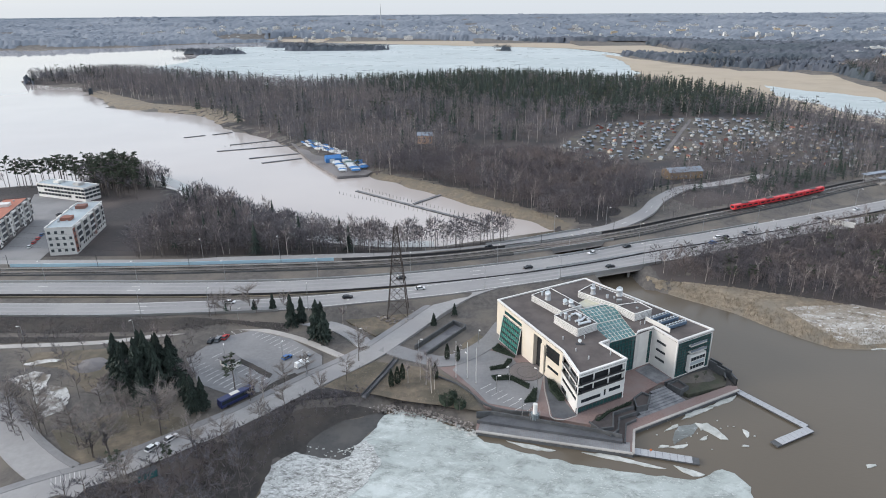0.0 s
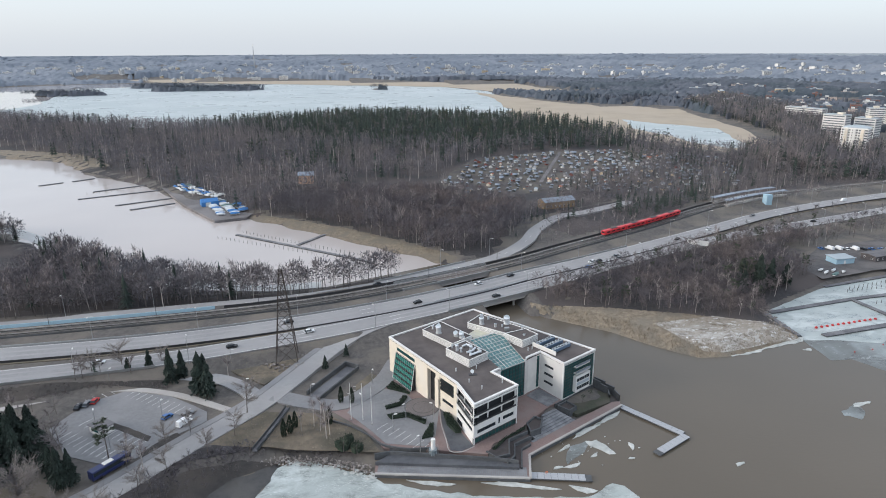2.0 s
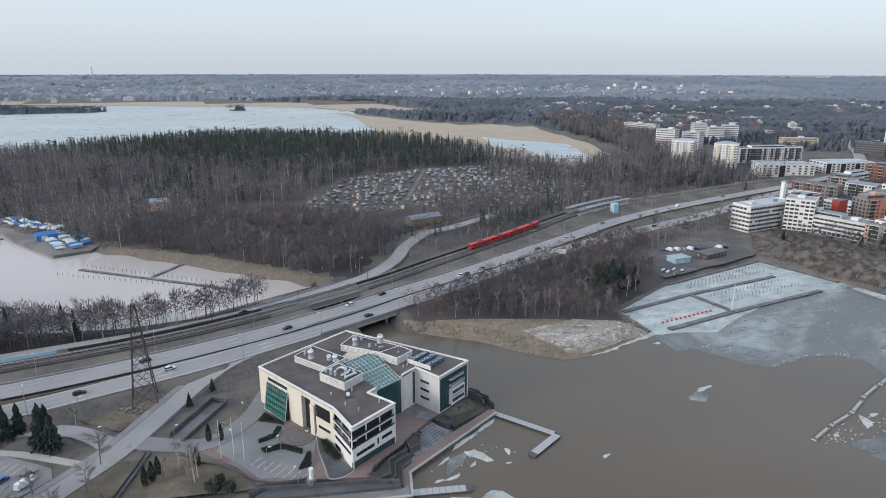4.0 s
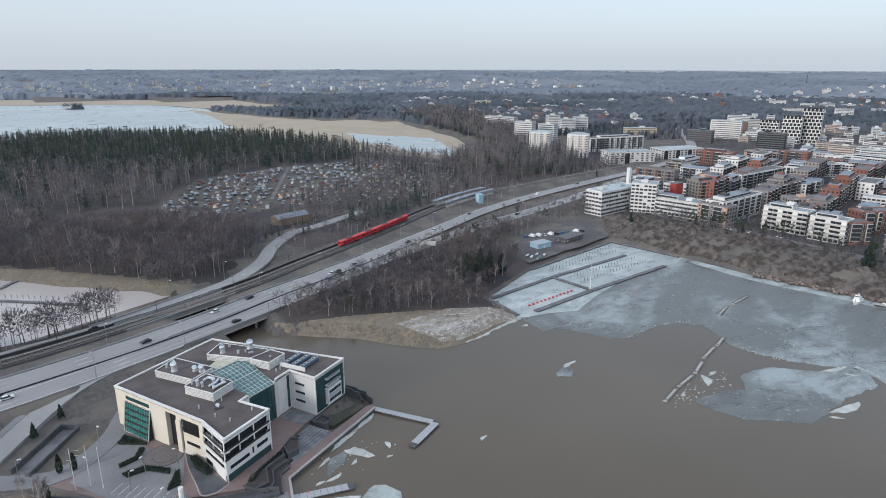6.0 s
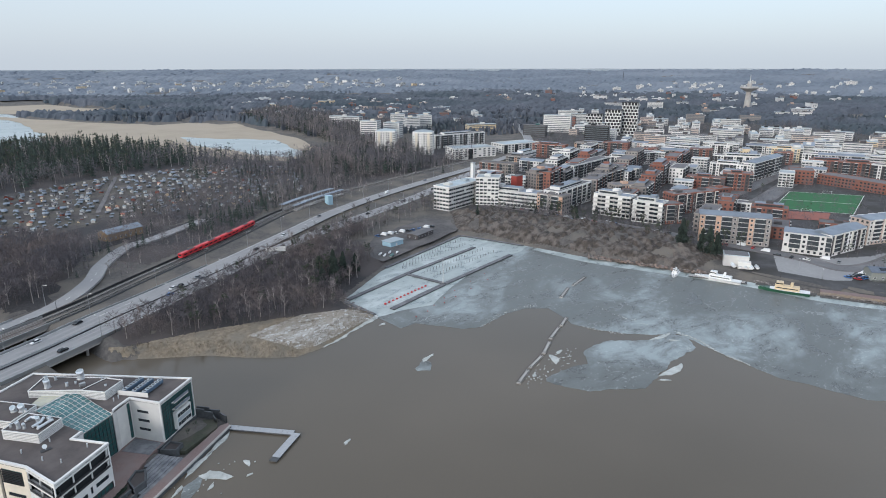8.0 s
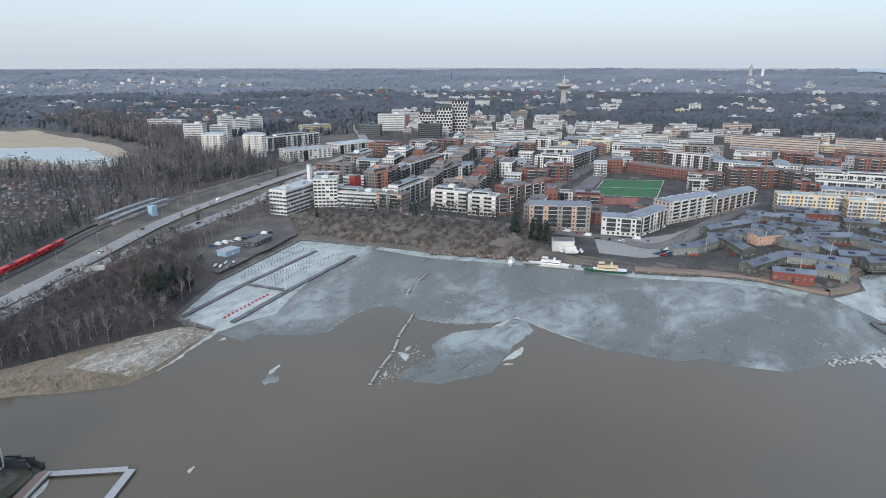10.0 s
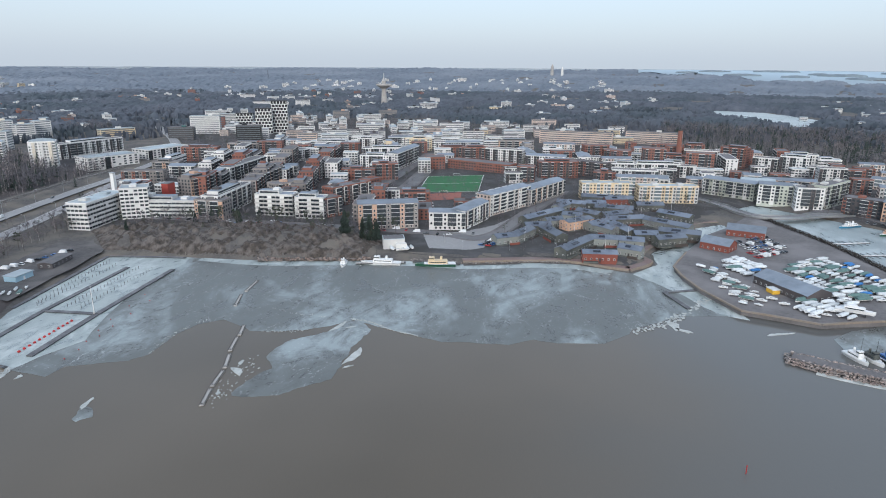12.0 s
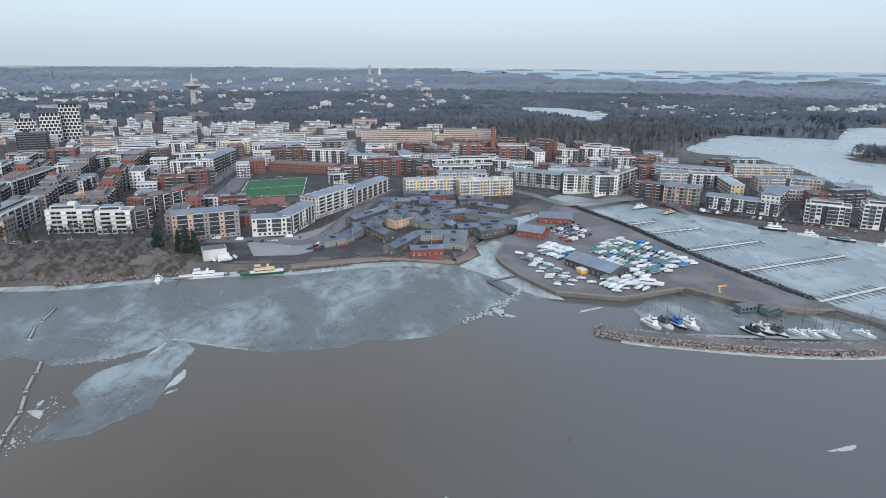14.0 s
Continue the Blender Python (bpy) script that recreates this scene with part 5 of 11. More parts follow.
BAREMID = [haze_tree(64, 0.095, RNG.uniform(0.2, 0.3), RNG.uniform(0.2, 0.34)) for _ in range(8)]
BIRCHMID = [haze_tree(44, 0.08, 0.16, 0.4, True) for _ in range(5)]
BIRCHES = [bare_tree(8, 150, 0.0115, 0.22, True) for _ in range(4)]
SPRUCES = [spruce(9, 8) for _ in range(4)]
SPRUCEMID = [spruce(6, 6, RNG.uniform(0.17, 0.23)) for _ in range(5)]
PINES = [pine(16) for _ in range(4)]
PINEMID = [pine(6) for _ in range(4)]


def wood(where, kinds, shares, h, label):
    """A stand of trees of several kinds in given shares."""
    u = RNG.uniform(0, 1, len(where))
    lo = 0.0
    for kind, sh in zip(kinds, shares):
        sel = (u >= lo) & (u < lo + sh)
        lo += sh
        if not sel.any():
            continue
        w = where[sel]
        temps, crown, bark, hh = {"bare": (BARE, M_TWIG, M_BARK, 1.0), "weed": (WEED, M_TWIG, M_BARK, 1.0), "haze": (HAZE, M_TWIGDARK, M_BARK, 1.0), "grey": (HAZE, M_TWIG, M_BARK, 1.0), "mid": (BAREMID, M_TWIG, M_BARK, 1.0), "brush": (BARE, M_TWIGDARK, M_BARK, 1.0), "birchmid": (BIRCHMID, M_TWIGW, M_BIRCH, 1.12), "pinemid": (PINEMID, M_PINE, M_BARK, 1.1), "birch": (BIRCHES, M_TWIGW, M_BIRCH, 1.15), "spruce": (SPRUCES, M_SPRUCE, M_BARK, 1.1),
                                  "sprucemid": (SPRUCEMID, M_SPRUCE, M_BARK, 1.05), "pine": (PINES, M_PINE, M_BARK, 1.1)}[kind]
        which = RNG.integers(0, len(temps), len(w))
        hs = RNG.uniform(h[0], h[1], len(w)) * hh * 1.18
        st = RNG.bit_generator.state
        planted("tree_trunks", [t[0] for t in temps], w, hs, which, bark, f"trunks of {label}")
        RNG.bit_generator.state = st
        planted("tree_crowns", [t[1] for t in temps], w, hs, which, crown, f"crowns of {label}")


wood(scatter([(-420, 296), (-27, 299), (30, 316), (40, 332), (0, 322), (-30, 320), (-120, 365), (-187, 430), (-250, 480), (-262, 330), (-210, 300)], 4.3,
             keep=lambda x, y: ~((x < -160) & (y < 430) & (x > -300) & (y > 296))), ("grey", "haze", "birch", "spruce"), (0.5, 0.3, 0.15, 0.05), (10, 15.5), "bare alders and birches on the shore")
wood(scatter([(-330, 500), (-255, 500), (-215, 440), (-200, 405), (-215, 400), (-250, 430), (-330, 440)], 6.5), ("pine", "bare"), (0.75, 0.25), (13, 18), "tall pines by the flats")
wood(scatter([(100, 284), (130, 298), (180, 318), (240, 340), (300, 352), (300, 325), (262, 318), (258, 280), (202, 250), (195, 230), (162, 240), (127, 258), (102, 270)], 3.6, 7.5),
     ("haze", "brush", "birch", "pine"), (0.65, 0.2, 0.10, 0.05), (5, 10), "bare brush and birches beside the highway")
wood(scatter([(68, 352), (96, 350), (128, 400), (150, 440), (110, 500), (60, 520), (-30, 510), (-60, 485), (10, 428)], 5.2), ("haze", "grey", "birch"), (0.7, 0.2, 0.1), (9, 14), "bare alders on the peninsula")
FINE = [bare_tree(20, 1100, 0.0048, 0.3) for _ in range(4)]
POPLAR = [bare_tree(12, 320, 0.008, 0.075) for _ in range(2)]
PEN = [(-60, 485), (-30, 510), (60, 520), (110, 503), (98, 559), (161, 666), (258, 700), (400, 690), (480, 740), (420, 860), (420, 1255), (306, 1260), (19, 1310), (-292, 1320), (-690, 1370), (-790, 1250), (-740, 1170), (-560, 1030), (-300, 800), (-208, 680), (-120, 565)]
CON = [(-10, 800), (150, 700), (330, 705), (440, 780), (410, 1250), (19, 1300), (-220, 1310), (-230, 1120), (-100, 980)]
def conifer_share(x, y):
    """Where spruces gather: thick on the ridge, in loose clumps elsewhere."""
    ridge = np.clip(0.5 - sdist(CON, x, y) / 110, 0, 1)
    clump = np.clip((wiggle(x * 0.16 + 3, y * 0.16) - 1.3) * 0.5, 0, 0.55)
    return np.maximum(ridge * 0.86, 0.05 + clump)


FIELD = [(15, 520), (60, 500), (105, 505), (100, 560), (60, 575), (20, 560)]
spots = scatter(PEN, 8.8, keep=lambda x, y: sdist(FIELD, x, y) > 0)
con = RNG.uniform(0, 1, len(spots)) < conifer_share(spots[:, 0], spots[:, 1])
wood(spots[~con], ("mid", "birchmid"), (0.8, 0.2), (11, 17), "bare mixed wood on the peninsula")
wood(spots[con], ("sprucemid", "pinemid"), (0.85, 0.15), (12, 20), "dark spruces on the ridge")
wood(scatter(FIELD, 6), ("weed",), (1.0,), (0.8, 2.6), "low scrub of an overgrown field")
wood(scatter([(205, 445), (330, 480), (344, 470), (300, 445), (220, 410)], 5.5, 8), ("sprucemid", "mid", "birch"), (0.55, 0.33, 0.12), (6, 11), "young spruces by the railway")
wood(scatter([(500, 700), (455, 630), (440, 560), (470, 500), (560, 500), (600, 560), (640, 620), (700, 780), (800, 900), (900, 1060), (960, 1400), (760, 1260), (620, 860)], 7.6, 9), ("mid", "birchmid", "sprucemid"), (0.58, 0.14, 0.28), (12, 19), "mixed town wood")
wood(scatter([(392, 330), (412, 300), (424, 242), (433, 165), (408, 116), (390, 118), (392, 200), (384, 290)], 6.5), ("bare", "pine"), (0.76, 0.24), (3.5, 9), "scrub and pines on the rocky slope")
wood(scatter([(400, 345), (470, 372), (440, 386), (330, 352), (300, 330), (350, 338)], 9.5, 8), ("bare", "birch"), (0.8, 0.2), (6, 10), "bare street trees beside the highway")
wood(scatter([(-180, 205), (-95, 214), (-100, 196), (-112, 160), (-90, 150), (-78, 160), (-88, 142), (-108, 146), (-124, 160), (-140, 178), (-175, 190)], 8, 5), ("bare", "birch"), (0.85, 0.15), (3, 8), "thin bare trees on waste ground")
wood(scatter([(-71, 128), (-66, 147), (-60, 155), (-53, 163), (-44, 168), (-30, 170), (-26, 157), (-36, 147), (-49, 147), (-48, 136), (-45, 125)], 2.6, 5, 0.3), ("brush",), (1.0,), (1.8, 4.5), "dark willow scrub above the ice")
wood(scatter([(-185, 230), (-153, 228), (-123, 225), (-112, 222), (-117, 216), (-144, 212), (-200, 210)], 2.8, 4), ("weed",), (1.0,), (0.8, 2.0), "low dark brush on the embankment")
wood(scatter([(-150, 180), (-140, 180), (-121, 158), (-119, 150), (-137, 162), (-152, 170)], 3.2, 5), ("bare",), (1.0,), (4, 7), "bare thicket beside the street")
wood(scatter([(-112, 195), (-106, 160), (-84, 162), (-78, 174), (-86, 192), (-95, 215), (-108, 212)], 5.5, 5), ("bare", "birch"), (0.9, 0.1), (5, 10), "bare trees round the spruce clump")
wood(scatter([(-95, 232), (-60, 236), (-30, 236), (-60, 231), (-95, 226)], 5, 5), ("bare", "sprucemid"), (0.8, 0.2), (4, 9), "bare trees beside the slip road")
wood(scatter([(-58, 150), (-75, 147), (-95, 130), (-110, 112), (-60, 112), (-54, 140)], 5.0, 5), ("bare",), (1.0,), (5, 9), "bare shore thicket by the street")
wood(scatter([(-48, 172), (-62, 158), (-52, 146), (-45, 165), (-28, 174), (-10, 171), (-30, 178)], 5.5, 5, 0.5), ("bare",), (1.0,), (3, 6), "bare willow scrub above the ice")
wood(scatter(CITY, 14.5, 9, keep=lambda x, y: (x > 440)), ("mid", "pinemid"), (0.86, 0.14), (6, 10), "bare courtyard trees in the town")

wood(scatter([(115, 405), (168, 458), (228, 545), (292, 567), (384, 631), (440, 610), (500, 560), (480, 500), (393, 480), (281, 470), (175, 411), (117, 360)], 5.0, 8), ("mid", "birchmid", "sprucemid"), (0.76, 0.14, 0.10), (4, 10), "bare scrub between road and allotments")
wood(scatter([(177, 322), (255, 349), (354, 383), (472, 410), (568, 431), (465, 352), (400, 336), (350, 340), (300, 326), (260, 322)], 6.5, 7.5), ("bare", "birch", "pine"), (0.82, 0.1, 0.08), (3.5, 9), "bare scrub along the highway")
wood(scatter([(132, 347), (138, 385), (201, 432), (256, 424), (329, 455), (469, 491), (558, 495), (640, 540), (640, 500), (480, 460), (415, 445), (272, 405), (159, 362)], 6.5, 7), ("mid", "birch"), (0.85, 0.15), (3, 8), "bare scrub along the railway")
wood(scatter([(372, 120), (366, 180), (364, 240), (372, 290), (388, 300), (392, 200), (392, 125)], 7, 6), ("weed",), (1.0,), (1.0, 2.6), "low heath scrub on the rocky slope")
wood(scatter([(414, 300), (426, 242), (437, 165), (412, 112), (428, 112), (446, 165), (436, 242), (424, 304)], 9), ("pine", "bare"), (0.6, 0.4), (8, 13), "pines between slope and blocks")
wood(scatter([(-24, 196), (-4, 191), (8, 178), (12, 166), (-5, 170), (-25, 176), (-40, 180), (-33, 190)], 2.4, 3), ("weed",), (1.0,), (0.4, 1.3), "dry weeds and low shrubs on the shore lawn")
wood(scatter([(-60, 231), (-34, 239), (2, 247), (-10, 232), (-26, 216), (-40, 227)], 2.6, 3), ("weed",), (1.0,), (0.4, 1.2), "dry weeds round the power mast")
wood(scatter([(-150, 200), (-112, 205), (-104, 165), (-95, 150), (-106, 152), (-126, 170), (-145, 190)], 3.0, 3), ("weed",), (1.0,), (0.4, 1.2), "dry weeds on waste ground")


# ---- far woods and the horizon ----
def far_trees(n, rmin, rmax, amin, amax, width, k, material, label, avoid):
    """Distant trees: a few tall ragged blades each, too far to tell their branches."""
    r = np.sqrt(RNG.uniform(rmin ** 2, rmax ** 2, n))
    a = np.radians(RNG.uniform(amin, amax, n))
    X, Y = r * np.sin(a), r * np.cos(a)
    Z = land(X, Y)
    ok = Z > 1.2
    for poly in avoid:
        ok &= sdist(poly, X, Y) > 0
    X, Y, Z, r = X[ok], Y[ok], Z[ok], r[ok]
    m = len(X)
    h = RNG.uniform(9, 13.5, (m, k))
    base = np.stack([X[:, None] + RNG.normal(0, width * 0.45, (m, k)), Y[:, None] + RNG.normal(0, width * 0.45, (m, k)), Z[:, None] - 1 + 0 * h], -1).reshape(-1, 3)
    way = np.stack([RNG.normal(0, 0.8, (m, k)), RNG.normal(0, 0.8, (m, k)), h], -1).reshape(-1, 3)
    t = RNG.uniform(0, np.pi, len(base))
    side = np.stack([np.cos(t), np.sin(t), 0 * t], 1) * (width * RNG.uniform(0.25, 0.55, len(base)))[:, None]
    tip = RNG.uniform(0.25, 0.75, len(base))[:, None] * side
    V = np.stack([base - side * 0.8, base + side * 0.8, base + way * 0.6 + side, base + way * 0.93 + tip, base + way - tip * 0.7, base + way * 0.64 - side], 1).reshape(-1, 3)
    o = (np.arange(len(base)) * 6)[:, None, None]
    F = (np.array([(0, 1, 2), (0, 2, 5), (5, 2, 3), (5, 3, 4)])[None] + o).reshape(-1, 3)
    return tagged(tri_mesh("far_woods", V, F, material), label, "trees", "", "stuff")


def canopy(r0, r1, step, material, avoid, seed):
    """The closed roof of far woods: an uneven sheet at tree height that comes down at shores and clearings."""
    rg = np.random.default_rng(seed)
    rr = [r0]
    while rr[-1] < r1:
        rr.append(rr[-1] * 1.0095)
    a = np.radians(np.arange(-48, 144, step))
    A, R = np.meshgrid(a, np.array(rr))
    A, R = A + rg.normal(0, radians(step) * 0.25, A.shape), R * (1 + rg.normal(0, 0.0022, R.shape))
    X, Y = R * np.sin(A), R * np.cos(A)
    Z = land(X, Y)
    ok = (Z > 1.0) & (R > r0 + 5)
    for poly in avoid:
        ok &= sdist(poly, X.ravel(), Y.ravel()).reshape(X.shape) > 0
    ok &= wiggle(X * 0.11 + 40, Y * 0.11) + 0.6 * wiggle(X * 0.35, Y * 0.35 + 9) < 1.0
    top = 8.5 + 1.6 * wiggle(X * 0.6, Y * 0.6) + rg.normal(0, 2.4, X.shape)
    Z = np.where(ok, Z + np.clip(top, 3, 14), Z - 1.5)
    k = np.arange(X.size).reshape(X.shape)
    q = np.stack([k[:-1, :-1], k[:-1, 1:], k[1:, 1:], k[1:, :-1]], -1).reshape(-1, 4)
    q = q[ok.ravel()[q].any(1)]
    F = np.concatenate([q[:, [0, 1, 2]], q[:, [0, 2, 3]]])
    used, F = np.unique(F, return_inverse=True)
    V = np.stack([X.ravel(), Y.ravel(), Z.ravel()], 1)[used]
    return tagged(tri_mesh("far_woods", V, F.reshape(-1, 3), material), "far woods towards the horizon, haze painted in as blue-grey", "trees", "", "stuff")


REEDS = [FLATS, FLATS2, CITY, [(1411, -476), (1455, -411), (1300, -420), (1280, -520)]]
def sea_start(a):
    """How far off the open sea begins in direction a."""
    return 3700 + 1000 * max(0.0, (110 - a) / 15) + 130 * math.sin(a * 1.9) + 90 * math.sin(a * 0.7)


SEA = [(sea_start(95.5 + 1.1 * i) * math.sin(radians(95.5 + 1.1 * i)), sea_start(95.5 + 1.1 * i) * math.cos(radians(95.5 + 1.1 * i))) for i in range(48)] + [(5200 * math.sin(radians(147 - 3 * i)), 5200 * math.cos(radians(147 - 3 * i))) for i in range(18)]
# the farthest woods carry still more haze in their colour
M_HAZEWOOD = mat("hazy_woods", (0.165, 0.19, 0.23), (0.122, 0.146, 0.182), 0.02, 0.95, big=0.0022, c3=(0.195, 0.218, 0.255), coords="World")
far_trees(9000, 1100, 1700, -45, 140, 7, 2, M_FARWOOD, "grey-brown woods beyond the town, tinted with painted haze", REEDS + [PEN])
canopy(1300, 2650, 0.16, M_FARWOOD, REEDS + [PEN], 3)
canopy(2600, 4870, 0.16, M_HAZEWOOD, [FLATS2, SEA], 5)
LITE = [haze_tree(28, 0.13, RNG.uniform(0.22, 0.3), 0.25) for _ in range(6)]
def lite_wood(n, rmin, rmax, amin, amax, label, avoid, conifer=0.15):
    r, a = np.sqrt(RNG.uniform(rmin ** 2, rmax ** 2, n)), np.radians(RNG.uniform(amin, amax, n))
    X, Y = r * np.sin(a), r * np.cos(a)
    Z = land(X, Y)
    ok = (Z > 1.2) & (ldist(HW_A, X, Y) > 16) & (ldist(TRACK, X, Y) > 12)
    for poly in avoid:
        ok &= sdist(poly, X, Y) > 0
    wh = np.stack([X, Y, Z], 1)[ok]
    ev = RNG.uniform(0, 1, len(wh)) < conifer
    planted("tree_crowns", [t[1] for t in LITE], wh[~ev], RNG.uniform(11, 17, (~ev).sum()), RNG.integers(0, 6, (~ev).sum()), M_TWIG, f"bare crowns of {label}")
    planted("tree_trunks", [t[0] for t in LITE], wh[~ev][::3], RNG.uniform(11, 17, len(wh[~ev][::3])), RNG.integers(0, 6, len(wh[~ev][::3])), M_BIRCH, f"pale trunks of {label}")
    planted("tree_crowns", [t[1] for t in SPRUCEMID], wh[ev], RNG.uniform(12, 18, ev.sum()), RNG.integers(0, 4, ev.sum()), M_SPRUCE, f"dark spruces of {label}")


lite_wood(5200, 690, 1330, 27, 52, "woods behind the tower blocks", REEDS + [PEN, [(560, 500), (960, 640), (1000, 900), (800, 900), (640, 760), (560, 620)]])
lite_wood(5200, 780, 1330, 98, 138, "woods along the eastern bay", REEDS + [[(540, -400), (620, -540), (800, -540), (930, -430), (760, -360)]], 0.3)
for cx, cy, a, b in ISLANDS:
    u = RNG.uniform(0, 1, (int(a * b / 14), 2))
    rr, tt = np.sqrt(u[:, 0]) * 0.85, u[:, 1] * 6.283
    X, Y = cx + a * rr * np.cos(tt), cy + b * rr * np.sin(tt)
    wh = np.stack([X, Y, np.maximum(land(X, Y), 0.3)], 1)
    hs, wi = RNG.uniform(11, 16, len(wh)), RNG.integers(0, 5, len(wh))
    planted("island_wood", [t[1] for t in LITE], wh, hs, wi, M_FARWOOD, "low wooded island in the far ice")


def horizon_ring(name, a0, a1, r, z0, z1, material, label, rough):
    V, F = [], []
    n = int((a1 - a0) * 3)
    for i in range(n + 1):
        a = radians(a0 + (a1 - a0) * i / n)
        h = z1 + rough * noise.noise((a * 30, r * 0.01, 0)) + rough * 0.5 * noise.noise((a * 110, r * 0.01, 4))
        V += [(r * math.sin(a), r * math.cos(a), z0), (r * math.sin(a), r * math.cos(a), h), ((r + 60) * math.sin(a), (r + 60) * math.cos(a), h)]
        if i:
            k = 3 * i
            F += [(k - 3, k, k + 1, k - 2), (k - 2, k + 1, k + 2, k - 1)]
    return tagged(link_mesh(name, V, F, material), label, "backdrop", "", "structure")


horizon_ring("backdrop", -60, 150, 4885, 20, 88, M_HAZERIDGE, "far wooded ridge on the horizon, painted pale with haze", 2)
# sea colour kept pale: the haze over it is painted in
M_HAZESEA = mat("far_sea", (0.40, 0.50, 0.57), (0.36, 0.46, 0.53), 0.001, 0.5, big=0.0004)


def far_sea(name, a0, a1, r0, r1, z0, z1, label):
    V, F = [], []
    n = 110
    for i in range(n + 1):
        a = radians(a0 + (a1 - a0) * i / n)
        r2 = sea_start(math.degrees(a)) - 60
        zz = z0 + (z1 - z0) * (r2 - r0) / (r1 - r0)
        V += [(r2 * math.sin(a), r2 * math.cos(a), zz), (r1 * math.sin(a), r1 * math.cos(a), z1)]
        if i:
            k = 2 * i
            F += [(k - 2, k, k + 1, k - 1)]
    return tagged(link_mesh(name, V, F, M_HAZESEA), label, "water", "", "structure")


# islet woods in blue-grey, haze included in the colour
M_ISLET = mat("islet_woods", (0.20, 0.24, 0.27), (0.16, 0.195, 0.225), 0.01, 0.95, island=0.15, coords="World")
far_sea("backdrop", 95.7, 150, 3700, 4870, 36, 87, "open sea on the horizon, its haze painted pale")


def islet(a, r, length, width, h, seed):
    """A low wooded island: a ragged mound of treetops."""
    rg = np.random.default_rng(seed)
    zz = 36 + 51 * (r - 3700) / 1170
    n, rings = 26, (1.0, 0.93, 0.7, 0.35)
    V, F = [], []
    for i, q in enumerate(rings):
        for k in range(n):
            t = 2 * math.pi * k / n
            w = q * (1 + 0.18 * math.sin(3 * t + seed) + 0.1 * math.sin(7 * t + 2 * seed))
            u, v = length * w * math.cos(t), width * w * math.sin(t)
            V.append((u, v, -2 if i == 0 else h * (0.55 + 0.2 * i) * rg.uniform(0.75, 1.1)))
        if i:
            F += [((i - 1) * n + k, (i - 1) * n + (k + 1) % n, i * n + (k + 1) % n, i * n + k) for k in range(n)]
    F.append([(len(rings) - 1) * n + k for k in range(n)])
    ob = tagged(link_mesh("islet", V, F, M_ISLET), "low wooded islet on the far sea, paled by painted haze", "islet", "far islets")
    ob.matrix_world = pose(r * math.sin(radians(a)), r * math.cos(radians(a)), zz, 0, 0, -a)


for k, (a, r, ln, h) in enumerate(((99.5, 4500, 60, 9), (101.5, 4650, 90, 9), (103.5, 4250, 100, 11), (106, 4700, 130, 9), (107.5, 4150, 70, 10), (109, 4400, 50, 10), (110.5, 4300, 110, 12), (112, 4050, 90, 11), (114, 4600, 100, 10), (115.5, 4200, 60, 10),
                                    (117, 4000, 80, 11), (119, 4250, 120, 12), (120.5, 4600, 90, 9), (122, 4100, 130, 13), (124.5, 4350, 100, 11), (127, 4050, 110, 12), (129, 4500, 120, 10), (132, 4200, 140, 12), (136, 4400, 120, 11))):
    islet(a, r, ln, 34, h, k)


# ---- the town ----
def window_mesh(w, h, frame_m, glass_m, d=0.08):
    bm = bmesh.new()
    box(bm, -w / 2, -d, 0, w / 2, 0.05, h)
    box(bm, -w / 2 + 0.12, -d - 0.02, 0.12, w / 2 - 0.12, -d + 0.01, h - 0.12, mi=1)
    me = bpy.data.meshes.new("window")
    bm.to_mesh(me)
    bm.free()
    me.materials.append(frame_m)
    me.materials.append(glass_m)
    return me


def balcony_mesh(w, material):
    bm = bmesh.new()
    box(bm, -w / 2, -1.5, 0, w / 2, 0, 0.2)
    box(bm, -w / 2, -1.5, 0.2, w / 2, -1.42, 1.15, mi=1)
    box(bm, -w / 2, -1.42, 0.2, -w / 2 + 0.07, 0, 1.15, mi=1)
    box(bm, w / 2 - 0.07, -1.42, 0.2, w / 2, 0, 1.15, mi=1)
    box(bm, -w / 2 + 0.1, -0.06, 0.2, w / 2 - 0.1, 0.02, 2.5, mi=2)
    me = bpy.data.meshes.new("balcony")
    bm.to_mesh(me)
    bm.free()
    for m in (M_CONC, material, M_GLASS):
        me.materials.append(m)
    return me


WIN = {}
VENT = bpy.data.meshes.new("roof_vent")
bm = bmesh.new()
box(bm, 0, 0, 0, 1, 1, 0.9)
bmesh.ops.bevel(bm, geom=bm.edges[:], offset=0.08, segments=1, affect="EDGES")
bm.to_mesh(VENT)
bm.free()
VENT.materials.append(M_METAL)


def win(w, h, fm):
    key = (round(w, 1), round(h, 1), fm.name)
    if key not in WIN:
        WIN[key] = window_mesh(w, h, fm, M_GLASS)
    return WIN[key]


BALC = {"white": balcony_mesh(3.4, M_OFFWHITE), "glass": balcony_mesh(3.4, M_BALGLASS), "dark": balcony_mesh(3.4, M_DKMETAL)}
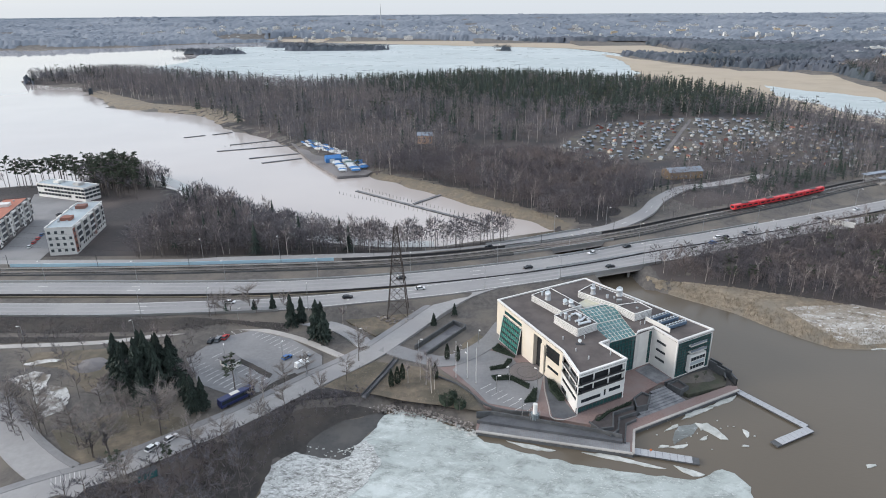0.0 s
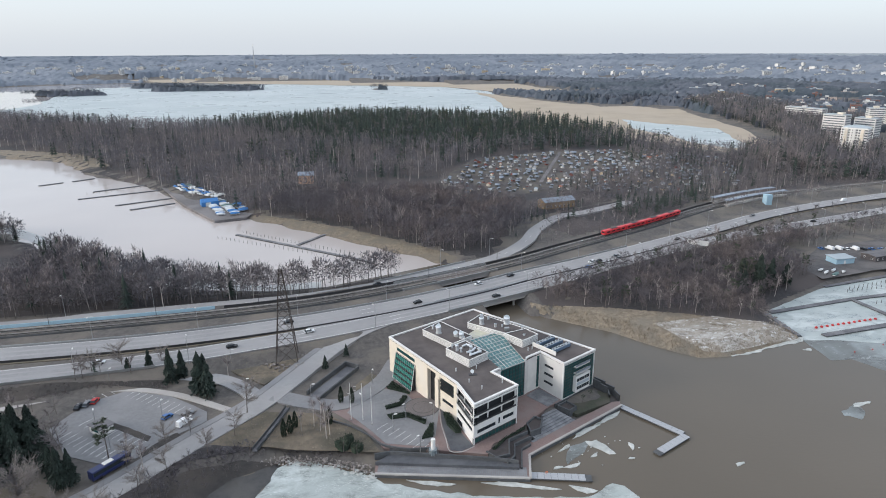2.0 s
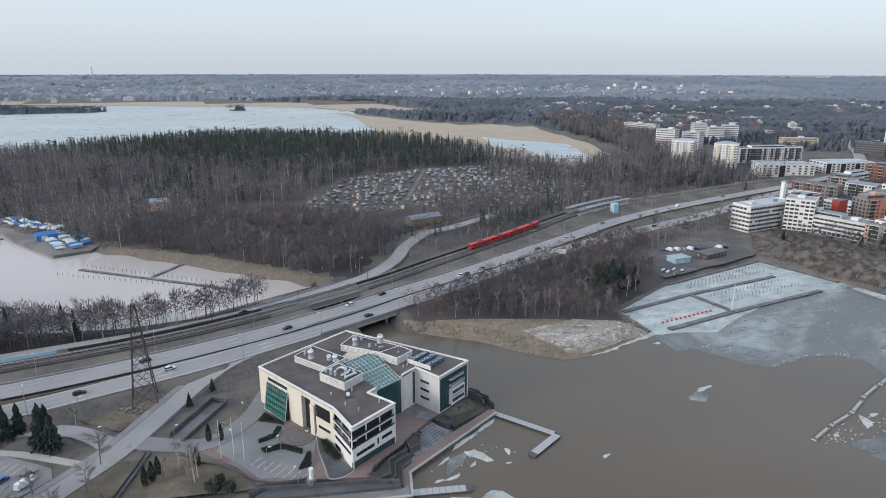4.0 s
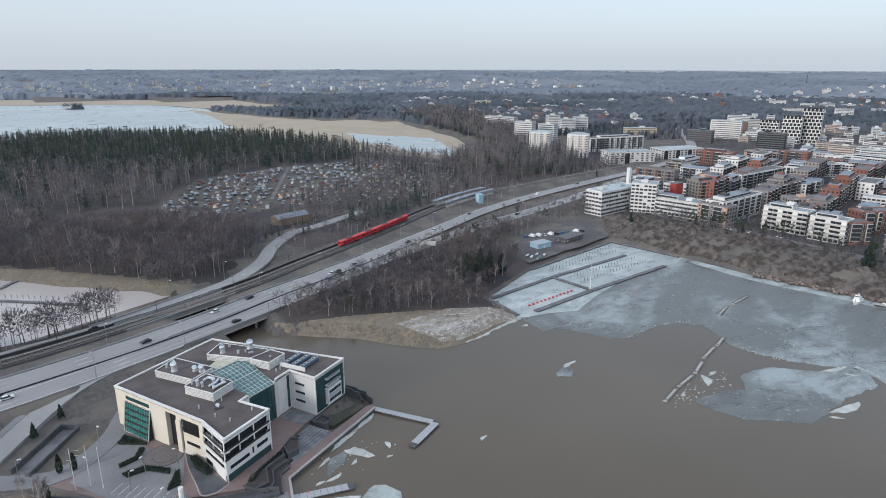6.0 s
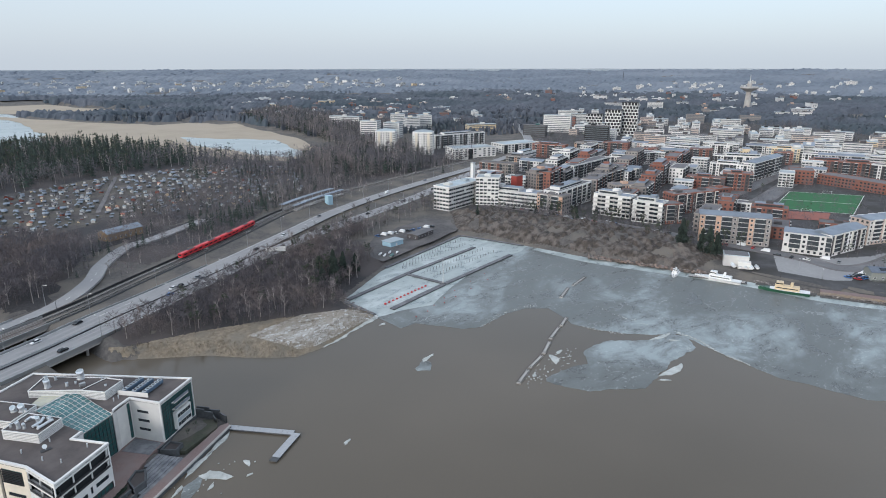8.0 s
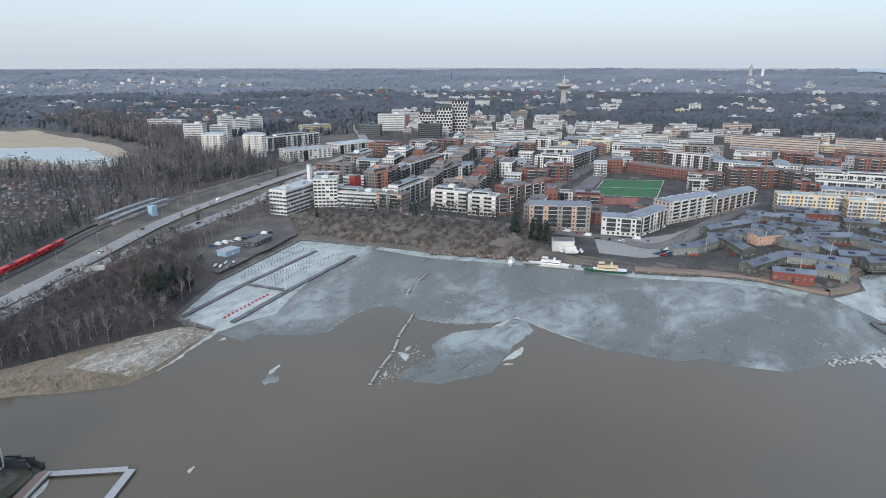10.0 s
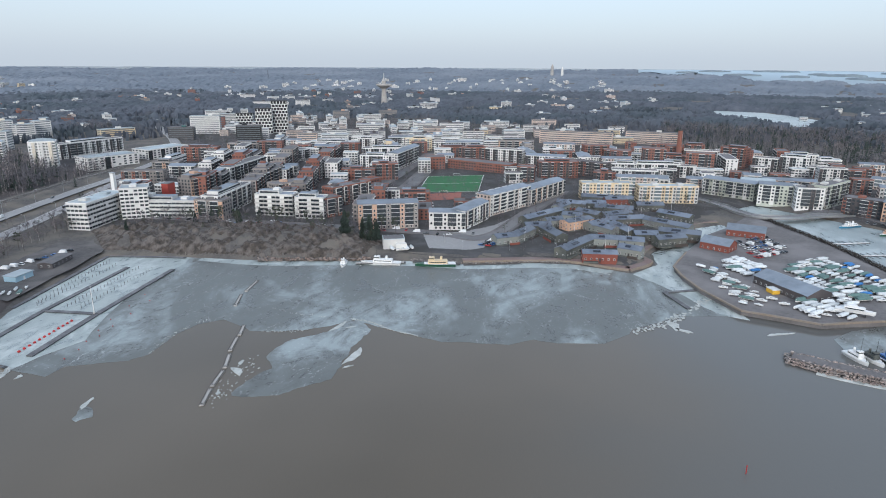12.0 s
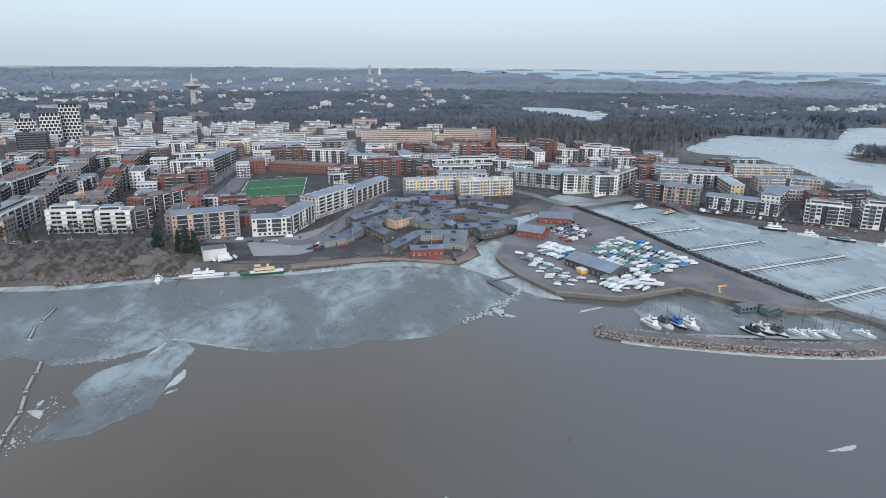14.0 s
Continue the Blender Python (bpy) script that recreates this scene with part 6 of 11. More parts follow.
# wall, accent, window size, bay width, balcony, roof, words
STYLES = {
    "white_band": (M_TOWNWHITE, M_OFFWHITE, (2.6, 1.5), 3.0, "", M_ROOFPALE, "white rendered apartment block with ribbon windows"),
    "dark_peach": (M_TOWNGREY, M_PEACH, (1.5, 1.6), 3.2, "glass", M_ROOFDARK, "dark brick and peach apartment block"),
    "white_dark": (M_TOWNWHITE, M_DKBRICK, (1.5, 1.6), 3.2, "dark", M_ROOFDARK, "white and dark apartment block with balconies"),
    "slatted": (M_OFFWHITE, M_TOWNWHITE, (2.6, 1.9), 3.2, "white", M_ROOFBLUE, "pale grey apartment block with full-width balconies"),
    "brick": (M_BRICK, M_DKBRICK, (1.4, 1.5), 3.2, "glass", M_ROOFDARK, "red brick apartment block with balconies"),
    "brick_low": (M_BRICK, M_BRICK, (1.8, 1.5), 3.4, "", M_ROOFDARK, "low red brick school block"),
    "peach": (M_PALEPEACH, M_OFFWHITE, (1.5, 1.5), 3.2, "white", M_ROOFDARK, "long peach-coloured slab block"),
    "yellow": (M_YELLOW, M_OFFWHITE, (1.4, 1.5), 3.1, "white", M_ROOFPALE, "yellow rendered apartment block"),
    "green_grey": (M_GREYGREEN, M_OFFWHITE, (1.5, 1.5), 3.1, "glass", M_ROOFDARK, "grey-green apartment block with glazed balconies"),
    "dark_red": (M_DKBRICK, M_BRICK, (1.8, 1.6), 3.1, "dark", M_ROOFDARK, "dark apartment block with red brick gable"),
    "white_frame": (M_TOWNWHITE, M_BLACK, (3.0, 1.9), 3.8, "dark", M_ROOFDARK, "white-framed terraced waterfront block"),
    "tower": (M_TOWNWHITE, M_CREAM, (1.6, 1.4), 3.2, "white", M_ROOFPALE, "white ten-storey tower block"),
    "mall": (M_OFFWHITE, M_BLACK, (3.0, 1.6), 6.0, "", M_ROOFPALE, "low white shopping hall"),
    "grid_tower": (M_BLACK, M_TOWNWHITE, (2.0, 1.4), 5.2, "", M_ROOFDARK, "black and white chequered tower block"),
    "black_box": (M_BLACK, M_BLACK, (1.6, 1.2), 4.0, "", M_ROOFDARK, "black clad office cube"),
    "white_stripe": (M_TOWNWHITE, M_TOWNWHITE, (3.2, 1.3), 3.3, "", M_ROOFPALE, "white office block with dark window bands"),
    "green_glass": (M_DKMETAL, M_GREEN, (3.2, 2.4), 3.3, "", M_ROOFDARK, "green glazed office block"),
    "pale_apart": (M_OFFWHITE, M_BRICK, (1.4, 1.5), 3.0, "white", M_ROOFPALE, "brick apartment block with pale blue roof and trim"),
    "redroof": (M_DKBRICK, M_TOWNWHITE, (1.5, 1.5), 3.0, "white", M_ROOFRED, "brick apartment block with red roof and white bands"),
    "brick_grey": (M_TOWNGREY, M_BRICK, (1.4, 1.5), 3.2, "dark", M_ROOFDARK, "grey-brown apartment block with brick gables")
}


SPOTS = [(630, 108, 60), (590, 100, 56), (655, 110, 56), (556, 98, 36)]


def stepped(bm, L, D, h, up=None):
    """The block's body in one piece, with a set-back top floor where up gives its outline and height."""
    def ring(x0, y0, x1, y1, z):
        return [bm.verts.new(p) for p in ((x0, y0, z), (x1, y0, z), (x1, y1, z), (x0, y1, z))]
    rings = [ring(0, 0, L, D, -2), ring(0, 0, L, D, h)]
    if up:
        x0, y0, x1, y1, z = up
        rings += [ring(x0, y0, x1, y1, h), ring(x0, y0, x1, y1, z)]
    for a, b in zip(rings[:-1], rings[1:]):
        for k in range(4):
            bm.faces.new((a[k], a[(k + 1) % 4], b[(k + 1) % 4], b[k]))
    bm.faces.new(rings[-1]).material_index = 1
    bm.faces.new(rings[0][::-1])


def tray(bm, L, D, h):
    """A flat roof with its parapet, in one piece."""
    rings = []
    for o, z in ((0.15, h - 0.1), (0.15, h + 0.55), (-0.25, h + 0.55), (-0.25, h + 0.12)):
        rings.append([bm.verts.new(p) for p in ((-o, -o, z), (L + o, -o, z), (L + o, D + o, z), (-o, D + o, z))])
    for i, (a, b) in enumerate(zip(rings[:-1], rings[1:])):
        for k in range(4):
            bm.faces.new((a[k], a[(k + 1) % 4], b[(k + 1) % 4], b[k])).material_index = 1
    bm.faces.new(rings[-1])


FAR_BM, FAR_MATS = bmesh.new(), []


def far_slot(m):
    if m not in FAR_MATS:
        FAR_MATS.append(m)
    return FAR_MATS.index(m)


def far_block(x, y, ang, L, D, h, style, z):
    """A block too far off to tell its parts: body, roof slab and window bands in the joined far town."""
    if math.hypot(x, y) > 2000 and style != "grid_tower":      # low houses of the outer suburbs
        L, D, h = L * 0.8, D * 0.8, h * 0.8
    wall, acc, _, _, _, roofm, _ = STYLES[style]
    m = pose(x, y, z, 0, 0, ang)
    box(FAR_BM, 0, 0, -6, L, D, h, m, far_slot(wall))
    box(FAR_BM, -0.2, -0.2, h, L + 0.2, D + 0.2, h + 0.5, m, far_slot(roofm))
    if L > 18:
        a = RNG.uniform(0.2, 0.6) * L
        box(FAR_BM, a, D * 0.3, h + 0.5, a + 7, D * 0.7, h + 3, m, far_slot(acc))
    n = max(1, round(h / 3.1))
    for s in range(n):
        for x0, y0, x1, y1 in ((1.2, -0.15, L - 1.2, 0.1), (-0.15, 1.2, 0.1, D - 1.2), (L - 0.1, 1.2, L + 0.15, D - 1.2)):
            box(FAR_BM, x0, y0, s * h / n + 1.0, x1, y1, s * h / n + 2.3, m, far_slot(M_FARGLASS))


def block(x, y, ang, L, D, h, style, z=3.0, detail=None):
    """A slab block. x, y: the left foot of the front; the depth goes away to the left of the heading."""
    gable = style.endswith("_g")
    SPOTS.append((x + (L / 2) * math.cos(radians(ang)) - D / 2 * math.sin(radians(ang)), y + (L / 2) * math.sin(radians(ang)) + D / 2 * math.cos(radians(ang)), L / 2))
    if math.hypot(x, y) > 960 and style != "grid_tower":
        return far_block(x, y, ang, L, D, h, style[:-2] if gable else style, z)
    wall, acc, (ww, wh), bay, balc, roofm, words = STYLES[style[:-2] if gable else style]
    near = math.hypot(x, y) < 540 if detail is None else detail
    top = tagged(new("apartment_building" if style not in ("mall", "white_stripe", "black_box", "green_glass", "brick_low") else "town_building"), words, "building", "town blocks")
    top.matrix_world = pose(x, y, z, 0, 0, ang)
    storeys = max(1, round(h / 3.1)) if style != "grid_tower" else round(h / 5.4)
    sh = (h - 0.6) / storeys
    up = None
    if not gable and L > 22 and storeys >= 4 and style not in ("mall", "brick_low", "tower", "white_stripe", "grid_tower") and RNG.uniform() < 0.6:
        up = (L * RNG.uniform(0.05, 0.3), D * 0.2, L * RNG.uniform(0.6, 0.95), D * 0.85, h + 2.8)
    bm = bmesh.new()
    stepped(bm, L, D, h, up)
    part("wall", bm, wall, top, "", [wall, M_ROOFBLUE])
    bm = bmesh.new()
    if gable:
        ro = 0.5
        v = [bm.verts.new(p) for p in ((-ro, -ro, h + 0.02), (L + ro, -ro, h + 0.02), (L + ro, D + ro, h + 0.02), (-ro, D + ro, h + 0.02),
                                       (-ro, D * 0.55, h + 1.9), (L + ro, D * 0.55, h + 1.9))]
        for f in ((0, 1, 5, 4), (2, 3, 4, 5), (3, 0, 4), (1, 2, 5), (3, 2, 1, 0)):
            bm.faces.new([v[i] for i in f])
        part("roof", bm, M_ROOFBLUE if roofm == M_ROOFDARK else roofm, top, "low-pitched seamed metal roof")
    else:
        tray(bm, L, D, h)
        part("roof", bm, roofm, top, "flat roof behind a parapet", [roofm, wall])
        if L > 18 and math.hypot(x, y) < 620:
            for i in range(1 + int(L > 40)):
                cx = L * (i + 0.5) / (1 + int(L > 40)) + RNG.uniform(-3, 3)
                zz = h + (2.8 if up and up[0] < cx < up[2] else 0.12)
                bbox("plant_room", cx - 2.5, D * 0.35, zz, cx + 2.5, D * 0.75, zz + 1.7, acc if RNG.uniform() < 0.6 else roofm, top)
    if style == "tower":
        bm = bmesh.new()
        rr = [[bm.verts.new((L / 2 + a * L * q, D / 2 + b * D * q, z)) for a, b in ((-1, -1), (1, -1), (1, 1), (-1, 1))] for q, z in ((0.46, h + 0.1), (0.46, h + 0.9), (0.12, h + 3.2))]
        for lo, hi in zip(rr[:-1], rr[1:]):
            for k in range(4):
                bm.faces.new((lo[k], lo[(k + 1) % 4], hi[(k + 1) % 4], hi[k]))
        bm.faces.new(rr[-1])
        part("roof_cap", bm, M_ROOFPALE, top, "low pale hipped cap")
        for i in (0.2, 0.5, 0.8):
            bbox("balcony_stack", L * i - 1.5, -1.3, 2.5, L * i + 1.5, 0.0, h - 0.6, M_TOWNWHITE if i == 0.5 else M_CREAM, top)
    if near and not gable and L > 12:
        for i in range(min(4, int(L / 9))):
            a, b = RNG.uniform(1, L - 2), RNG.uniform(1, D - 2)
            share("roof_vent", VENT, top, pose(a, b, h + 0.1) @ Matrix.Diagonal((RNG.uniform(0.6, 1.4), RNG.uniform(0.6, 1.3), RNG.uniform(0.6, 1.3), 1)))
    # window bays on the front and both ends
    fm = M_WHITE if wall not in (M_TOWNWHITE, M_OFFWHITE) else M_DKMETAL
    faces = [(0, 0, 0, L), (L, 0, 90, D), (0, D, -90, D), (L, D, 180, L)]
    wm = win(ww, wh, fm)
    joined, count = bmesh.new(), 0
    if up:
        box(joined, up[0] + 0.8, up[1] - 0.12, h + 0.7, up[2] - 0.8, up[1] + 0.05, h + 2.2, None, 1)
    for fi, (fx, fy, fa, length) in enumerate(faces):
        n = max(1, int(length / bay))
        st = length / n
        base = pose(fx, fy, 0, 0, 0, fa)
        panel = set()
        strips = set()
        if balc and style not in ("slatted", "tower") and fi in (0, 3):
            # stacks of glazed balconies, one over another
            for i in range(1, n, 3):
                strips.add(i)
                u0, u1 = i * st + 0.2, i * st + st - 0.2 + (st if RNG.uniform() < (0.8 if near else 0.35) and i + 2 < n else 0)
                if u1 - u0 > st:
                    strips.add(i + 1)
                if not (near and fi == 0):
                    box(joined, u0, -1.05, 0.5 + sh, u1, 0.02, h - 0.5, base, 1 if balc != "white" else 3)
                    for s in range(1, storeys + 1):
                        box(joined, u0 - 0.1, -1.25, s * sh - 0.1, u1 + 0.1, 0.0, s * sh + (0.75 if balc == "white" else 0.22), base, 0)
                    count += 1
                    continue
                rise = 0.75 if balc == "white" else 0.22
                prof = [(0.02, sh - 0.1, 0)]
                for s in range(1, storeys + 1):
                    prof += [(-1.25, s * sh - 0.1, 0), (-1.25, s * sh + rise, 0)] + ([(-1.02, s * sh + rise, 1), (-1.02, (s + 1) * sh - 0.1, 0)] if s < storeys else [])
                prof.append((0.02, storeys * sh + rise, 0))
                stack = bmesh.new()
                lo, hi = [[stack.verts.new(base @ Vector((u, y, z))) for y, z, _ in prof] for u in (u0, u1)]
                for k in range(len(prof)):
                    j = (k + 1) % len(prof)
                    stack.faces.new((lo[k], lo[j], hi[j], hi[k])).material_index = prof[k][2]
                stack.faces.new(lo[::-1])
                stack.faces.new(hi)
                bmesh.ops.recalc_face_normals(stack, faces=stack.faces[:])
                part("glazed_bay", stack, M_OFFWHITE, top, "glazed balcony bay with pale slab edges", [M_OFFWHITE, M_WINGLASS])
        if fi == 0 and acc is not wall and style not in ("grid_tower", "tower"):
            for i in range(0, n, 3):
                if RNG.uniform() < 0.6 and n > 3:
                    panel.add(i)
                    if near:
                        bm = bmesh.new()
                        box(bm, i * st + 0.05, -0.12, 0, i * st + st - 0.05, 0.02, h - 0.7, base)
                        part("facade_panel", bm, acc, top)
                    else:
                        box(joined, i * st + 0.05, -0.12, 0, i * st + st - 0.05, 0.02, h - 0.7, base, 2)
        for s in range(storeys):
            for i in range(n):
                u = (i + 0.5) * st
                zz = s * sh + 0.9
                if i in strips and s > 0:
                    continue
                hasb = balc and fi == 0 and (i % 3 == 1) and s > 0
                if style == "slatted":
                    hasb = fi == 0 and s > 0
                if hasb:
                    if near:
                        share("balcony", BALC[balc], top, base @ pose(u, -0.02, zz - 0.75))
                    else:
                        box(joined, u - 1.6, -1.3, zz - 0.75, u + 1.6, 0, zz + 0.25, base, 0)
                        box(joined, u - 1.5, -0.14, zz + 0.25, u + 1.5, 0.02, zz + 1.6, base, 1)
                        count += 1
                    continue
                if style == "grid_tower":
                    o = (s % 2) * st / 2
                    box(joined, u - st * .5, -0.3, s * sh, u + st * .5, 0.02, s * sh + 1.2, base, 0)
                    box(joined, u - 0.6 + o - st / 4, -0.3, s * sh + 1.2, u + 0.6 + o - st / 4, 0.02, s * sh + sh, base, 0)
                    count += 1
                    continue
                if RNG.uniform() < 0.06:
                    continue
                if near and fi == 0:
                    share("window", wm, top, base @ pose(u, -0.1 if i in panel else 0, zz))
                else:
                    box(joined, u - ww / 2, -0.16, zz, u + ww / 2, 0.02, zz + wh, base, 1)
                    count += 1
    if count:
        tagged(part("glazing", joined, M_WHITE, top, "", [M_WHITE if balc == "white" or style == "grid_tower" else M_OFFWHITE, M_WINGLASS, acc, M_BALGLASS]), "", "", "", "stuff")
    else:
        joined.free()
    return top


block(390, 332, 4, 49, 16, 19.6, "white_band")
block(432, 329, -79, 52, 16, 13.3, "slatted")
block(437, 277, -90, 24, 14, 15.5, "dark_peach")
block(443, 260, 4, 62, 14, 17.5, "white_dark")
block(460, 238, -86, 31, 13, 17.0, "slatted")
block(457, 203, -85, 23, 13, 16.6, "slatted")
block(461, 181, -36, 17, 13, 15.2, "brick")
block(498, 187, -27, 45, 13, 16.6, "brick")
block(432, 143, -69, 44, 14, 19.2, "dark_peach_g")
block(444, 93, -81, 27, 13, 13.2, "white_dark_g")
block(448, 67, -18, 41, 13, 14.3, "white_dark_g")
block(495, 54, -30, 56, 14, 17.2, "peach_g")
block(538, 26, -26, 66, 14, 14.4, "dark_peach_g")
block(578, -19, -79, 45, 14, 15.0, "yellow")
block(574, -68, -80, 52, 14, 15.0, "yellow")
block(662, -50, -89, 45, 14, 15.0, "white_dark")
block(633, -132, -124, 47, 14, 15.1, "green_grey_g")
block(595, -171, -103, 30, 14, 17.6, "green_grey_g")
block(578, -197, -93, 21, 14, 18.3, "white_dark")
block(579, -219, -42, 48, 12, 20.0, "green_grey")
block(566, -228, -126, 28, 14, 14.4, "dark_red")
block(545, -249, -125, 31, 14, 15.5, "dark_peach_g")
block(520, -276, -130, 57, 14, 11.0, "white_dark_g")
block(484, -320, -40, 48, 14, 17.0, "white_dark_g")
block(466, -330, -125, 31, 14, 15.1, "white_frame")
block(443, -361, -118, 28, 14, 18.9, "white_frame")
block(507, -360, -106, 19, 12, 14.8, "brick")
block(500, -377, -83, 40, 13, 14.7, "dark_red")
block(570, -430, -131, 30, 13, 9.4, "white_dark_g")
block(592, -366, -93, 27, 14, 11.3, "peach_g")
block(605, -408, -122, 30, 14, 10.4, "peach_g")
block(613, -309, -102, 38, 14, 13.3, "white_dark")
block(669, -384, -99, 63, 13, 12.6, "yellow_g")
block(731, -414, -92, 37, 13, 10.9, "white_dark_g")
block(695, -302, -122, 74, 13, 10.3, "peach_g")
block(728, -261, -115, 21, 12, 10.7, "brick")
block(660, -272, -92, 17, 11, 14.1, "brick")
block(770, -55, -92, 23, 16, 20.6, "brick")
block(765, -90, -92, 26, 16, 24.6, "brick")
block(750, -135, -100, 30, 16, 22.9, "brick")
block(836, -127, -92, 20, 16, 19.4, "brick")
block(814, -185, -121, 30, 14, 23.4, "brick")
block(783, -214, -113, 26, 14, 16.3, "white_dark")
block(773, -240, -110, 29, 14, 19.6, "white_dark")
block(1002, 38, -99, 110, 14, 19.1, "peach")
block(1030, -93, -102, 83, 14, 18.0, "peach")
block(829, -27, -72, 32, 14, 18.3, "brick")
block(731, 42, -97, 45, 13, 17.5, "white_dark_g")
block(718, -5, -117, 46, 12, 15.4, "dark_red")
block(775, 94, -103, 47, 13, 18.3, "white_dark")
block(659, 46, -92, 18, 14, 15.3, "brick")
block(712, 154, -73, 22, 20, 13.7, "brick_low")
block(731, 132, -112, 80, 20, 9.6, "brick_low")
block(632, 193, -70, 26, 13, 16.7, "brick")
block(697, 184, -5, 81, 13, 19.3, "white_dark_g")
block(754, 243, -70, 53, 13, 16.2, "white_dark")
block(580, 181, -22, 19, 12, 9.4, "brick_low")
block(510, 244, -34, 30, 14, 15.4, "dark_peach")
block(539, 272, 3, 57, 14, 17.9, "dark_peach")
block(572, 321, 2, 83, 13, 17.5, "white_dark")
block(527, 374, -88, 38, 14, 6.8, "white_band")
block(491, 313, -11, 30, 14, 20.6, "dark_peach")
block(685, 340, -70, 29, 14, 13.5, "white_dark")
block(724, 326, -24, 34, 14, 14.0, "white_dark")
block(848, 351, -86, 67, 16, 11.3, "white_band")
block(686, 389, -41, 38, 14, 11.0, "dark_peach")
block(670, 757, -63, 28, 19, 32.2, "tower")
block(590, 636, -55, 27, 19, 30.0, "tower")
block(724, 761, -67, 27, 19, 26.0, "tower")
block(844, 862, -31, 23, 19, 27.6, "tower")
block(836, 820, -31, 26, 19, 23.7, "tower")
block(873, 821, -31, 24, 19, 26.1, "tower")
block(618, 593, -54, 27, 19, 29.3, "tower")
block(785, 975, -74, 66, 14, 22.6, "white_band")
block(684, 611, -15, 89, 14, 18.7, "white_dark")
block(886, 715, -31, 54, 14, 14.1, "yellow")
block(613, 515, -27, 58, 30, 14.3, "mall")
block(692, 495, -17, 60, 30, 14.0, "mall")
block(1035, 497, -69, 27, 14, 53.9, "grid_tower")
block(1009, 514, -69, 27, 14, 42.5, "grid_tower")
block(1108, 604, -69, 30, 14, 25.7, "grid_tower")
block(879, 480, -70, 36, 16, 26.7, "black_box")
block(988, 623, -69, 48, 16, 29.4, "white_stripe")
block(899, 606, -70, 38, 16, 19.1, "green_glass")
block(-189, 305, 100, 47, 13, 13.5, "pale_apart", 4.0, True)
block(-233, 312, 105, 52, 13, 13.0, "redroof", 4.0, True)
block(-275, 416, -21, 43, 12, 8.0, "white_band", 4.0, True)


# rows of brick blocks behind the waterfront street
for row, (ox, oy) in enumerate(((519, 220), (510, 262), (500, 304), (545, 340))):
    for k in range(5):
        a = radians(14)
        st = ("brick", "brick_grey", "brick", "white_dark")[row] if (k + row) % 3 else ("brick_grey", "brick", "dark_peach", "dark_peach")[row]
        block(ox + 46 * k * math.cos(a), oy + 46 * k * math.sin(a), 14, 36, 13, 15 + 3.1 * ((k + row) % 3), st, detail=False)


LANES = [[(437, 340), (437, 105), (431, 51), (511, 26), (616, -2)], [(551, 182), (668, 176), (850, 178)], [(540, 60), (640, 30), (760, 20)]]
M_STREET = mat("town_asphalt", (0.165, 0.163, 0.17), (0.13, 0.129, 0.135), 0.6, 0.85, 0.1, big=0.05, c3=(0.19, 0.186, 0.19), coords="World")
for lane, half in ((LANES[0], 4.0), (LANES[1], 4.5), (LANES[2], 3.5), ([(500, 146), (584, 148), (686, 152), (773, 155)], 6.0), ([(533, -156), (566, -196), (572, -232), (544, -251), (499, -265), (446, -305), (404, -345)], 4.5)):
    ln = smooth_line([(*q2, 0) for q2 in lane], 6)
    ln[:, 2] = land(ln[:, 0], ln[:, 1])
    ribbon("street", ln, half, -half, -0.6, 0.34, M_STREET, "grey asphalt town street", category="road")
    for o in (half + 1.2, -half - 1.2):
        ribbon("pavement", ln, o + 1.2, o - 1.2, -0.6, 0.42, M_GRAVEL, "pale footway with a low kerb along the street", category="pavement")
VILLAS = [(405, 50), (393, -40), (425, -55), (500, -97), (565, -80), (600, -20), (565, 12), (480, 40)]


def town_fill(poly, spacing, styles, hmin, hmax, ang, seed, size=(24, 52)):
    """Blocks of the town's outer quarters, in loose rows."""
    rg = np.random.default_rng(seed)
    p = np.array(poly, float)
    for x in np.arange(p[:, 0].min(), p[:, 0].max(), spacing):
        for y in np.arange(p[:, 1].min(), p[:, 1].max(), spacing):
            a, b = x + rg.uniform(-0.25, 0.25) * spacing, y + rg.uniform(-0.25, 0.25) * spacing
            Lk = rg.uniform(*size)
            if sdist(poly, np.array([a]), np.array([b]))[0] > -8 or not all(math.hypot(a - p2, b - q2) > 0.72 * (Lk / 2 + r2) + 6 for p2, q2, r2 in SPOTS):
                continue
            if sdist(VILLAS, np.array([a]), np.array([b]))[0] < Lk / 2 or min(ldist(v, np.array([a]), np.array([b]))[0] for v in LANES) < 13:
                continue
            if ldist(HW_A, np.array([a]), np.array([b]))[0] < 35:
                continue
            s = styles[int(rg.integers(len(styles)))]
            tn = ang + rg.choice((0, 90, 0)) + rg.uniform(-4, 4)
            block(a - Lk / 2 * math.cos(radians(tn)), b - Lk / 2 * math.sin(radians(tn)), tn, Lk, rg.uniform(11, 14), rg.uniform(hmin, hmax), s, z=float(land(np.array([a]), np.array([b]))[0]) + 0.1, detail=False)


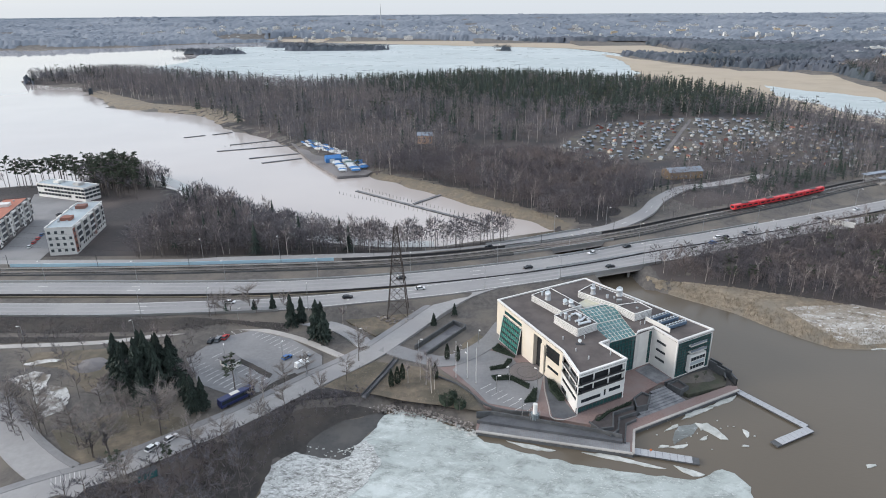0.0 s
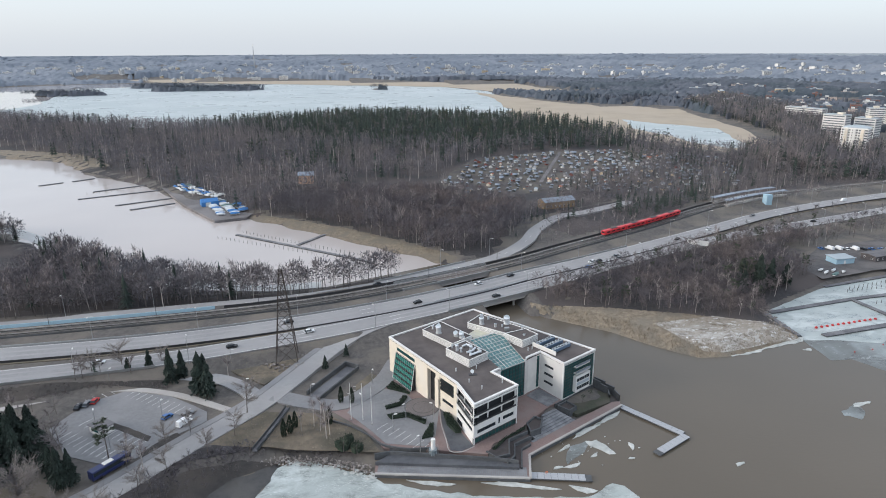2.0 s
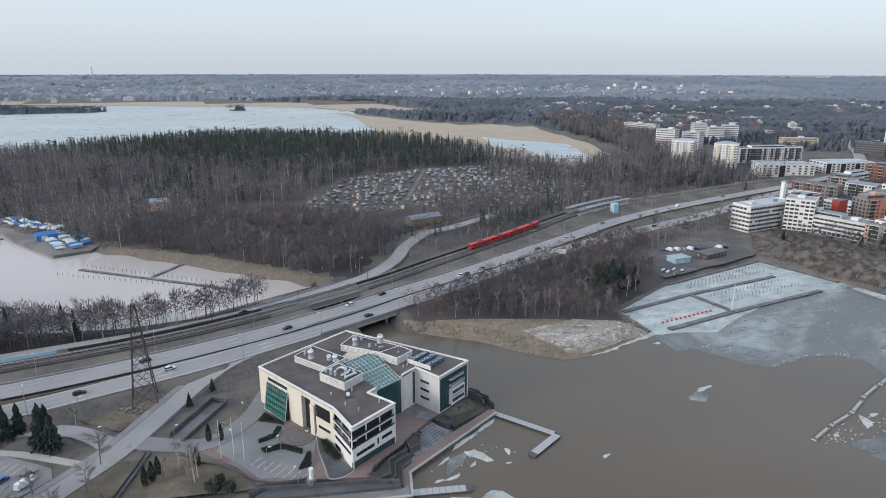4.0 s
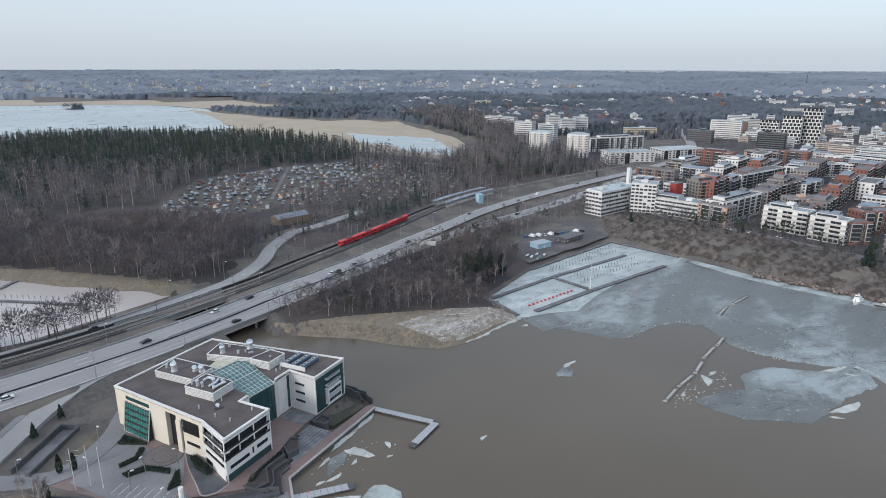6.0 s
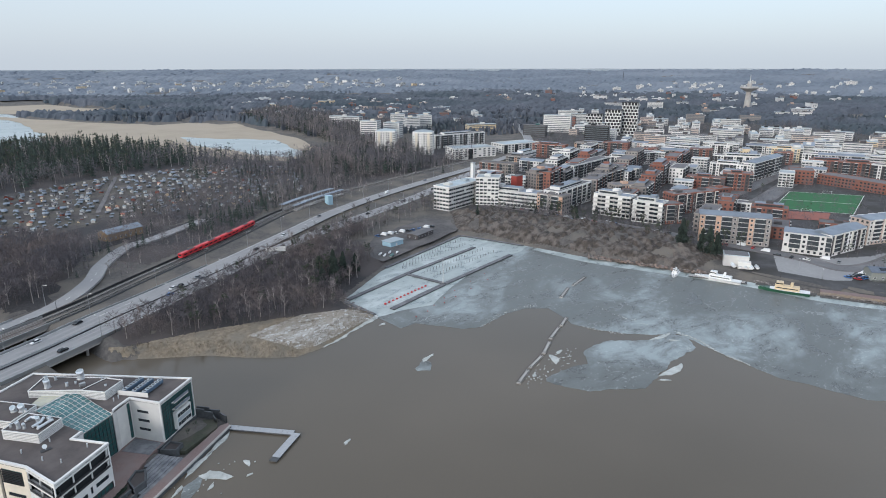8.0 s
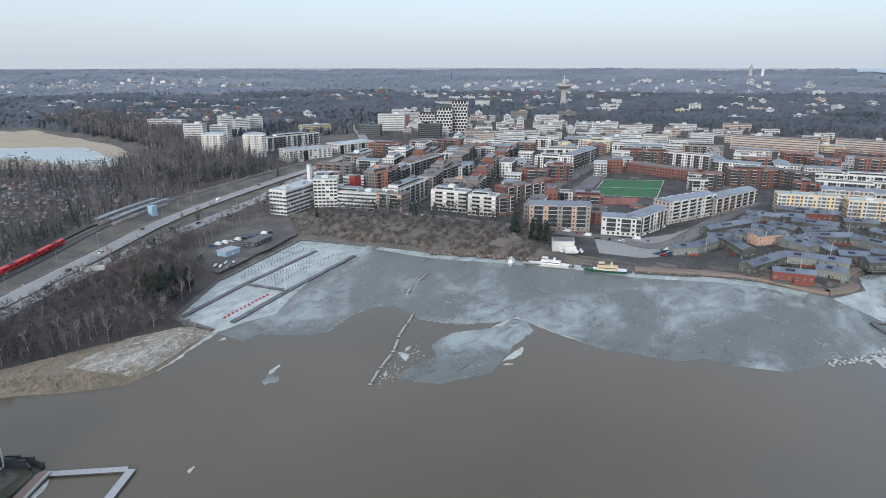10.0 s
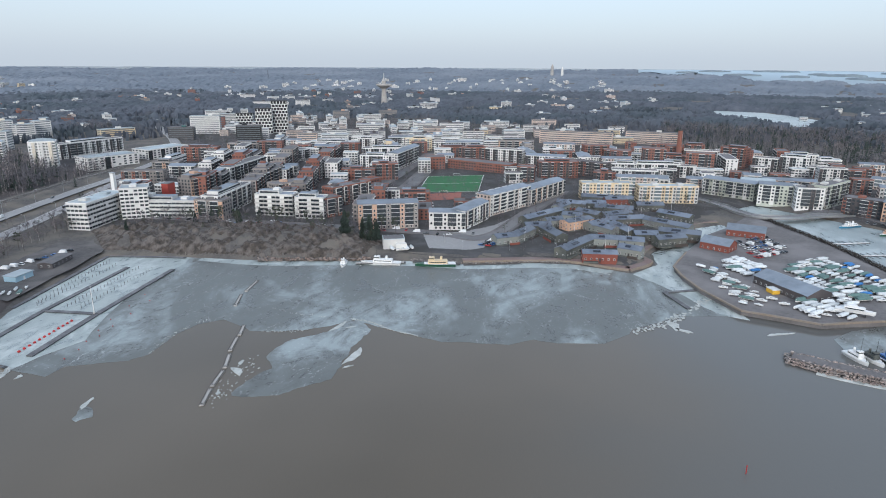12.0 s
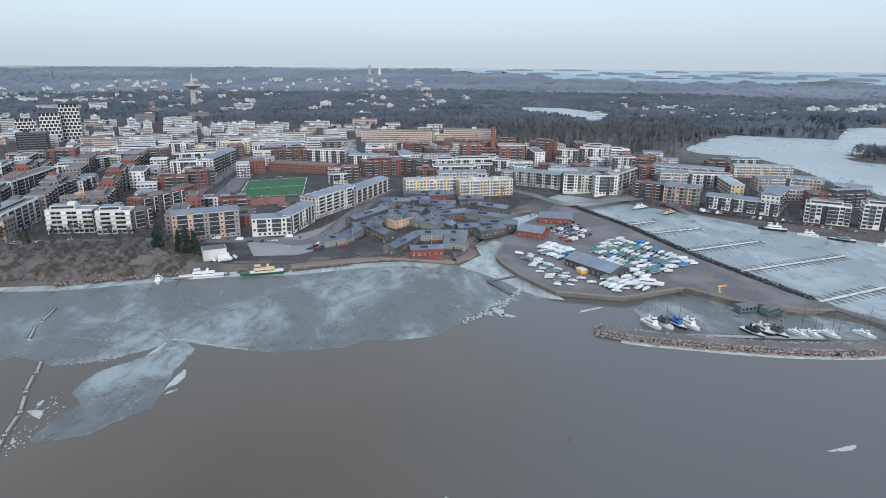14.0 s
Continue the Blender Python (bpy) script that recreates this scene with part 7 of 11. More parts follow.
town_fill([(445, 345), (470, 380), (560, 420), (760, 470), (860, 300), (900, 60), (760, -30), (640, 10), (470, 60), (445, 120)], 34, ["white_dark", "dark_peach", "brick", "brick_grey", "dark_peach_g", "brick", "white_dark_g"], 11, 18, -78, 21)
town_fill([(600, -30), (640, -120), (700, -140), (900, -60), (880, 40), (760, 10)], 38, ["white_dark", "white_band", "peach_g", "yellow_g", "white_dark_g", "brick"], 10, 16, -85, 22)
town_fill([(600, -190), (640, -150), (740, -230), (760, -420), (640, -450), (540, -400), (500, -340)], 38, ["peach_g", "brick", "white_dark_g", "dark_peach_g", "yellow_g"], 10, 14, -100, 23)
town_fill([(760, 200), (800, 420), (1000, 430), (1150, 250), (1050, 60), (860, 40), (780, 90)], 50, ["white_dark", "white_band", "peach_g", "white_band", "yellow", "slatted", "white_dark_g"], 10, 19, -75, 1)
town_fill([(560, 360), (600, 440), (760, 470), (780, 330), (740, 320)], 50, ["white_dark", "white_band", "dark_peach"], 12, 20, 10, 2)
town_fill([(860, 500), (980, 660), (1300, 760), (1450, 380), (1180, 330), (1050, 440)], 75, ["white_band", "white_stripe", "dark_peach", "mall", "brick"], 10, 24, -65, 3)
town_fill([(880, 20), (1050, 40), (1180, 220), (1300, 60), (1180, -160), (1010, -140)], 72, ["white_band", "peach", "yellow", "white_dark", "white_band"], 9, 15, -85, 4)
town_fill([(660, -160), (740, -190), (860, -60), (960, -120), (900, -260), (800, -330), (700, -320)], 50, ["brick", "white_dark", "brick", "peach_g"], 12, 18, -95, 5)
town_fill([(1450, 760), (1500, 300), (2300, 200), (2500, 1200), (1900, 1600)], 150, ["white_band", "white_stripe", "white_dark", "mall", "brick"], 9, 22, -60, 6)
town_fill([(1500, 200), (1650, -250), (2400, -300), (2500, 150)], 160, ["white_band", "white_band", "peach", "yellow"], 9, 18, -80, 7)
town_fill([(700, 1150), (900, 1000), (1300, 1100), (1700, 1700), (1100, 1800), (850, 1500)], 95, ["white_band", "brick_low", "yellow", "peach_g"], 7, 12, -30, 8)
town_fill([(-1300, 2900), (900, 2700), (2200, 2000), (2600, 2500), (800, 3400), (-1300, 3400)], 210, ["white_band", "white_stripe", "yellow", "white_band"], 10, 22, -10, 9)
town_fill([(2600, 1100), (3300, 900), (3400, -200), (2700, -100)], 240, ["white_band", "white_stripe", "white_band"], 12, 24, -80, 10)
town_fill([(1300, -700), (1700, -650), (1900, -900), (1500, -1000)], 90, ["white_band", "yellow", "peach_g"], 6, 12, -100, 11)
town_fill([(1500, -1100), (1700, -1050), (1700, -1350), (1500, -1350)], 70, ["white_band"], 14, 22, -100, 12)


town_fill([(445, 345), (470, 380), (560, 420), (760, 470), (900, 420), (950, 100), (760, -30), (640, 10), (470, 60), (445, 120)], 25, ["white_dark", "white_band", "white_dark_g", "slatted", "brick", "peach_g", "white_band"], 8, 15, -78, 31, (15, 30))
town_fill([(600, -40), (640, -120), (600, -190), (640, -150), (760, -400), (900, -260), (960, -120), (900, 0), (760, 10)], 30, ["white_dark", "white_band", "peach_g", "white_dark_g", "slatted", "brick"], 8, 13, -95, 32, (15, 30))
town_fill([(900, 420), (1000, 640), (1300, 600), (1250, 300), (1150, 50), (960, 60)], 42, ["white_band", "white_stripe", "white_dark", "mall", "peach_g"], 8, 15, -70, 33, (18, 46))


town_fill([(-1300, 2800), (900, 2600), (2200, 2000), (2700, 2600), (800, 3600), (-1300, 3500)], 150, ["white_band", "white_stripe", "slatted", "white_band"], 15, 24, -10, 41, (20, 46))
town_fill([(2300, 1500), (3300, 1200), (3600, -300), (2500, -200)], 170, ["white_band", "white_stripe", "slatted"], 15, 24, -80, 42, (18, 46))
town_fill([(1200, 900), (1500, 300), (2300, 200), (2400, 1300), (1600, 1500)], 185, ["white_band", "white_stripe", "white_dark", "slatted", "mall", "dark_peach"], 11, 17, -60, 43, (14, 40))
town_fill([(1300, 60), (1400, -200), (2300, -300), (2300, 150), (1500, 250)], 190, ["white_band", "slatted", "white_dark"], 10, 14, -80, 44, (14, 34))
town_fill([(1250, -560), (1700, -500), (2300, -900), (1900, -1300), (1400, -900)], 125, ["white_band", "slatted", "mall"], 8, 12, -100, 45, (10, 22))
town_fill([(800, 960), (900, 900), (1150, 700), (1300, 800), (1000, 1400), (800, 1300)], 75, ["white_band", "peach", "slatted", "brick"], 10, 15, -40, 46, (12, 28))
tagged(part("far_buildings", FAR_BM, M_WHITE, None, "", FAR_MATS), "pale far town blocks scattered through the woods", "buildings", "", "stuff")


# ---- water tower ----
def water_tower(x, y, z):
    top = tagged(new("water_tower"), "grey concrete water tower with a wide saucer tank", "water tower")
    top.location = (x, y, z)
    bm = bmesh.new()
    tube(bm, (0, 0, -4), (0, 0, 45), 9, 6, 16)
    part("shaft", bm, M_CONC, top)
    bm = bmesh.new()
    tube(bm, (0, 0, 40), (0, 0, 50), 7, 24, 24)
    tube(bm, (0, 0, 50), (0, 0, 54), 24, 22, 24)
    part("tank", bm, M_CONC, top)
    bbox("cabin", -5, -5, 54, 5, 5, 62, M_CONC, top, 0.3)
    bm = bmesh.new()
    tube(bm, (0, 0, 62), (0, 0, 84), 2.5, 0.8, 8)
    part("mast", bm, M_METAL, top)


water_tower(1848, 530, 8)


# ---- the office by the water ----
Z0, ZR = 3.0, 17.0
OUT = [(20.5, 216.5), (38.3, 177.8), (40.7, 163.8), (57.5, 172.8), (51.7, 182.8), (55.0, 184.7), (49.3, 206.1), (61.6, 211.2), (65.4, 189.5), (67.0, 190.8), (72.4, 193.7), (77.3, 183.4), (92.3, 191.6), (57.9, 236.2)]
office = tagged(new("office_building"), "white and green-glass office with a brown flat roof by the water", "office building")


def inset(pts, d):
    """The outline moved inwards by d."""
    n, out = len(pts), []
    for i in range(n):
        p, c, q = (Vector(pts[(i + k) % n]) for k in (-1, 0, 1))
        a, b = (c - p).normalized(), (q - c).normalized()
        na, nb = Vector((-a.y, a.x)), Vector((-b.y, b.x))
        m = na + nb
        m = m / max(m.dot(na), 0.2)
        out.append(tuple(c + m * d))
    return out


SGN = 1 if sum(OUT[i][0] * OUT[(i + 1) % len(OUT)][1] - OUT[(i + 1) % len(OUT)][0] * OUT[i][1] for i in range(len(OUT))) > 0 else -1
ROOFS = [[OUT[1], OUT[2], OUT[3], OUT[4]], [OUT[0], OUT[1], OUT[4], OUT[5], OUT[6]], [OUT[0], OUT[6], OUT[7], OUT[13]], [OUT[7], OUT[8], OUT[10], OUT[13]], [OUT[10], OUT[11], OUT[12], OUT[13]]]
# added black filler block: its colour stands for the unlit interior
for quad in ROOFS:
    cx, cy = sum(p[0] for p in quad) / len(quad), sum(p[1] for p in quad) / len(quad)
    bm = bmesh.new()
    prism(bm, [(cx + (p[0] - cx) * 0.86, cy + (p[1] - cy) * 0.86) for p in quad], Z0 - 1, ZR - 0.9)
    part("core", bm, M_BLACK, office)


def facade(a, b, z0, z1, holes, material, name="wall", thick=0.45, glass=None, mull=1.5, parent=None, hmull=0.0):
    """A wall from a to b with openings (u0, u1, z0, z1) through it, each glazed and mullioned."""
    parent = parent or office
    a, b = Vector((*a, 0)), Vector((*b, 0))
    L = (b - a).length
    base = Matrix.Translation(a) @ pose(0, 0, 0, 0, 0, math.degrees(math.atan2((b - a).y, (b - a).x)))
    us = sorted({0.0, L, *[min(max(v, 0), L) for h in holes for v in h[:2]]})
    zs = sorted({z0, z1, *[v for h in holes for v in h[2:4]]})
    bm = bmesh.new()
    for i in range(len(us) - 1):
        run = None
        for k in range(len(zs) - 1):
            cu, cz = (us[i] + us[i + 1]) / 2, (zs[k] + zs[k + 1]) / 2
            if any(h[0] < cu < h[1] and h[2] < cz < h[3] for h in holes):
                continue
            box(bm, us[i], 0, zs[k], us[i + 1], thick, zs[k + 1], base)
    bmesh.ops.remove_doubles(bm, verts=bm.verts[:], dist=0.001)
    part(name, bm, material, parent)
    for h in holes:
        g = h[4] if len(h) > 4 else (glass or M_GLASS)
        if g is None:
            continue
        w = part("window", (lambda q: (box(q, h[0], 0.2, h[2], h[1], 0.26, h[3], base), q)[1])(bmesh.new()), g, parent)
        fr = bmesh.new()
        n = max(1, round((h[1] - h[0]) / mull))
        for j in range(n + 1):
            u = h[0] + (h[1] - h[0]) * j / n
            box(fr, u - 0.05, 0.1, h[2], u + 0.05, 0.19, h[3], base)
        rows = [h[2], h[3]] if not hmull else list(np.arange(h[2], h[3] + 0.01, (h[3] - h[2]) / max(1, round((h[3] - h[2]) / hmull))))
        for zz in rows:
            box(fr, h[0], 0.11, zz - 0.06, h[1], 0.18, zz + 0.06, base)
        part("frame", fr, M_DKMETAL, w)
    return base


O = OUT
# sun-side wall in cream: the low sun's warmth is in its colour
fw = facade(O[0], O[1], Z0, ZR, [(5.5, 17.6, 13.9, 15.3, M_GREEN), (25.6, 30.6, 3.0, 15.5, None), (33.6, 41.0, 10.9, 15.2, M_GREEN), (34.6, 40.8, 6.8, 8.0), (32.9, 33.4, 4, 15.2)], M_CREAM, "stone_wall", hmull=1.6)
# deep entrance slot
for u in (25.45, 30.6):
    bbox("reveal", u, 0.45, 3.0, u + 0.15, 3.6, 15.6, M_CREAM, office, 0, fw)
bbox("entrance_door", 26.4, 3.3, 3.05, 29.8, 3.4, 5.6, M_GLASS, office, 0, fw)
# the leaning glass bay on the entrance side
BU0, BU1, BT = 5.2, 17.9, 13.3


def bay_pt(u, t, o=0.0):
    """A point on the leaning glass, u along the wall and t up the slope."""
    return fw @ Vector((u, -1.9 + 1.75 * t - o, 3.2 + (BT - 3.2) * t))


bay = bmesh.new()
prof = [(-1.9, 3.2), (-0.15, BT), (0.3, BT), (0.3, 3.2)]
v0 = [bay.verts.new(fw @ Vector((BU0, y, z))) for y, z in prof]
v1 = [bay.verts.new(fw @ Vector((BU1, y, z))) for y, z in prof]
for i in range(4):
    bay.faces.new((v0[i], v0[(i + 1) % 4], v1[(i + 1) % 4], v1[i]))
bay.faces.new(v0[::-1])
bay.faces.new(v1)
bmesh.ops.recalc_face_normals(bay, faces=bay.faces[:])
glass_bay = part("glass_bay", bay, M_BLACK, office, "leaning green glass bay with dark floor bands")
for j in range(5):
    for k in range(10):
        u0, u1 = (BU0 + (BU1 - BU0) * (k + e) / 10 for e in (0.04, 0.96))
        t0, t1 = (j + 0.06) / 5, (j + 0.72) / 5
        bm = bmesh.new()
        vs = [bm.verts.new(bay_pt(u, t, 0.06)) for u, t in ((u0, t0), (u1, t0), (u1, t1), (u0, t1))]
        bk = [bm.verts.new(bay_pt(u, t, 0.01)) for u, t in ((u0, t0), (u1, t0), (u1, t1), (u0, t1))]
        bm.faces.new(vs)
        for q in range(4):
            bm.faces.new((vs[q], bk[q], bk[(q + 1) % 4], vs[(q + 1) % 4]))
        part("pane", bm, M_BAYGLASS, glass_bay)
for j in range(11):
    bm = bmesh.new()
    u = BU0 + (BU1 - BU0) * j / 10
    tube(bm, bay_pt(u, 0, 0.1), bay_pt(u, 1, 0.1), 0.06 if 0 < j < 10 else 0.14, 0.06 if 0 < j < 10 else 0.14, 4)
    part("mullion", bm, M_METAL if 0 < j < 10 else M_OFFWHITE, glass_bay)
for j in range(6):
    bm = bmesh.new()
    tube(bm, bay_pt(BU0, j / 5, 0.1), bay_pt(BU1, j / 5, 0.1), 0.09, 0.09, 4)
    part("transom", bm, M_OFFWHITE if j in (0, 5) else M_DKMETAL, glass_bay)
for k in range(8):
    bbox("louvre", 33.6, -0.3, 11.05 + k * 0.53, 41.0, 0.05, 11.17 + k * 0.53, M_DKMETAL, office, 0, fw)
bbox("pier", 30.75, -0.5, 3.0, 32.85, -0.004, 14.2, M_CREAM, office, 0.03, fw)
facade(O[1], O[2], Z0, 9.4, [(1.0, 13.0, 7.0, 8.3), (0.6, 5.0, 3.3, 5.2)], M_WHITE)
facade(O[2], O[3], 5.3, 9.4, [(1.6, 9.4, 6.4, 7.7), (10.6, 11.4, 6.4, 8.6), (12.6, 17.4, 7.0, 8.3)], M_WHITE)
facade(O[2], O[3], Z0, 5.3, [(0.6, 18.4, 3.3, 5.0, M_GREEN)], M_DKBRICK, "base_wall")
# open upper floors with balcony slabs
for (a, b) in ((O[1], O[2]), (O[2], O[3])):
    m = Matrix.Translation((*a, 0)) @ pose(0, 0, 0, 0, 0, math.degrees(math.atan2(b[1] - a[1], b[0] - a[0])))
    L = math.dist(a, b)
    for zz in (9.4, 12.5):
        bbox("balcony_slab", -0.05, -0.06, zz, L + 0.05, 1.6, zz + 0.45, M_OFFWHITE, office, 0, m)
        rail = bmesh.new()
        box(rail, 0, 0.02, zz + 0.3, L, 0.1, zz + 1.15, m)
        part("balustrade", rail, M_DKMETAL, office)
    for k in range(int(L / 6) + 1):
        bbox("column", min(k * 6, L - .3), 0.15, 9.7, min(k * 6, L - .3) + 0.3, 0.45, 16.0, M_WHITE, office, 0, m)
    bbox("roof_fascia", 0, 0, 15.9, L, 0.5, ZR, M_WHITE, office, 0, m)
    g = bmesh.new()
    box(g, 0.2, 1.15, 9.7, L - 0.2, 1.25, 15.9, m)
    part("window", g, M_GLASS, office)
facade(O[3], O[4], Z0, ZR, [(2, 10, 6.2, 7.6), (2, 10, 9.8, 11.2), (2, 10, 13, 14.4)], M_WHITE)
facade(O[4], O[5], Z0, ZR, [], M_WHITE)
fa = facade(O[5], O[8], Z0, 16.35, [(0.2, 11.2, 3.2, 16.1, M_GREEN)], M_METAL, "atrium_front", glass=M_GREEN, mull=1.4, hmull=1.5)
facade(O[8], O[9], Z0, ZR, [], M_OFFWHITE)
facade(O[9], O[10], Z0, ZR, [(4.4, 5.8, 3.5, 16.0, M_GREEN)], M_OFFWHITE, hmull=2.0)
facade(O[10], O[11], Z0, ZR, [(2.2, 6.6, 6.2, 7.2), (2.2, 6.6, 9.4, 10.4), (2.2, 6.6, 12.6, 13.6)], M_OFFWHITE)
fe = facade(O[11], O[12], Z0, ZR, [(0.3, 16.7, 3.3, 16.2, M_GREEN)], M_WHITE, "curtain_wall", glass=M_GREEN, mull=1.2, hmull=1.05)
bay2 = part("oriel", (lambda q: (box(q, 5.6, -1.2, 4.5, 13.4, 0.1, 10.6, fe), q)[1])(bmesh.new()), M_WHITE, office)
bbox("spandrel", 6.1, -1.27, 6.95, 12.9, -1.19, 8.15, M_ROOFPALE, bay2, 0, fe)
for zz in (5.35, 8.5):
    wn = bbox("window", 6.1, -1.26, zz, 12.9, -1.18, zz + 1.25, M_GLASS, bay2, 0, fe)
    for k in range(6):
        bbox("frame", 6.06 + k * 1.36, -1.3, zz, 6.14 + k * 1.36, -1.24, zz + 1.25, M_OFFWHITE, wn, 0, fe)
for zz, deep in ((11.5, -1.2), (13.9, -0.9)):
    bbox("balcony_slab", 5.6, deep, zz, 13.4, 0.1, zz + 0.4, M_OFFWHITE, office, 0, fe)
    bbox("balustrade", 5.6, deep, zz + 0.42, 13.4, deep + 0.06, zz + 1.15, M_ROOFBLUE, office, 0, fe)
facade(O[12], O[13], Z0, ZR, [(4 + 9 * i, 11 + 9 * i, z, z + 1.4) for i in range(5) for z in (6, 9.5, 13)], M_OFFWHITE)
facade(O[13], O[0], Z0, ZR, [(4 + 8 * i, 10 + 8 * i, z, z + 1.4) for i in range(4) for z in (6, 9.5, 13)], M_CREAM)
for quad in ROOFS:
    bm = bmesh.new()
    prism(bm, quad, ZR - 0.5, ZR + 0.02)
    part("roof", bm, M_OFFICEROOF, office, "brown bitumen flat roof")
ring = inset(OUT, 0.55 * SGN)
outer = inset(OUT, -0.12 * SGN)
for i in range(len(OUT)):
    if i in (5, 6, 7):
        continue
    j = (i + 1) % len(OUT)
    bm = bmesh.new()
    prism(bm, [outer[i], outer[j], ring[j], ring[i]], ZR - 0.15, ZR + 0.45)
    part("parapet", bm, M_WHITE, office)
# glazed atrium roof in two slopes
AT = [(49.3, 206.1, 18.0), (61.6, 211.2, 18.0), (65.4, 189.5, 16.4), (55.0, 184.7, 16.4)]


def at_pt(u, v):
    a, b, c, d = (Vector(p) for p in AT)
    p = a.lerp(b, u).lerp(d.lerp(c, u), v)
    p.z += 1.0 * math.sin(math.pi * min(1, v / 0.55)) * 0.5 if v < 0.55 else 0
    return p


bm = bmesh.new()
gv = [[bm.verts.new(at_pt(i / 8, j / 10)) for i in range(9)] for j in range(11)]
for j in range(10):
    for i in range(8):
        bm.faces.new((gv[j][i], gv[j][i + 1], gv[j + 1][i + 1], gv[j + 1][i]))
gl_roof = part("glass_roof", bm, M_GREENROOF, office, "green glazed atrium roof with white bars")
for i in range(9):
    bm = bmesh.new()
    for j in range(10):
        tube(bm, at_pt(i / 8, j / 10) + Vector((0, 0, 0.06)), at_pt(i / 8, (j + 1) / 10) + Vector((0, 0, 0.06)), 0.07, 0.07, 4)
    part("glazing_bar", bm, M_OFFWHITE, gl_roof)
for j in range(11):
    bm = bmesh.new()
    tube(bm, at_pt(0, j / 10) + Vector((0, 0, 0.06)), at_pt(1, j / 10) + Vector((0, 0, 0.06)), 0.2 if j == 5 else 0.07, 0.2 if j == 5 else 0.07, 4)
    part("glazing_bar", bm, M_OFFWHITE, gl_roof)
for a, b in ((AT[0], AT[3]), (AT[1], AT[2]), (AT[0], AT[1])):
    bm = bmesh.new()
    n = Vector((b[1] - a[1], a[0] - b[0], 0)).normalized() * 0.2
    prism(bm, [(a[0] + n.x, a[1] + n.y), (b[0] + n.x, b[1] + n.y), (b[0] - n.x, b[1] - n.y), (a[0] - n.x, a[1] - n.y)], 15.8, min(a[2], b[2]) + 0.25)
    part("kerb", bm, M_WHITE, office)


def penthouse(pts, h):
    """A roof plant room behind a screen of white horizontal slats, with a thin coping."""
    sg = 1 if sum(pts[i][0] * pts[(i + 1) % 4][1] - pts[(i + 1) % 4][0] * pts[i][1] for i in range(4)) > 0 else -1
    bm = bmesh.new()
    prism(bm, inset(pts, 0.22 * sg), ZR - 0.05, ZR + h - 0.35)
    ph = part("plant_room", bm, M_OFFICEROOF, office)
    n = int(round(h / 0.52))
    for i in range(4):
        a, b = Vector((*pts[i], 0)), Vector((*pts[(i + 1) % 4], 0))
        m = Matrix.Translation(a) @ pose(0, 0, 0, 0, 0, math.degrees(math.atan2((b - a).y, (b - a).x)))
        back = bbox("screen_back", 0.1, 0.1 if sg > 0 else -0.2, ZR, (b - a).length - 0.1, 0.2 if sg > 0 else -0.1, ZR + h - 0.1, M_ROOFDARK, ph, 0, m)
        for k in range(n):
            z = ZR + h * k / n
            bbox("slat", 0, -0.08, z + 0.05, (b - a).length, 0.08, z + 0.05 + h / n * 0.62, M_WHITE, ph, 0, m)
        bbox("coping", -0.08, -0.16, ZR + h - 0.12, (b - a).length + 0.08, 0.16, ZR + h, M_WHITE, ph, 0, m)
    return ph


penthouse([(33.3, 215.8), (42.0, 201.9), (50.2, 207.0), (41.3, 222.0)], 2.5)
penthouse([(38.7, 197.8), (44.8, 187.5), (52.4, 192.1), (46.8, 202.4)], 3.0)
penthouse([(51.4, 218.8), (65.8, 203.8), (72.5, 208.2), (58.4, 225.7)], 2.5)
penthouse([(62.6, 205.6), (67.1, 198.5), (74.3, 202.5), (71.3, 208.0)], 3.0)
M_CHILL = plain("blue_grey_unit_casing", (0.13, 0.19, 0.27), 0.45, 0.3)
M_FANRIM = plain("pale_fan_rim", (0.55, 0.60, 0.64), 0.4, 0.3)
for x, y in ((72.4, 198.0), (74.2, 194.9), (76.0, 191.8)):
    m = Matrix.Translation((x, y, ZR)) @ pose(0, 0, 0, 0, 0, 28.5)
    ch = bbox("chiller", 0, -0.8, 0.4, 9.2, 0.8, 1.5, M_CHILL, office, 0.06, m, "blue-grey roof chiller with a row of fans")
    for i in range(4):
        bbox("foot", 0.4 + i * 2.7, -0.7, 0.02, 0.7 + i * 2.7, 0.7, 0.4, M_DKMETAL, ch, 0, m)
    for i in range(6):
        c = m @ Vector((0.85 + i * 1.5, 0, 1.5))
        bm = bmesh.new()
        for k in range(14):
            a0, a1 = k * math.tau / 14, (k + 1) * math.tau / 14
            tube(bm, c + Vector((0.66 * math.cos(a0), 0.66 * math.sin(a0), 0.16)), c + Vector((0.66 * math.cos(a1), 0.66 * math.sin(a1), 0.16)), 0.11, 0.11, 4)
        rim = part("fan", bm, M_FANRIM, ch)
        for k in range(5):
            a0 = k * math.tau / 5
            bm = bmesh.new()
            tube(bm, c + Vector((0, 0, 0.12)), c + Vector((0.6 * math.cos(a0), 0.6 * math.sin(a0), 0.1)), 0.07, 0.14, 4)
            part("blade", bm, M_DKMETAL, rim)
m = Matrix.Translation((71.2, 199.4, ZR)) @ pose(0, 0, 0, 0, 0, math.degrees(math.atan2(-9.2, 5.5)))
bbox("screen", 0, -0.1, 0, 10.9, 0.1, 1.6, M_OFFWHITE, office, 0, m)
M_DUCT = plain("bright_duct_sheet", (0.66, 0.69, 0.72), 0.35, 0.4)


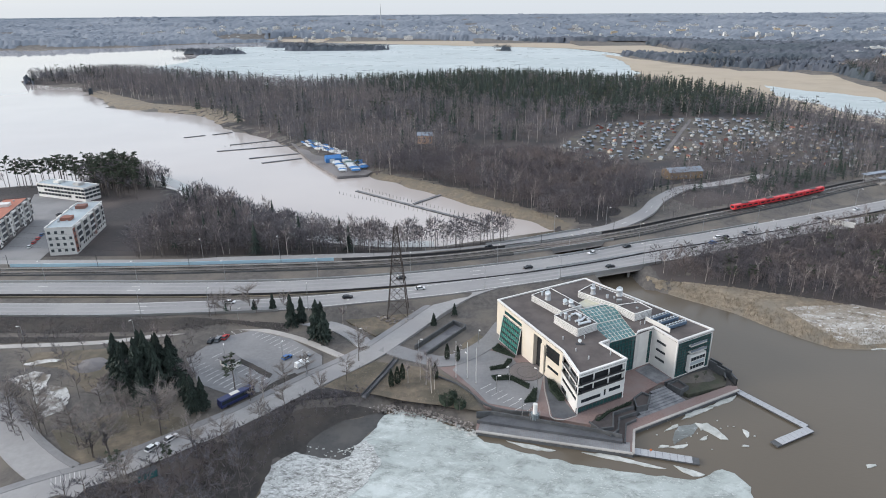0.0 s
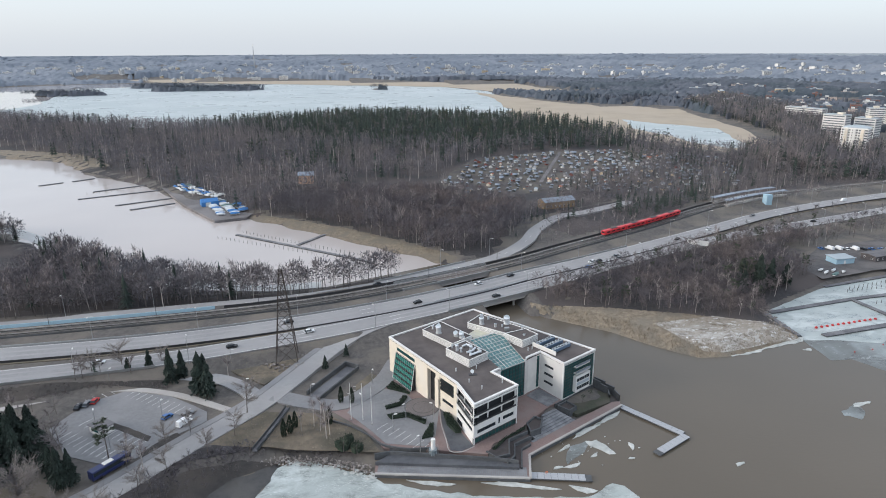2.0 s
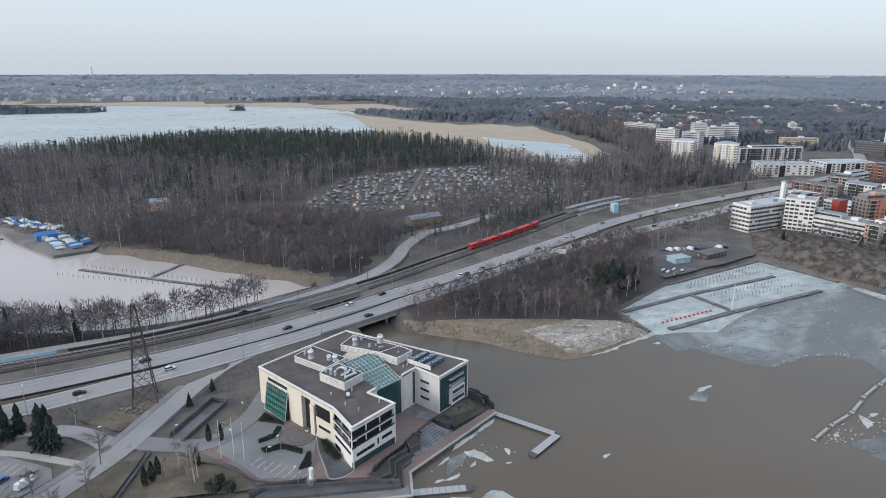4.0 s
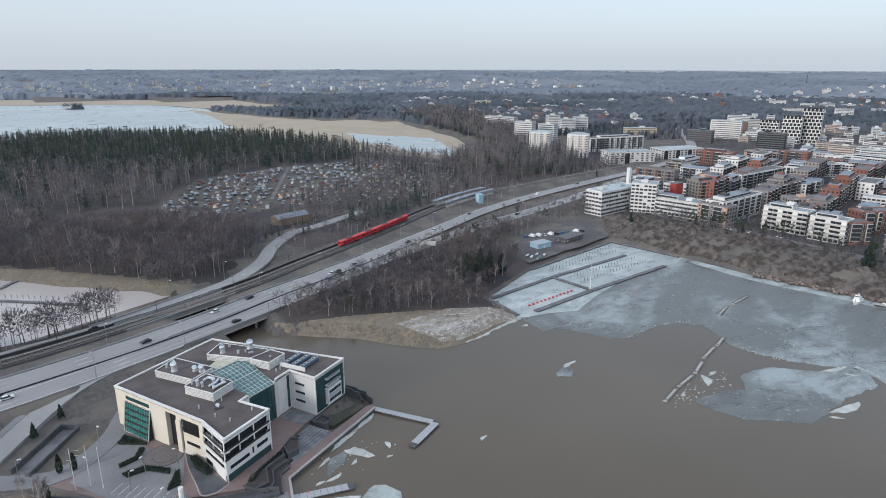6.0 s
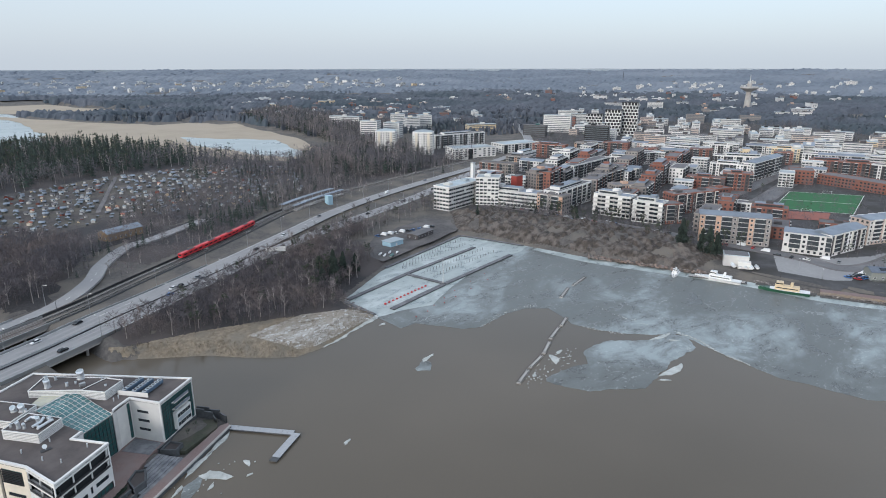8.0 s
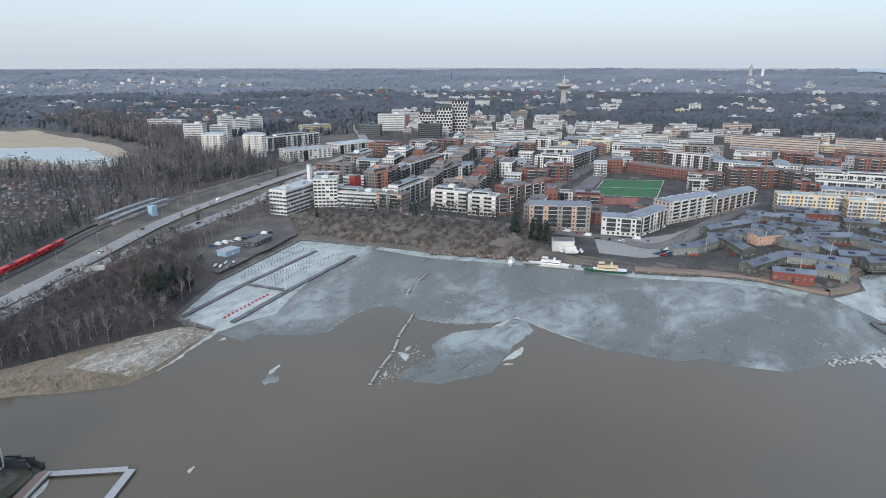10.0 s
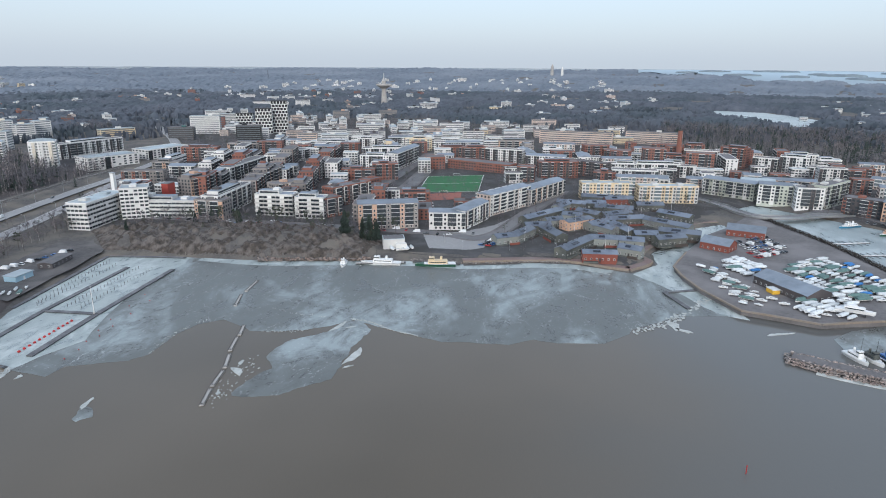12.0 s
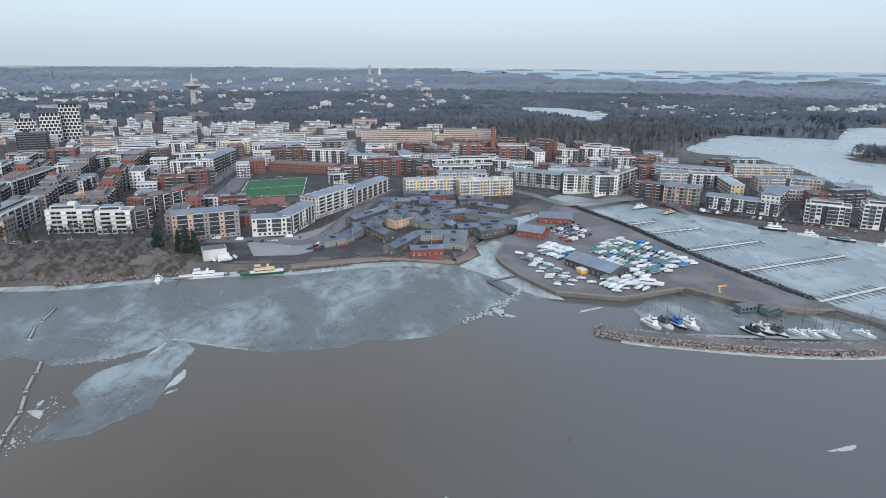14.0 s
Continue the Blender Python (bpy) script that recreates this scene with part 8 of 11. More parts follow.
def roof_stack(x, y, z, r, h, lean):
    """A round duct with a collar and a cowl cut at a slant."""
    bm = bmesh.new()
    tube(bm, (x, y, z), (x, y, z + h * 0.62), r, r, 14)
    stack = part("exhaust_duct", bm, M_DUCT, office)
    bm = bmesh.new()
    tube(bm, (x, y, z + h * 0.58), (x - lean * 0.6, y - lean, z + h), r * 1.1, r * 1.12, 14)
    cowl = part("cowl", bm, M_DUCT, stack)
    bm = bmesh.new()
    tube(bm, (x - lean * 0.6, y - lean, z + h), (x - lean * 0.63, y - lean * 1.05, z + h + 0.03), r * 0.95, r * 0.95, 14)
    part("grille", bm, M_ROOFPALE, cowl)
    bm = bmesh.new()
    tube(bm, (x, y, z), (x, y, z + 0.25), r * 1.3, r * 1.2, 14)
    part("collar", bm, M_METAL, stack)


for x, y, r, h, lean in ((38.8, 212.4, 0.95, 3.0, 0.5), (37.2, 216.0, 0.4, 1.6, 0), (39.6, 216.2, 0.3, 2.2, 0), (46.3, 206.6, 0.8, 2.3, 0.6), (44.6, 208.4, 0.75, 1.7, 0.6), (46.9, 205.4, 0.35, 1.1, 0), (56.6, 217.2, 0.85, 2.8, 0.4),
                         (57.2, 219.6, 0.5, 3.0, 0), (66.2, 215.6, 1.05, 2.9, 0.5), (61.1, 213.4, 0.45, 1.3, 0), (60.2, 220.8, 0.4, 1.2, 0), (70.4, 209.6, 0.25, 1.0, 0), (69.2, 203.2, 0.4, 1.0, 0), (63.6, 213.0, 0.3, 0.9, 0)):
    roof_stack(x, y, ZR + 2.15, r, h, lean)
for x, y, r, h, lean in ((42.3, 195.8, 0.5, 2.4, 0.4), (43.4, 194.4, 0.4, 1.8, 0.3), (47.2, 195.2, 0.55, 1.9, 0.5), (49.6, 193.2, 0.45, 1.4, 0), (46.0, 191.2, 0.35, 1.2, 0), (41.0, 198.0, 0.3, 1.3, 0)):
    roof_stack(x, y, ZR + 2.65, r, h, lean)
for pts in (((45.0, 192.6), (47.4, 193.6), (48.8, 195.6)), ((44.6, 197.6), (46.4, 198.6), (47.8, 196.6)), ((45.6, 190.4), (48.8, 192.0), (50.2, 192.4))):
    bm = bmesh.new()
    for a, b in zip(pts[:-1], pts[1:]):
        tube(bm, (*a, ZR + 3.25), (*b, ZR + 3.25), 0.42, 0.42, 10)
    bmesh.ops.create_uvsphere(bm, u_segments=10, v_segments=6, radius=0.44, matrix=pose(*pts[1], ZR + 3.25))
    part("bent_duct", bm, M_DUCT, office)
for x, y, s in ((46.6, 198.4, 0.9), (50.0, 194.6, 0.8), (64.4, 209.4, 0.9)):
    bbox("air_unit", x - s, y - s * 0.6, ZR + 2.15, x + s, y + s * 0.6, ZR + 2.9 + s * 0.6, M_METAL, office, 0.08)
# dish aerial on its frame
dish = bbox("aerial_frame", 43.4, 181.9, ZR + 0.05, 46.2, 183.3, ZR + 0.2, M_DKMETAL, office)
bm = bmesh.new()
tube(bm, (44.8, 182.6, ZR + 0.1), (44.8, 182.6, ZR + 1.4), 0.07, 0.07, 6)
tube(bm, (44.8, 182.6, ZR + 1.4), (44.5, 182.1, ZR + 1.6), 0.1, 0.65, 12)
part("dish", bm, M_FANRIM, dish)
# low skylight between the plant rooms
bm = bmesh.new()
prism(bm, [(50.2, 212.6), (51.6, 209.0), (59.4, 212.0), (54.4, 216.4)], ZR, ZR + 0.5)
sky_l = part("skylight", bm, mat("yellowed_skylight", (0.58, 0.56, 0.43), (0.48, 0.47, 0.38), 0.5, 0.4), office, "pale yellow skylight")
for k in range(5):
    bm = bmesh.new()
    a, b = Vector((50.2, 212.6, 0)).lerp(Vector((54.4, 216.4, 0)), k / 4), Vector((51.6, 209.0, 0)).lerp(Vector((59.4, 212.0, 0)), k / 4)
    tube(bm, (a.x, a.y, ZR + 0.53), (b.x, b.y, ZR + 0.53), 0.06, 0.06, 4)
    part("glazing_bar", bm, M_OFFWHITE, sky_l)
for x, y in ((47, 186.5), (42.5, 178), (45.5, 173), (53, 175.5), (68.5, 196), (70.2, 196.6), (39.8, 186.0)):
    bm = bmesh.new()
    tube(bm, (x, y, ZR), (x, y, ZR + 1.2), 0.2, 0.2, 8)
    part("vent_pipe", bm, M_DUCT, office)

# ---- forecourt ----
M_SETT = mat("circle_setts", (0.175, 0.155, 0.15), (0.135, 0.12, 0.116), 1.5, 0.85, 0.2, coords="World")
M_SETTDARK = mat("dark_setts", (0.085, 0.08, 0.08), (0.065, 0.06, 0.06), 1.5, 0.85, 0.2, coords="World")
circle = tagged(new("turning_circle"), "round grey-pink sett paving before the entrance", "pavement", "", "structure")
for name, r, z, cx, cy, mt in (("kerb_ring", 6.0, 3.16, 28.4, 188.6, M_SETTDARK), ("sett_field", 5.75, 3.18, 28.4, 188.6, M_SETT), ("sett_ring", 3.7, 3.2, 28.8, 188.2, M_SETTDARK), ("sett_field", 3.5, 3.22, 28.8, 188.2, M_SETT)):
    bm = bmesh.new()
    prism(bm, [(cx + r * math.cos(k * math.tau / 40), cy + r * math.sin(k * math.tau / 40)) for k in range(40)], 3.0, z)
    part(name, bm, mt, circle)


def leafy_block(name, pts, h, label, category="hedge", seed=0, density=60, parent=None):
    """A clipped evergreen bed: an uneven body with many small leaves on it."""
    rg = np.random.default_rng(seed)
    p = np.array(pts, float)
    lo, hi = p.min(0), p.max(0)
    n = int(density * (hi[0] - lo[0]) * (hi[1] - lo[1]))
    X, Y = rg.uniform(lo[0], hi[0], n), rg.uniform(lo[1], hi[1], n)
    ok = sdist(pts, X, Y) < -0.05
    X, Y = X[ok], Y[ok]
    Z = 3.05 + rg.uniform(0.2, 1.0, len(X)) * h
    base = np.stack([X, Y, Z], 1)
    way = rg.normal(0, 0.22, base.shape) + np.array([0, 0, 0.2])
    V, F = slivers(base, way, np.full(len(base), 0.28))
    top = tagged(new(name), label, category)
    ob = tri_mesh("leaves", V, F, M_YEW)
    ob.parent = top
    bm = bmesh.new()
    prism(bm, inset(list(pts), 0.15 * (1 if sum(pts[i][0] * pts[(i + 1) % len(pts)][1] - pts[(i + 1) % len(pts)][0] * pts[i][1] for i in range(len(pts))) > 0 else -1)), 3.0, 3.05 + h * 0.75)
    part("body", bm, M_YEW, top)
    return top


for k, pts in enumerate(([(17.7, 203.3), (25.7, 197.4), (24.2, 200.8), (20.3, 207.2)], [(16.0, 189.2), (21.6, 190.7), (24.5, 195.8), (22.9, 196.4), (20.8, 192.4), (16.0, 190.8)],
                         [(16.0, 185.6), (17.0, 182.9), (22.6, 183.2), (27.8, 177.6), (28.6, 179.6), (23.2, 185.2)], [(25.2, 169.8), (29.3, 170.5), (30.6, 177.4), (29.6, 177.8)])):
    leafy_block("hedge", pts, 0.9, "dark clipped yew hedge bed on the forecourt", seed=k)
leafy_block("shrub", [(34.6, 182.2), (36.6, 180.8), (37.9, 174.2), (38.6, 170.6), (36.4, 170.9), (34.6, 176.0)], 1.7, "dark evergreen shrub against the office wall", "shrub", 9, 80)
leafy_block("shrub", [(45.6, 160.2), (50.6, 164.7), (59.6, 170.0), (59.2, 168.6), (51.6, 164.6), (47.0, 160.0)], 0.8, "yellow-green low juniper in the planter", "shrub", 12, 60)
sheet("planting_bed", [(34.4, 186.4), (33.4, 178), (33.2, 168), (33.2, 162.6), (36.5, 161.6), (40.6, 163.4), (38.6, 170), (38.0, 178)], 3.09, M_TERRACE, "dark gravel bed along the office", "bed")
vt = tagged(new("vent_tower"), "white round ventilation tower in a glass ring", "vent tower")
bm = bmesh.new()
tube(bm, (27.7, 162.3, 3), (27.7, 162.3, 8.0), 0.7, 0.7, 16)
part("shaft", bm, M_WHITE, vt)
bm = bmesh.new()
tube(bm, (27.7, 162.3, 3), (27.7, 162.3, 4.6), 1.35, 1.35, 16)
part("glass_ring", bm, M_BALGLASS, vt)
for k in range(12):
    bm = bmesh.new()
    a = k * math.pi / 6
    tube(bm, (27.7 + 1.6 * math.cos(a), 162.3 + 1.6 * math.sin(a), 3), (27.7 + 1.6 * math.cos(a), 162.3 + 1.6 * math.sin(a), 5.4), 0.06, 0.06, 4)
    part("post", bm, M_METAL, vt)
pole0 = tagged(new("flag_pole"), "tall white flag pole on the forecourt", "flag pole", "flag poles")
bm = bmesh.new()
tube(bm, (0, 0, 0), (0, 0, 13.6), 0.12, 0.06, 8)
part("pole", bm, M_WHITE, pole0)
bm = bmesh.new()
bmesh.ops.create_uvsphere(bm, u_segments=8, v_segments=6, radius=0.14, matrix=pose(0, 0, 13.7))
part("finial", bm, M_METAL, pole0)
bbox("foot", -0.25, -0.25, 0, 0.25, 0.25, 0.25, M_CONC, pole0, 0.03)
pole0.location = (4.1, 185.3, 3.05)
for x, y in ((7.9, 184.5), (10.7, 181.5)):
    copy_thing(pole0, pose(x, y, 3.05))
for a, b, h, lab in (((-10.6, 204.5), (4.0, 224.3), 1.6, "dark concrete ramp wall"), ((-6.4, 199.7), (8.7, 220.3), 1.2, "dark concrete ramp wall"), ((4.0, 224.3), (8.7, 220.3), 1.6, "dark concrete ramp wall")):
    bm = bmesh.new()
    n = Vector((b[1] - a[1], a[0] - b[0])).normalized() * 0.25
    prism(bm, [(a[0] + n.x, a[1] + n.y), (b[0] + n.x, b[1] + n.y), (b[0] - n.x, b[1] - n.y), (a[0] - n.x, a[1] - n.y)], 2.5, 3.2 + h)
    tagged(part("ramp_wall", bm, M_DARKCONC), lab, "wall", "", "structure")
sheet("ramp_floor", [(-9.8, 203.9), (4.4, 223.2), (8.0, 220.3), (-6.2, 200.8)], 3.1, M_DARKDECK, "dark ramp down to the garage", "ramp")
bm = bmesh.new()
stl = smooth_line([(-26, 174), (-20.6, 187), (-16.9, 197.0)], 0.6)
for o in (0.8, -0.8):
    ribbon_bm(bm, stl, o + 0.06, o - 0.06, 2.8, 4.0)
tagged(part("stair_rail", bm, M_DARKCONC), "dark side walls of an outdoor stair", "stair", "", "structure")
ribbon("outdoor_stair", stl, 0.74, -0.74, 2.6, 3.15, M_DARKDECK, "dark outdoor stair down to the shore", category="stair")
low = smooth_line([(-3, 186), (4, 181), (9, 175), (13, 169), (20, 165.5), (27, 164.5)], 1.5)
ribbon("retaining_wall", low, 0.2, -0.2, 1.0, 3.7, M_DARKCONC, "low dark wall round the forecourt", category="wall")
ribbon("kerb", smooth_line([(34.3, 187.2), (33.1, 178), (32.9, 168), (32.9, 162.4), (36.4, 161.2), (40.9, 163.2)], 1), 0.15, -0.15, 2.9, 3.12, M_CONC, "pale stone kerb", category="kerb")

sheet("lawn", [(6.8, 196.6), (7.0, 208.0), (13.0, 215.8), (20.0, 208.8), (16.0, 204.0)], 3.12, M_GRASS, "tan grass island by the office", "lawn", step=2, amp=0.15)


def tufts(name, poly, n, h, z0, material, label, category, lean=0.5):
    """Dry blades and stalks scattered over a piece of ground."""
    rg = np.random.default_rng(len(label) + n)
    p = np.array(poly, float)
    X, Y = rg.uniform(p[:, 0].min(), p[:, 0].max(), n), rg.uniform(p[:, 1].min(), p[:, 1].max(), n)
    dense = np.sin(X * 0.35 + 1.3 * np.sin(Y * 0.22)) + np.sin(Y * 0.41 - X * 0.13) + rg.uniform(-1.6, 1.6, n)
    ok = (sdist(poly, X, Y) < -0.3) & (dense > -0.4)
    X, Y = X[ok], Y[ok]
    base = np.stack([X, Y, np.maximum(land(X, Y) + 0.1, z0)], 1)
    way = rg.normal(0, lean, base.shape) * h
    way[:, 2] = rg.uniform(0.4, 1.2, len(base)) * h
    V, F = slivers(base, way, rg.uniform(0.12, 0.3, len(base)) * max(0.5, h))
    return tagged(tri_mesh(name, V, F, material), label, category, "", "stuff")


tufts("dry_grass", [(-24, 196), (-4, 191), (8, 178), (12, 166), (-5, 170), (-25, 176), (-40, 180), (-33, 190)], 5000, 0.5, 3.05, M_REED, "tan dry grass tufts on the shore lawn", "grass")
tufts("dry_grass", [(-12, 232), (-26, 214), (-40, 228), (-66, 233), (-34, 241), (2, 249)], 4000, 0.45, 3.6, M_REED, "tan dry grass tufts round the mast", "grass")
tufts("brushwood", [(-56, 140), (-46, 168), (-20, 173), (6, 167), (-8, 174), (-25, 180), (-44, 176), (-60, 163), (-78, 146), (-110, 122), (-110, 105), (-54, 105)], 16000, 1.5, 0.2, M_TWIGDARK, "tangled dark brushwood above the ice", "brush", 0.6)
tufts("brushwood", [(-185, 231), (-153, 229), (-112, 227), (-62, 224), (-60, 219), (-84, 222), (-112, 217), (-144, 212), (-200, 210)], 9000, 0.9, 0.2, M_TWIGDARK, "dark low brush on the embankment", "brush", 0.6)
tufts("dry_reeds", [(90, 270), (129, 258), (164, 243), (183, 228), (199, 222), (199, 214.5), (184, 211.8), (170, 208.3), (157, 206.5), (146, 207.5), (137.5, 215), (131, 223.5), (121, 238), (105, 252.5), (93, 266)], 9000, 1.0, 0.3, M_REED, "broken tan reed stalks on the shore", "reeds", 0.7)
for k, (x, y, r) in enumerate(((0.9, 170.6, 2.6), (4.8, 168.2, 2.0), (2.6, 173.4, 1.6))):
    leafy_block("shrub", [(x + r * (1 + 0.2 * math.sin(3 * a + k)) * math.cos(a), y + r * math.sin(a)) for a in (0, 0.9, 1.8, 2.7, 3.6, 4.5, 5.4)], 2.2, "loose dark green shrub on the shore lawn", "shrub", 30 + k, 60)

# ---- quay, terraces and jetties ----
M_WETSTEP = mat("weathered_step_boards", (0.165, 0.17, 0.185), (0.11, 0.113, 0.125), 1.4, 0.8, 0.2, big=0.3, c3=(0.21, 0.215, 0.225), coords="World")
M_GREYBOARD = mat("weathered_grey_boards", (0.19, 0.195, 0.205), (0.135, 0.14, 0.15), 1.2, 0.8, 0.2, big=0.1, c3=(0.225, 0.23, 0.24), coords="World")
sheet("boardwalk", [(9.5, 158.5), (53.6, 147.8), (56.9, 158.4), (97.6, 179.4), (98.4, 181.5), (95.6, 181.8), (56, 162.5), (52.3, 152.5), (10, 162)], 1.3, M_PAVER, "weathered quay walk with a pale edge", "boardwalk", thick=1.6)
for a, b in (((9.5, 158.3), (53.9, 147.5)), ((53.9, 147.5), (57.1, 158.1)), ((57.1, 158.1), (97.9, 179.2))):
    ribbon("quay_edge", np.array([[*a, 0], [*b, 0]], float), 0.3, -0.3, -0.8, 1.05, M_DARKCONC, "dark concrete quay wall", category="quay")
    ribbon("quay_edge", np.array([[*a, 0], [*b, 0]], float), 0.36, -0.36, 1.05, 1.45, M_CONC, "pale concrete quay edge", category="quay")
sheet("terrace", [(10, 162.2), (14.8, 165.2), (46.5, 155.6), (52.2, 153), (51.8, 151.6)], 2.3, M_TERRACE, "dark stone terrace along the quay", "terrace", thick=2.5)
ribbon("retaining_wall", np.array([[10, 164.8, 0], [14.8, 165.2, 0], [46.5, 155.6, 0], [52, 153.2, 0]], float), 0.2, -0.2, 0, 3.5, M_DARKCONC, "dark wall above the terrace", category="wall")
board = bpy.data.meshes.new("plank")
bm = bmesh.new()
box(bm, 0, 0, 0, 0.52, 4.3, 0.07)
bm.to_mesh(board)
bm.free()
board.materials.append(M_GREYBOARD)
walk_way = tagged(new("boardwalk"), "grey timber boardwalk along the quay wall", "boardwalk")
for k in range(76):
    share("plank", board, walk_way, pose(10.2 + 0.566 * k, 158.6 - 0.1385 * k, 1.31, 0, 0, -13.7))
steps = tagged(new("terrace_steps"), "wide grey timber steps down to the quay", "steps")
ud, vd = Vector((0.885, 0.466, 0)), Vector((-0.466, 0.885, 0))
for k in range(7):
    p = Vector((59.3, 163.4, 0)) + vd * (k * 1.1)
    m = Matrix.Translation(p) @ pose(0, 0, 0, 0, 0, math.degrees(math.atan2(ud.y, ud.x)))
    bbox("step", 1.0 + k * 2.0, 0, 0.2, 21.5 - k * 0.3, 1.1, 1.34 + k * 0.24, M_WETSTEP, steps, 0.02, m)
BEDS = (([(43.9, 159.5), (50.5, 165.2), (60.4, 171.0), (59.4, 167.3), (52.2, 164.1), (50.3, 157.0), (46.0, 156.2)], 3.1, 3.5, 3),
        ([(46.0, 156.2), (50.3, 157.0), (52.2, 164.1), (59.4, 167.3), (59.8, 165.3), (53.7, 162.6), (51.9, 156.8), (48.9, 153.8)], 2.4, 2.8, 4),
        ([(48.9, 153.8), (51.9, 156.8), (53.7, 162.6), (59.8, 165.3), (58.8, 162.5), (55.3, 160.4), (52.7, 152.0)], 1.7, 2.1, 4),
        ([(60.7, 171.6), (64.2, 174.8), (66.3, 173.0), (63.9, 167.9), (60.3, 166.7)], 3.0, 3.7, 0),
        ([(74.6, 180.4), (78.6, 182.6), (80.6, 178.6), (77.4, 176.6)], 2.6, 3.3, 0))
for k, (pts, zb, zw, first) in enumerate(BEDS):
    sheet("planting_bed", pts, zb, M_FLOOR, "dark planting bed between stepped walls", "bed", thick=zb - 0.4)
    for i in range(first, len(pts)):
        a, b = pts[i], pts[(i + 1) % len(pts)]
        if first == 4 and i == len(pts) - 1:
            continue
        bm = bmesh.new()
        n = Vector((b[1] - a[1], a[0] - b[0])).normalized() * 0.22
        d = (Vector(b) - Vector(a)).normalized() * 0.2
        prism(bm, [(a[0] + n.x - d.x, a[1] + n.y - d.y), (b[0] + n.x + d.x, b[1] + n.y + d.y), (b[0] - n.x + d.x, b[1] - n.y + d.y), (a[0] - n.x - d.x, a[1] - n.y - d.y)], 0.5, zw + 0.004 * i)
        tagged(part("planter_wall", bm, M_DARKCONC), "dark zigzag planter wall on the terraces", "wall", "", "structure")
sheet("planting_bed", [(80, 176), (75, 181.5), (79.5, 184), (91, 190.5), (97, 186), (94, 181)], 1.75, mat("shaded_lawn", (0.062, 0.068, 0.045), (0.045, 0.046, 0.036), 0.8, 0.95, 0.3, big=0.2, c3=(0.075, 0.07, 0.055), coords="World"), "dark green lawn by the glass wing", "bed", thick=1.5)
ribbon("retaining_wall", np.array([[74, 181.5, 0], [79.5, 184.3, 0], [92, 191.2, 0]], float), 0.25, -0.25, 0, 3.12, M_DARKCONC, "dark wall below the glass wing", category="wall")
sheet("deck", [(66, 189), (72, 193), (76.5, 184), (71, 180.5)], 3.1, M_WETSTEP, "grey timber deck before the atrium", "deck")
for pts, zw in ((((92.9, 192.9), (94.6, 189.9)), 4.9), (((94.6, 189.9), (96.2, 187.0)), 4.2), (((96.2, 187.0), (95.2, 183.6)), 3.2), (((94.2, 194.4), (96.6, 190.4)), 4.6), (((96.6, 190.4), (98.6, 187.0)), 3.9), (((98.6, 187.0), (98.8, 183.0)), 3.0)):
    ribbon("retaining_wall", np.array([[*p, 0] for p in pts], float), 0.22, -0.22, -1, zw, M_DARKCONC, "dark stepped wall at the quay's end", category="wall")


def jetty(name, pts, width, z, material, label, group="", posts=True):
    """A floating plank jetty: frame, planks and floats."""
    top = tagged(new(name), label, "jetty", group)
    for i in range(len(pts) - 1):
        a, b = Vector((*pts[i], 0)), Vector((*pts[i + 1], 0))
        L = (b - a).length
        m = Matrix.Translation(a) @ pose(0, 0, 0, 0, 0, math.degrees(math.atan2((b - a).y, (b - a).x)))
        bbox("frame", 0, -width / 2, z - 0.55, L, width / 2, z - 0.09, M_DARKCONC, top, 0, m)
        me = bpy.data.meshes.new("plank")
        q = bmesh.new()
        box(q, 0, -width / 2 - 0.05, z - 0.085, min(1.9, L), width / 2 + 0.05, z)
        q.to_mesh(me)
        q.free()
        me.materials.append(material)
        for k in range(int(L / 2.0)):
            share("plank", me, top, m @ pose(k * 2.0 + (i > 0) * 0.4, 0, 0))
    return top


jetty("jetty", [(97.2, 180.3), (110.2, 160.0)], 2.4, 0.75, M_DECK, "L-shaped grey plank jetty in open water")
jetty("jetty", [(110.6, 158.9), (96.4, 152.0)], 2.6, 0.78, M_DECK, "arm of the grey plank jetty")
jetty("jetty", [(54.6, 149.4), (71.8, 144.8)], 2.8, 0.75, M_DECK, "grey plank jetty at the quay corner")
bm = bmesh.new()
tube(bm, (59, 148.2, 0.7), (59, 148.2, 2.2), 0.05, 0.05, 5)
buoy_post = tagged(new("lifebuoy_post"), "orange lifebuoy on a short post", "lifebuoy")
part("post", bm, M_METAL, buoy_post)
bm = bmesh.new()
for k in range(12):
    a, b = k * math.pi / 6, (k + 1) * math.pi / 6
    tube(bm, (59 + 0.3 * math.cos(a), 148.1, 2.0 + 0.3 * math.sin(a)), (59 + 0.3 * math.cos(b), 148.1, 2.0 + 0.3 * math.sin(b)), 0.08, 0.08, 5)
part("ring", bm, plain("orange_plastic", (0.7, 0.16, 0.03), 0.5), buoy_post)

# marina jetties, fingers and mooring poles
M_PILE = mat("tarred_pile", (0.10, 0.09, 0.085), (0.06, 0.055, 0.05), 2, 0.9)
for pts, w in (([(205, 243), (256, 250)], 2.6), ([(256, 250), (327, 255)], 2.6), ([(256, 250), (258, 221)], 2.4), ([(211, 216), (257, 221)], 3.0), ([(258, 221), (329, 226)], 2.8), ([(202, 242), (200, 217)], 2.0), ([(256, 268), (344, 282)], 2.4), ([(345, 281), (352, 232)], 2.0)):
    jetty("jetty", pts, w, 0.7, M_DARKDECK, "dark marina jetty frozen in pale ice", "marina jetties")


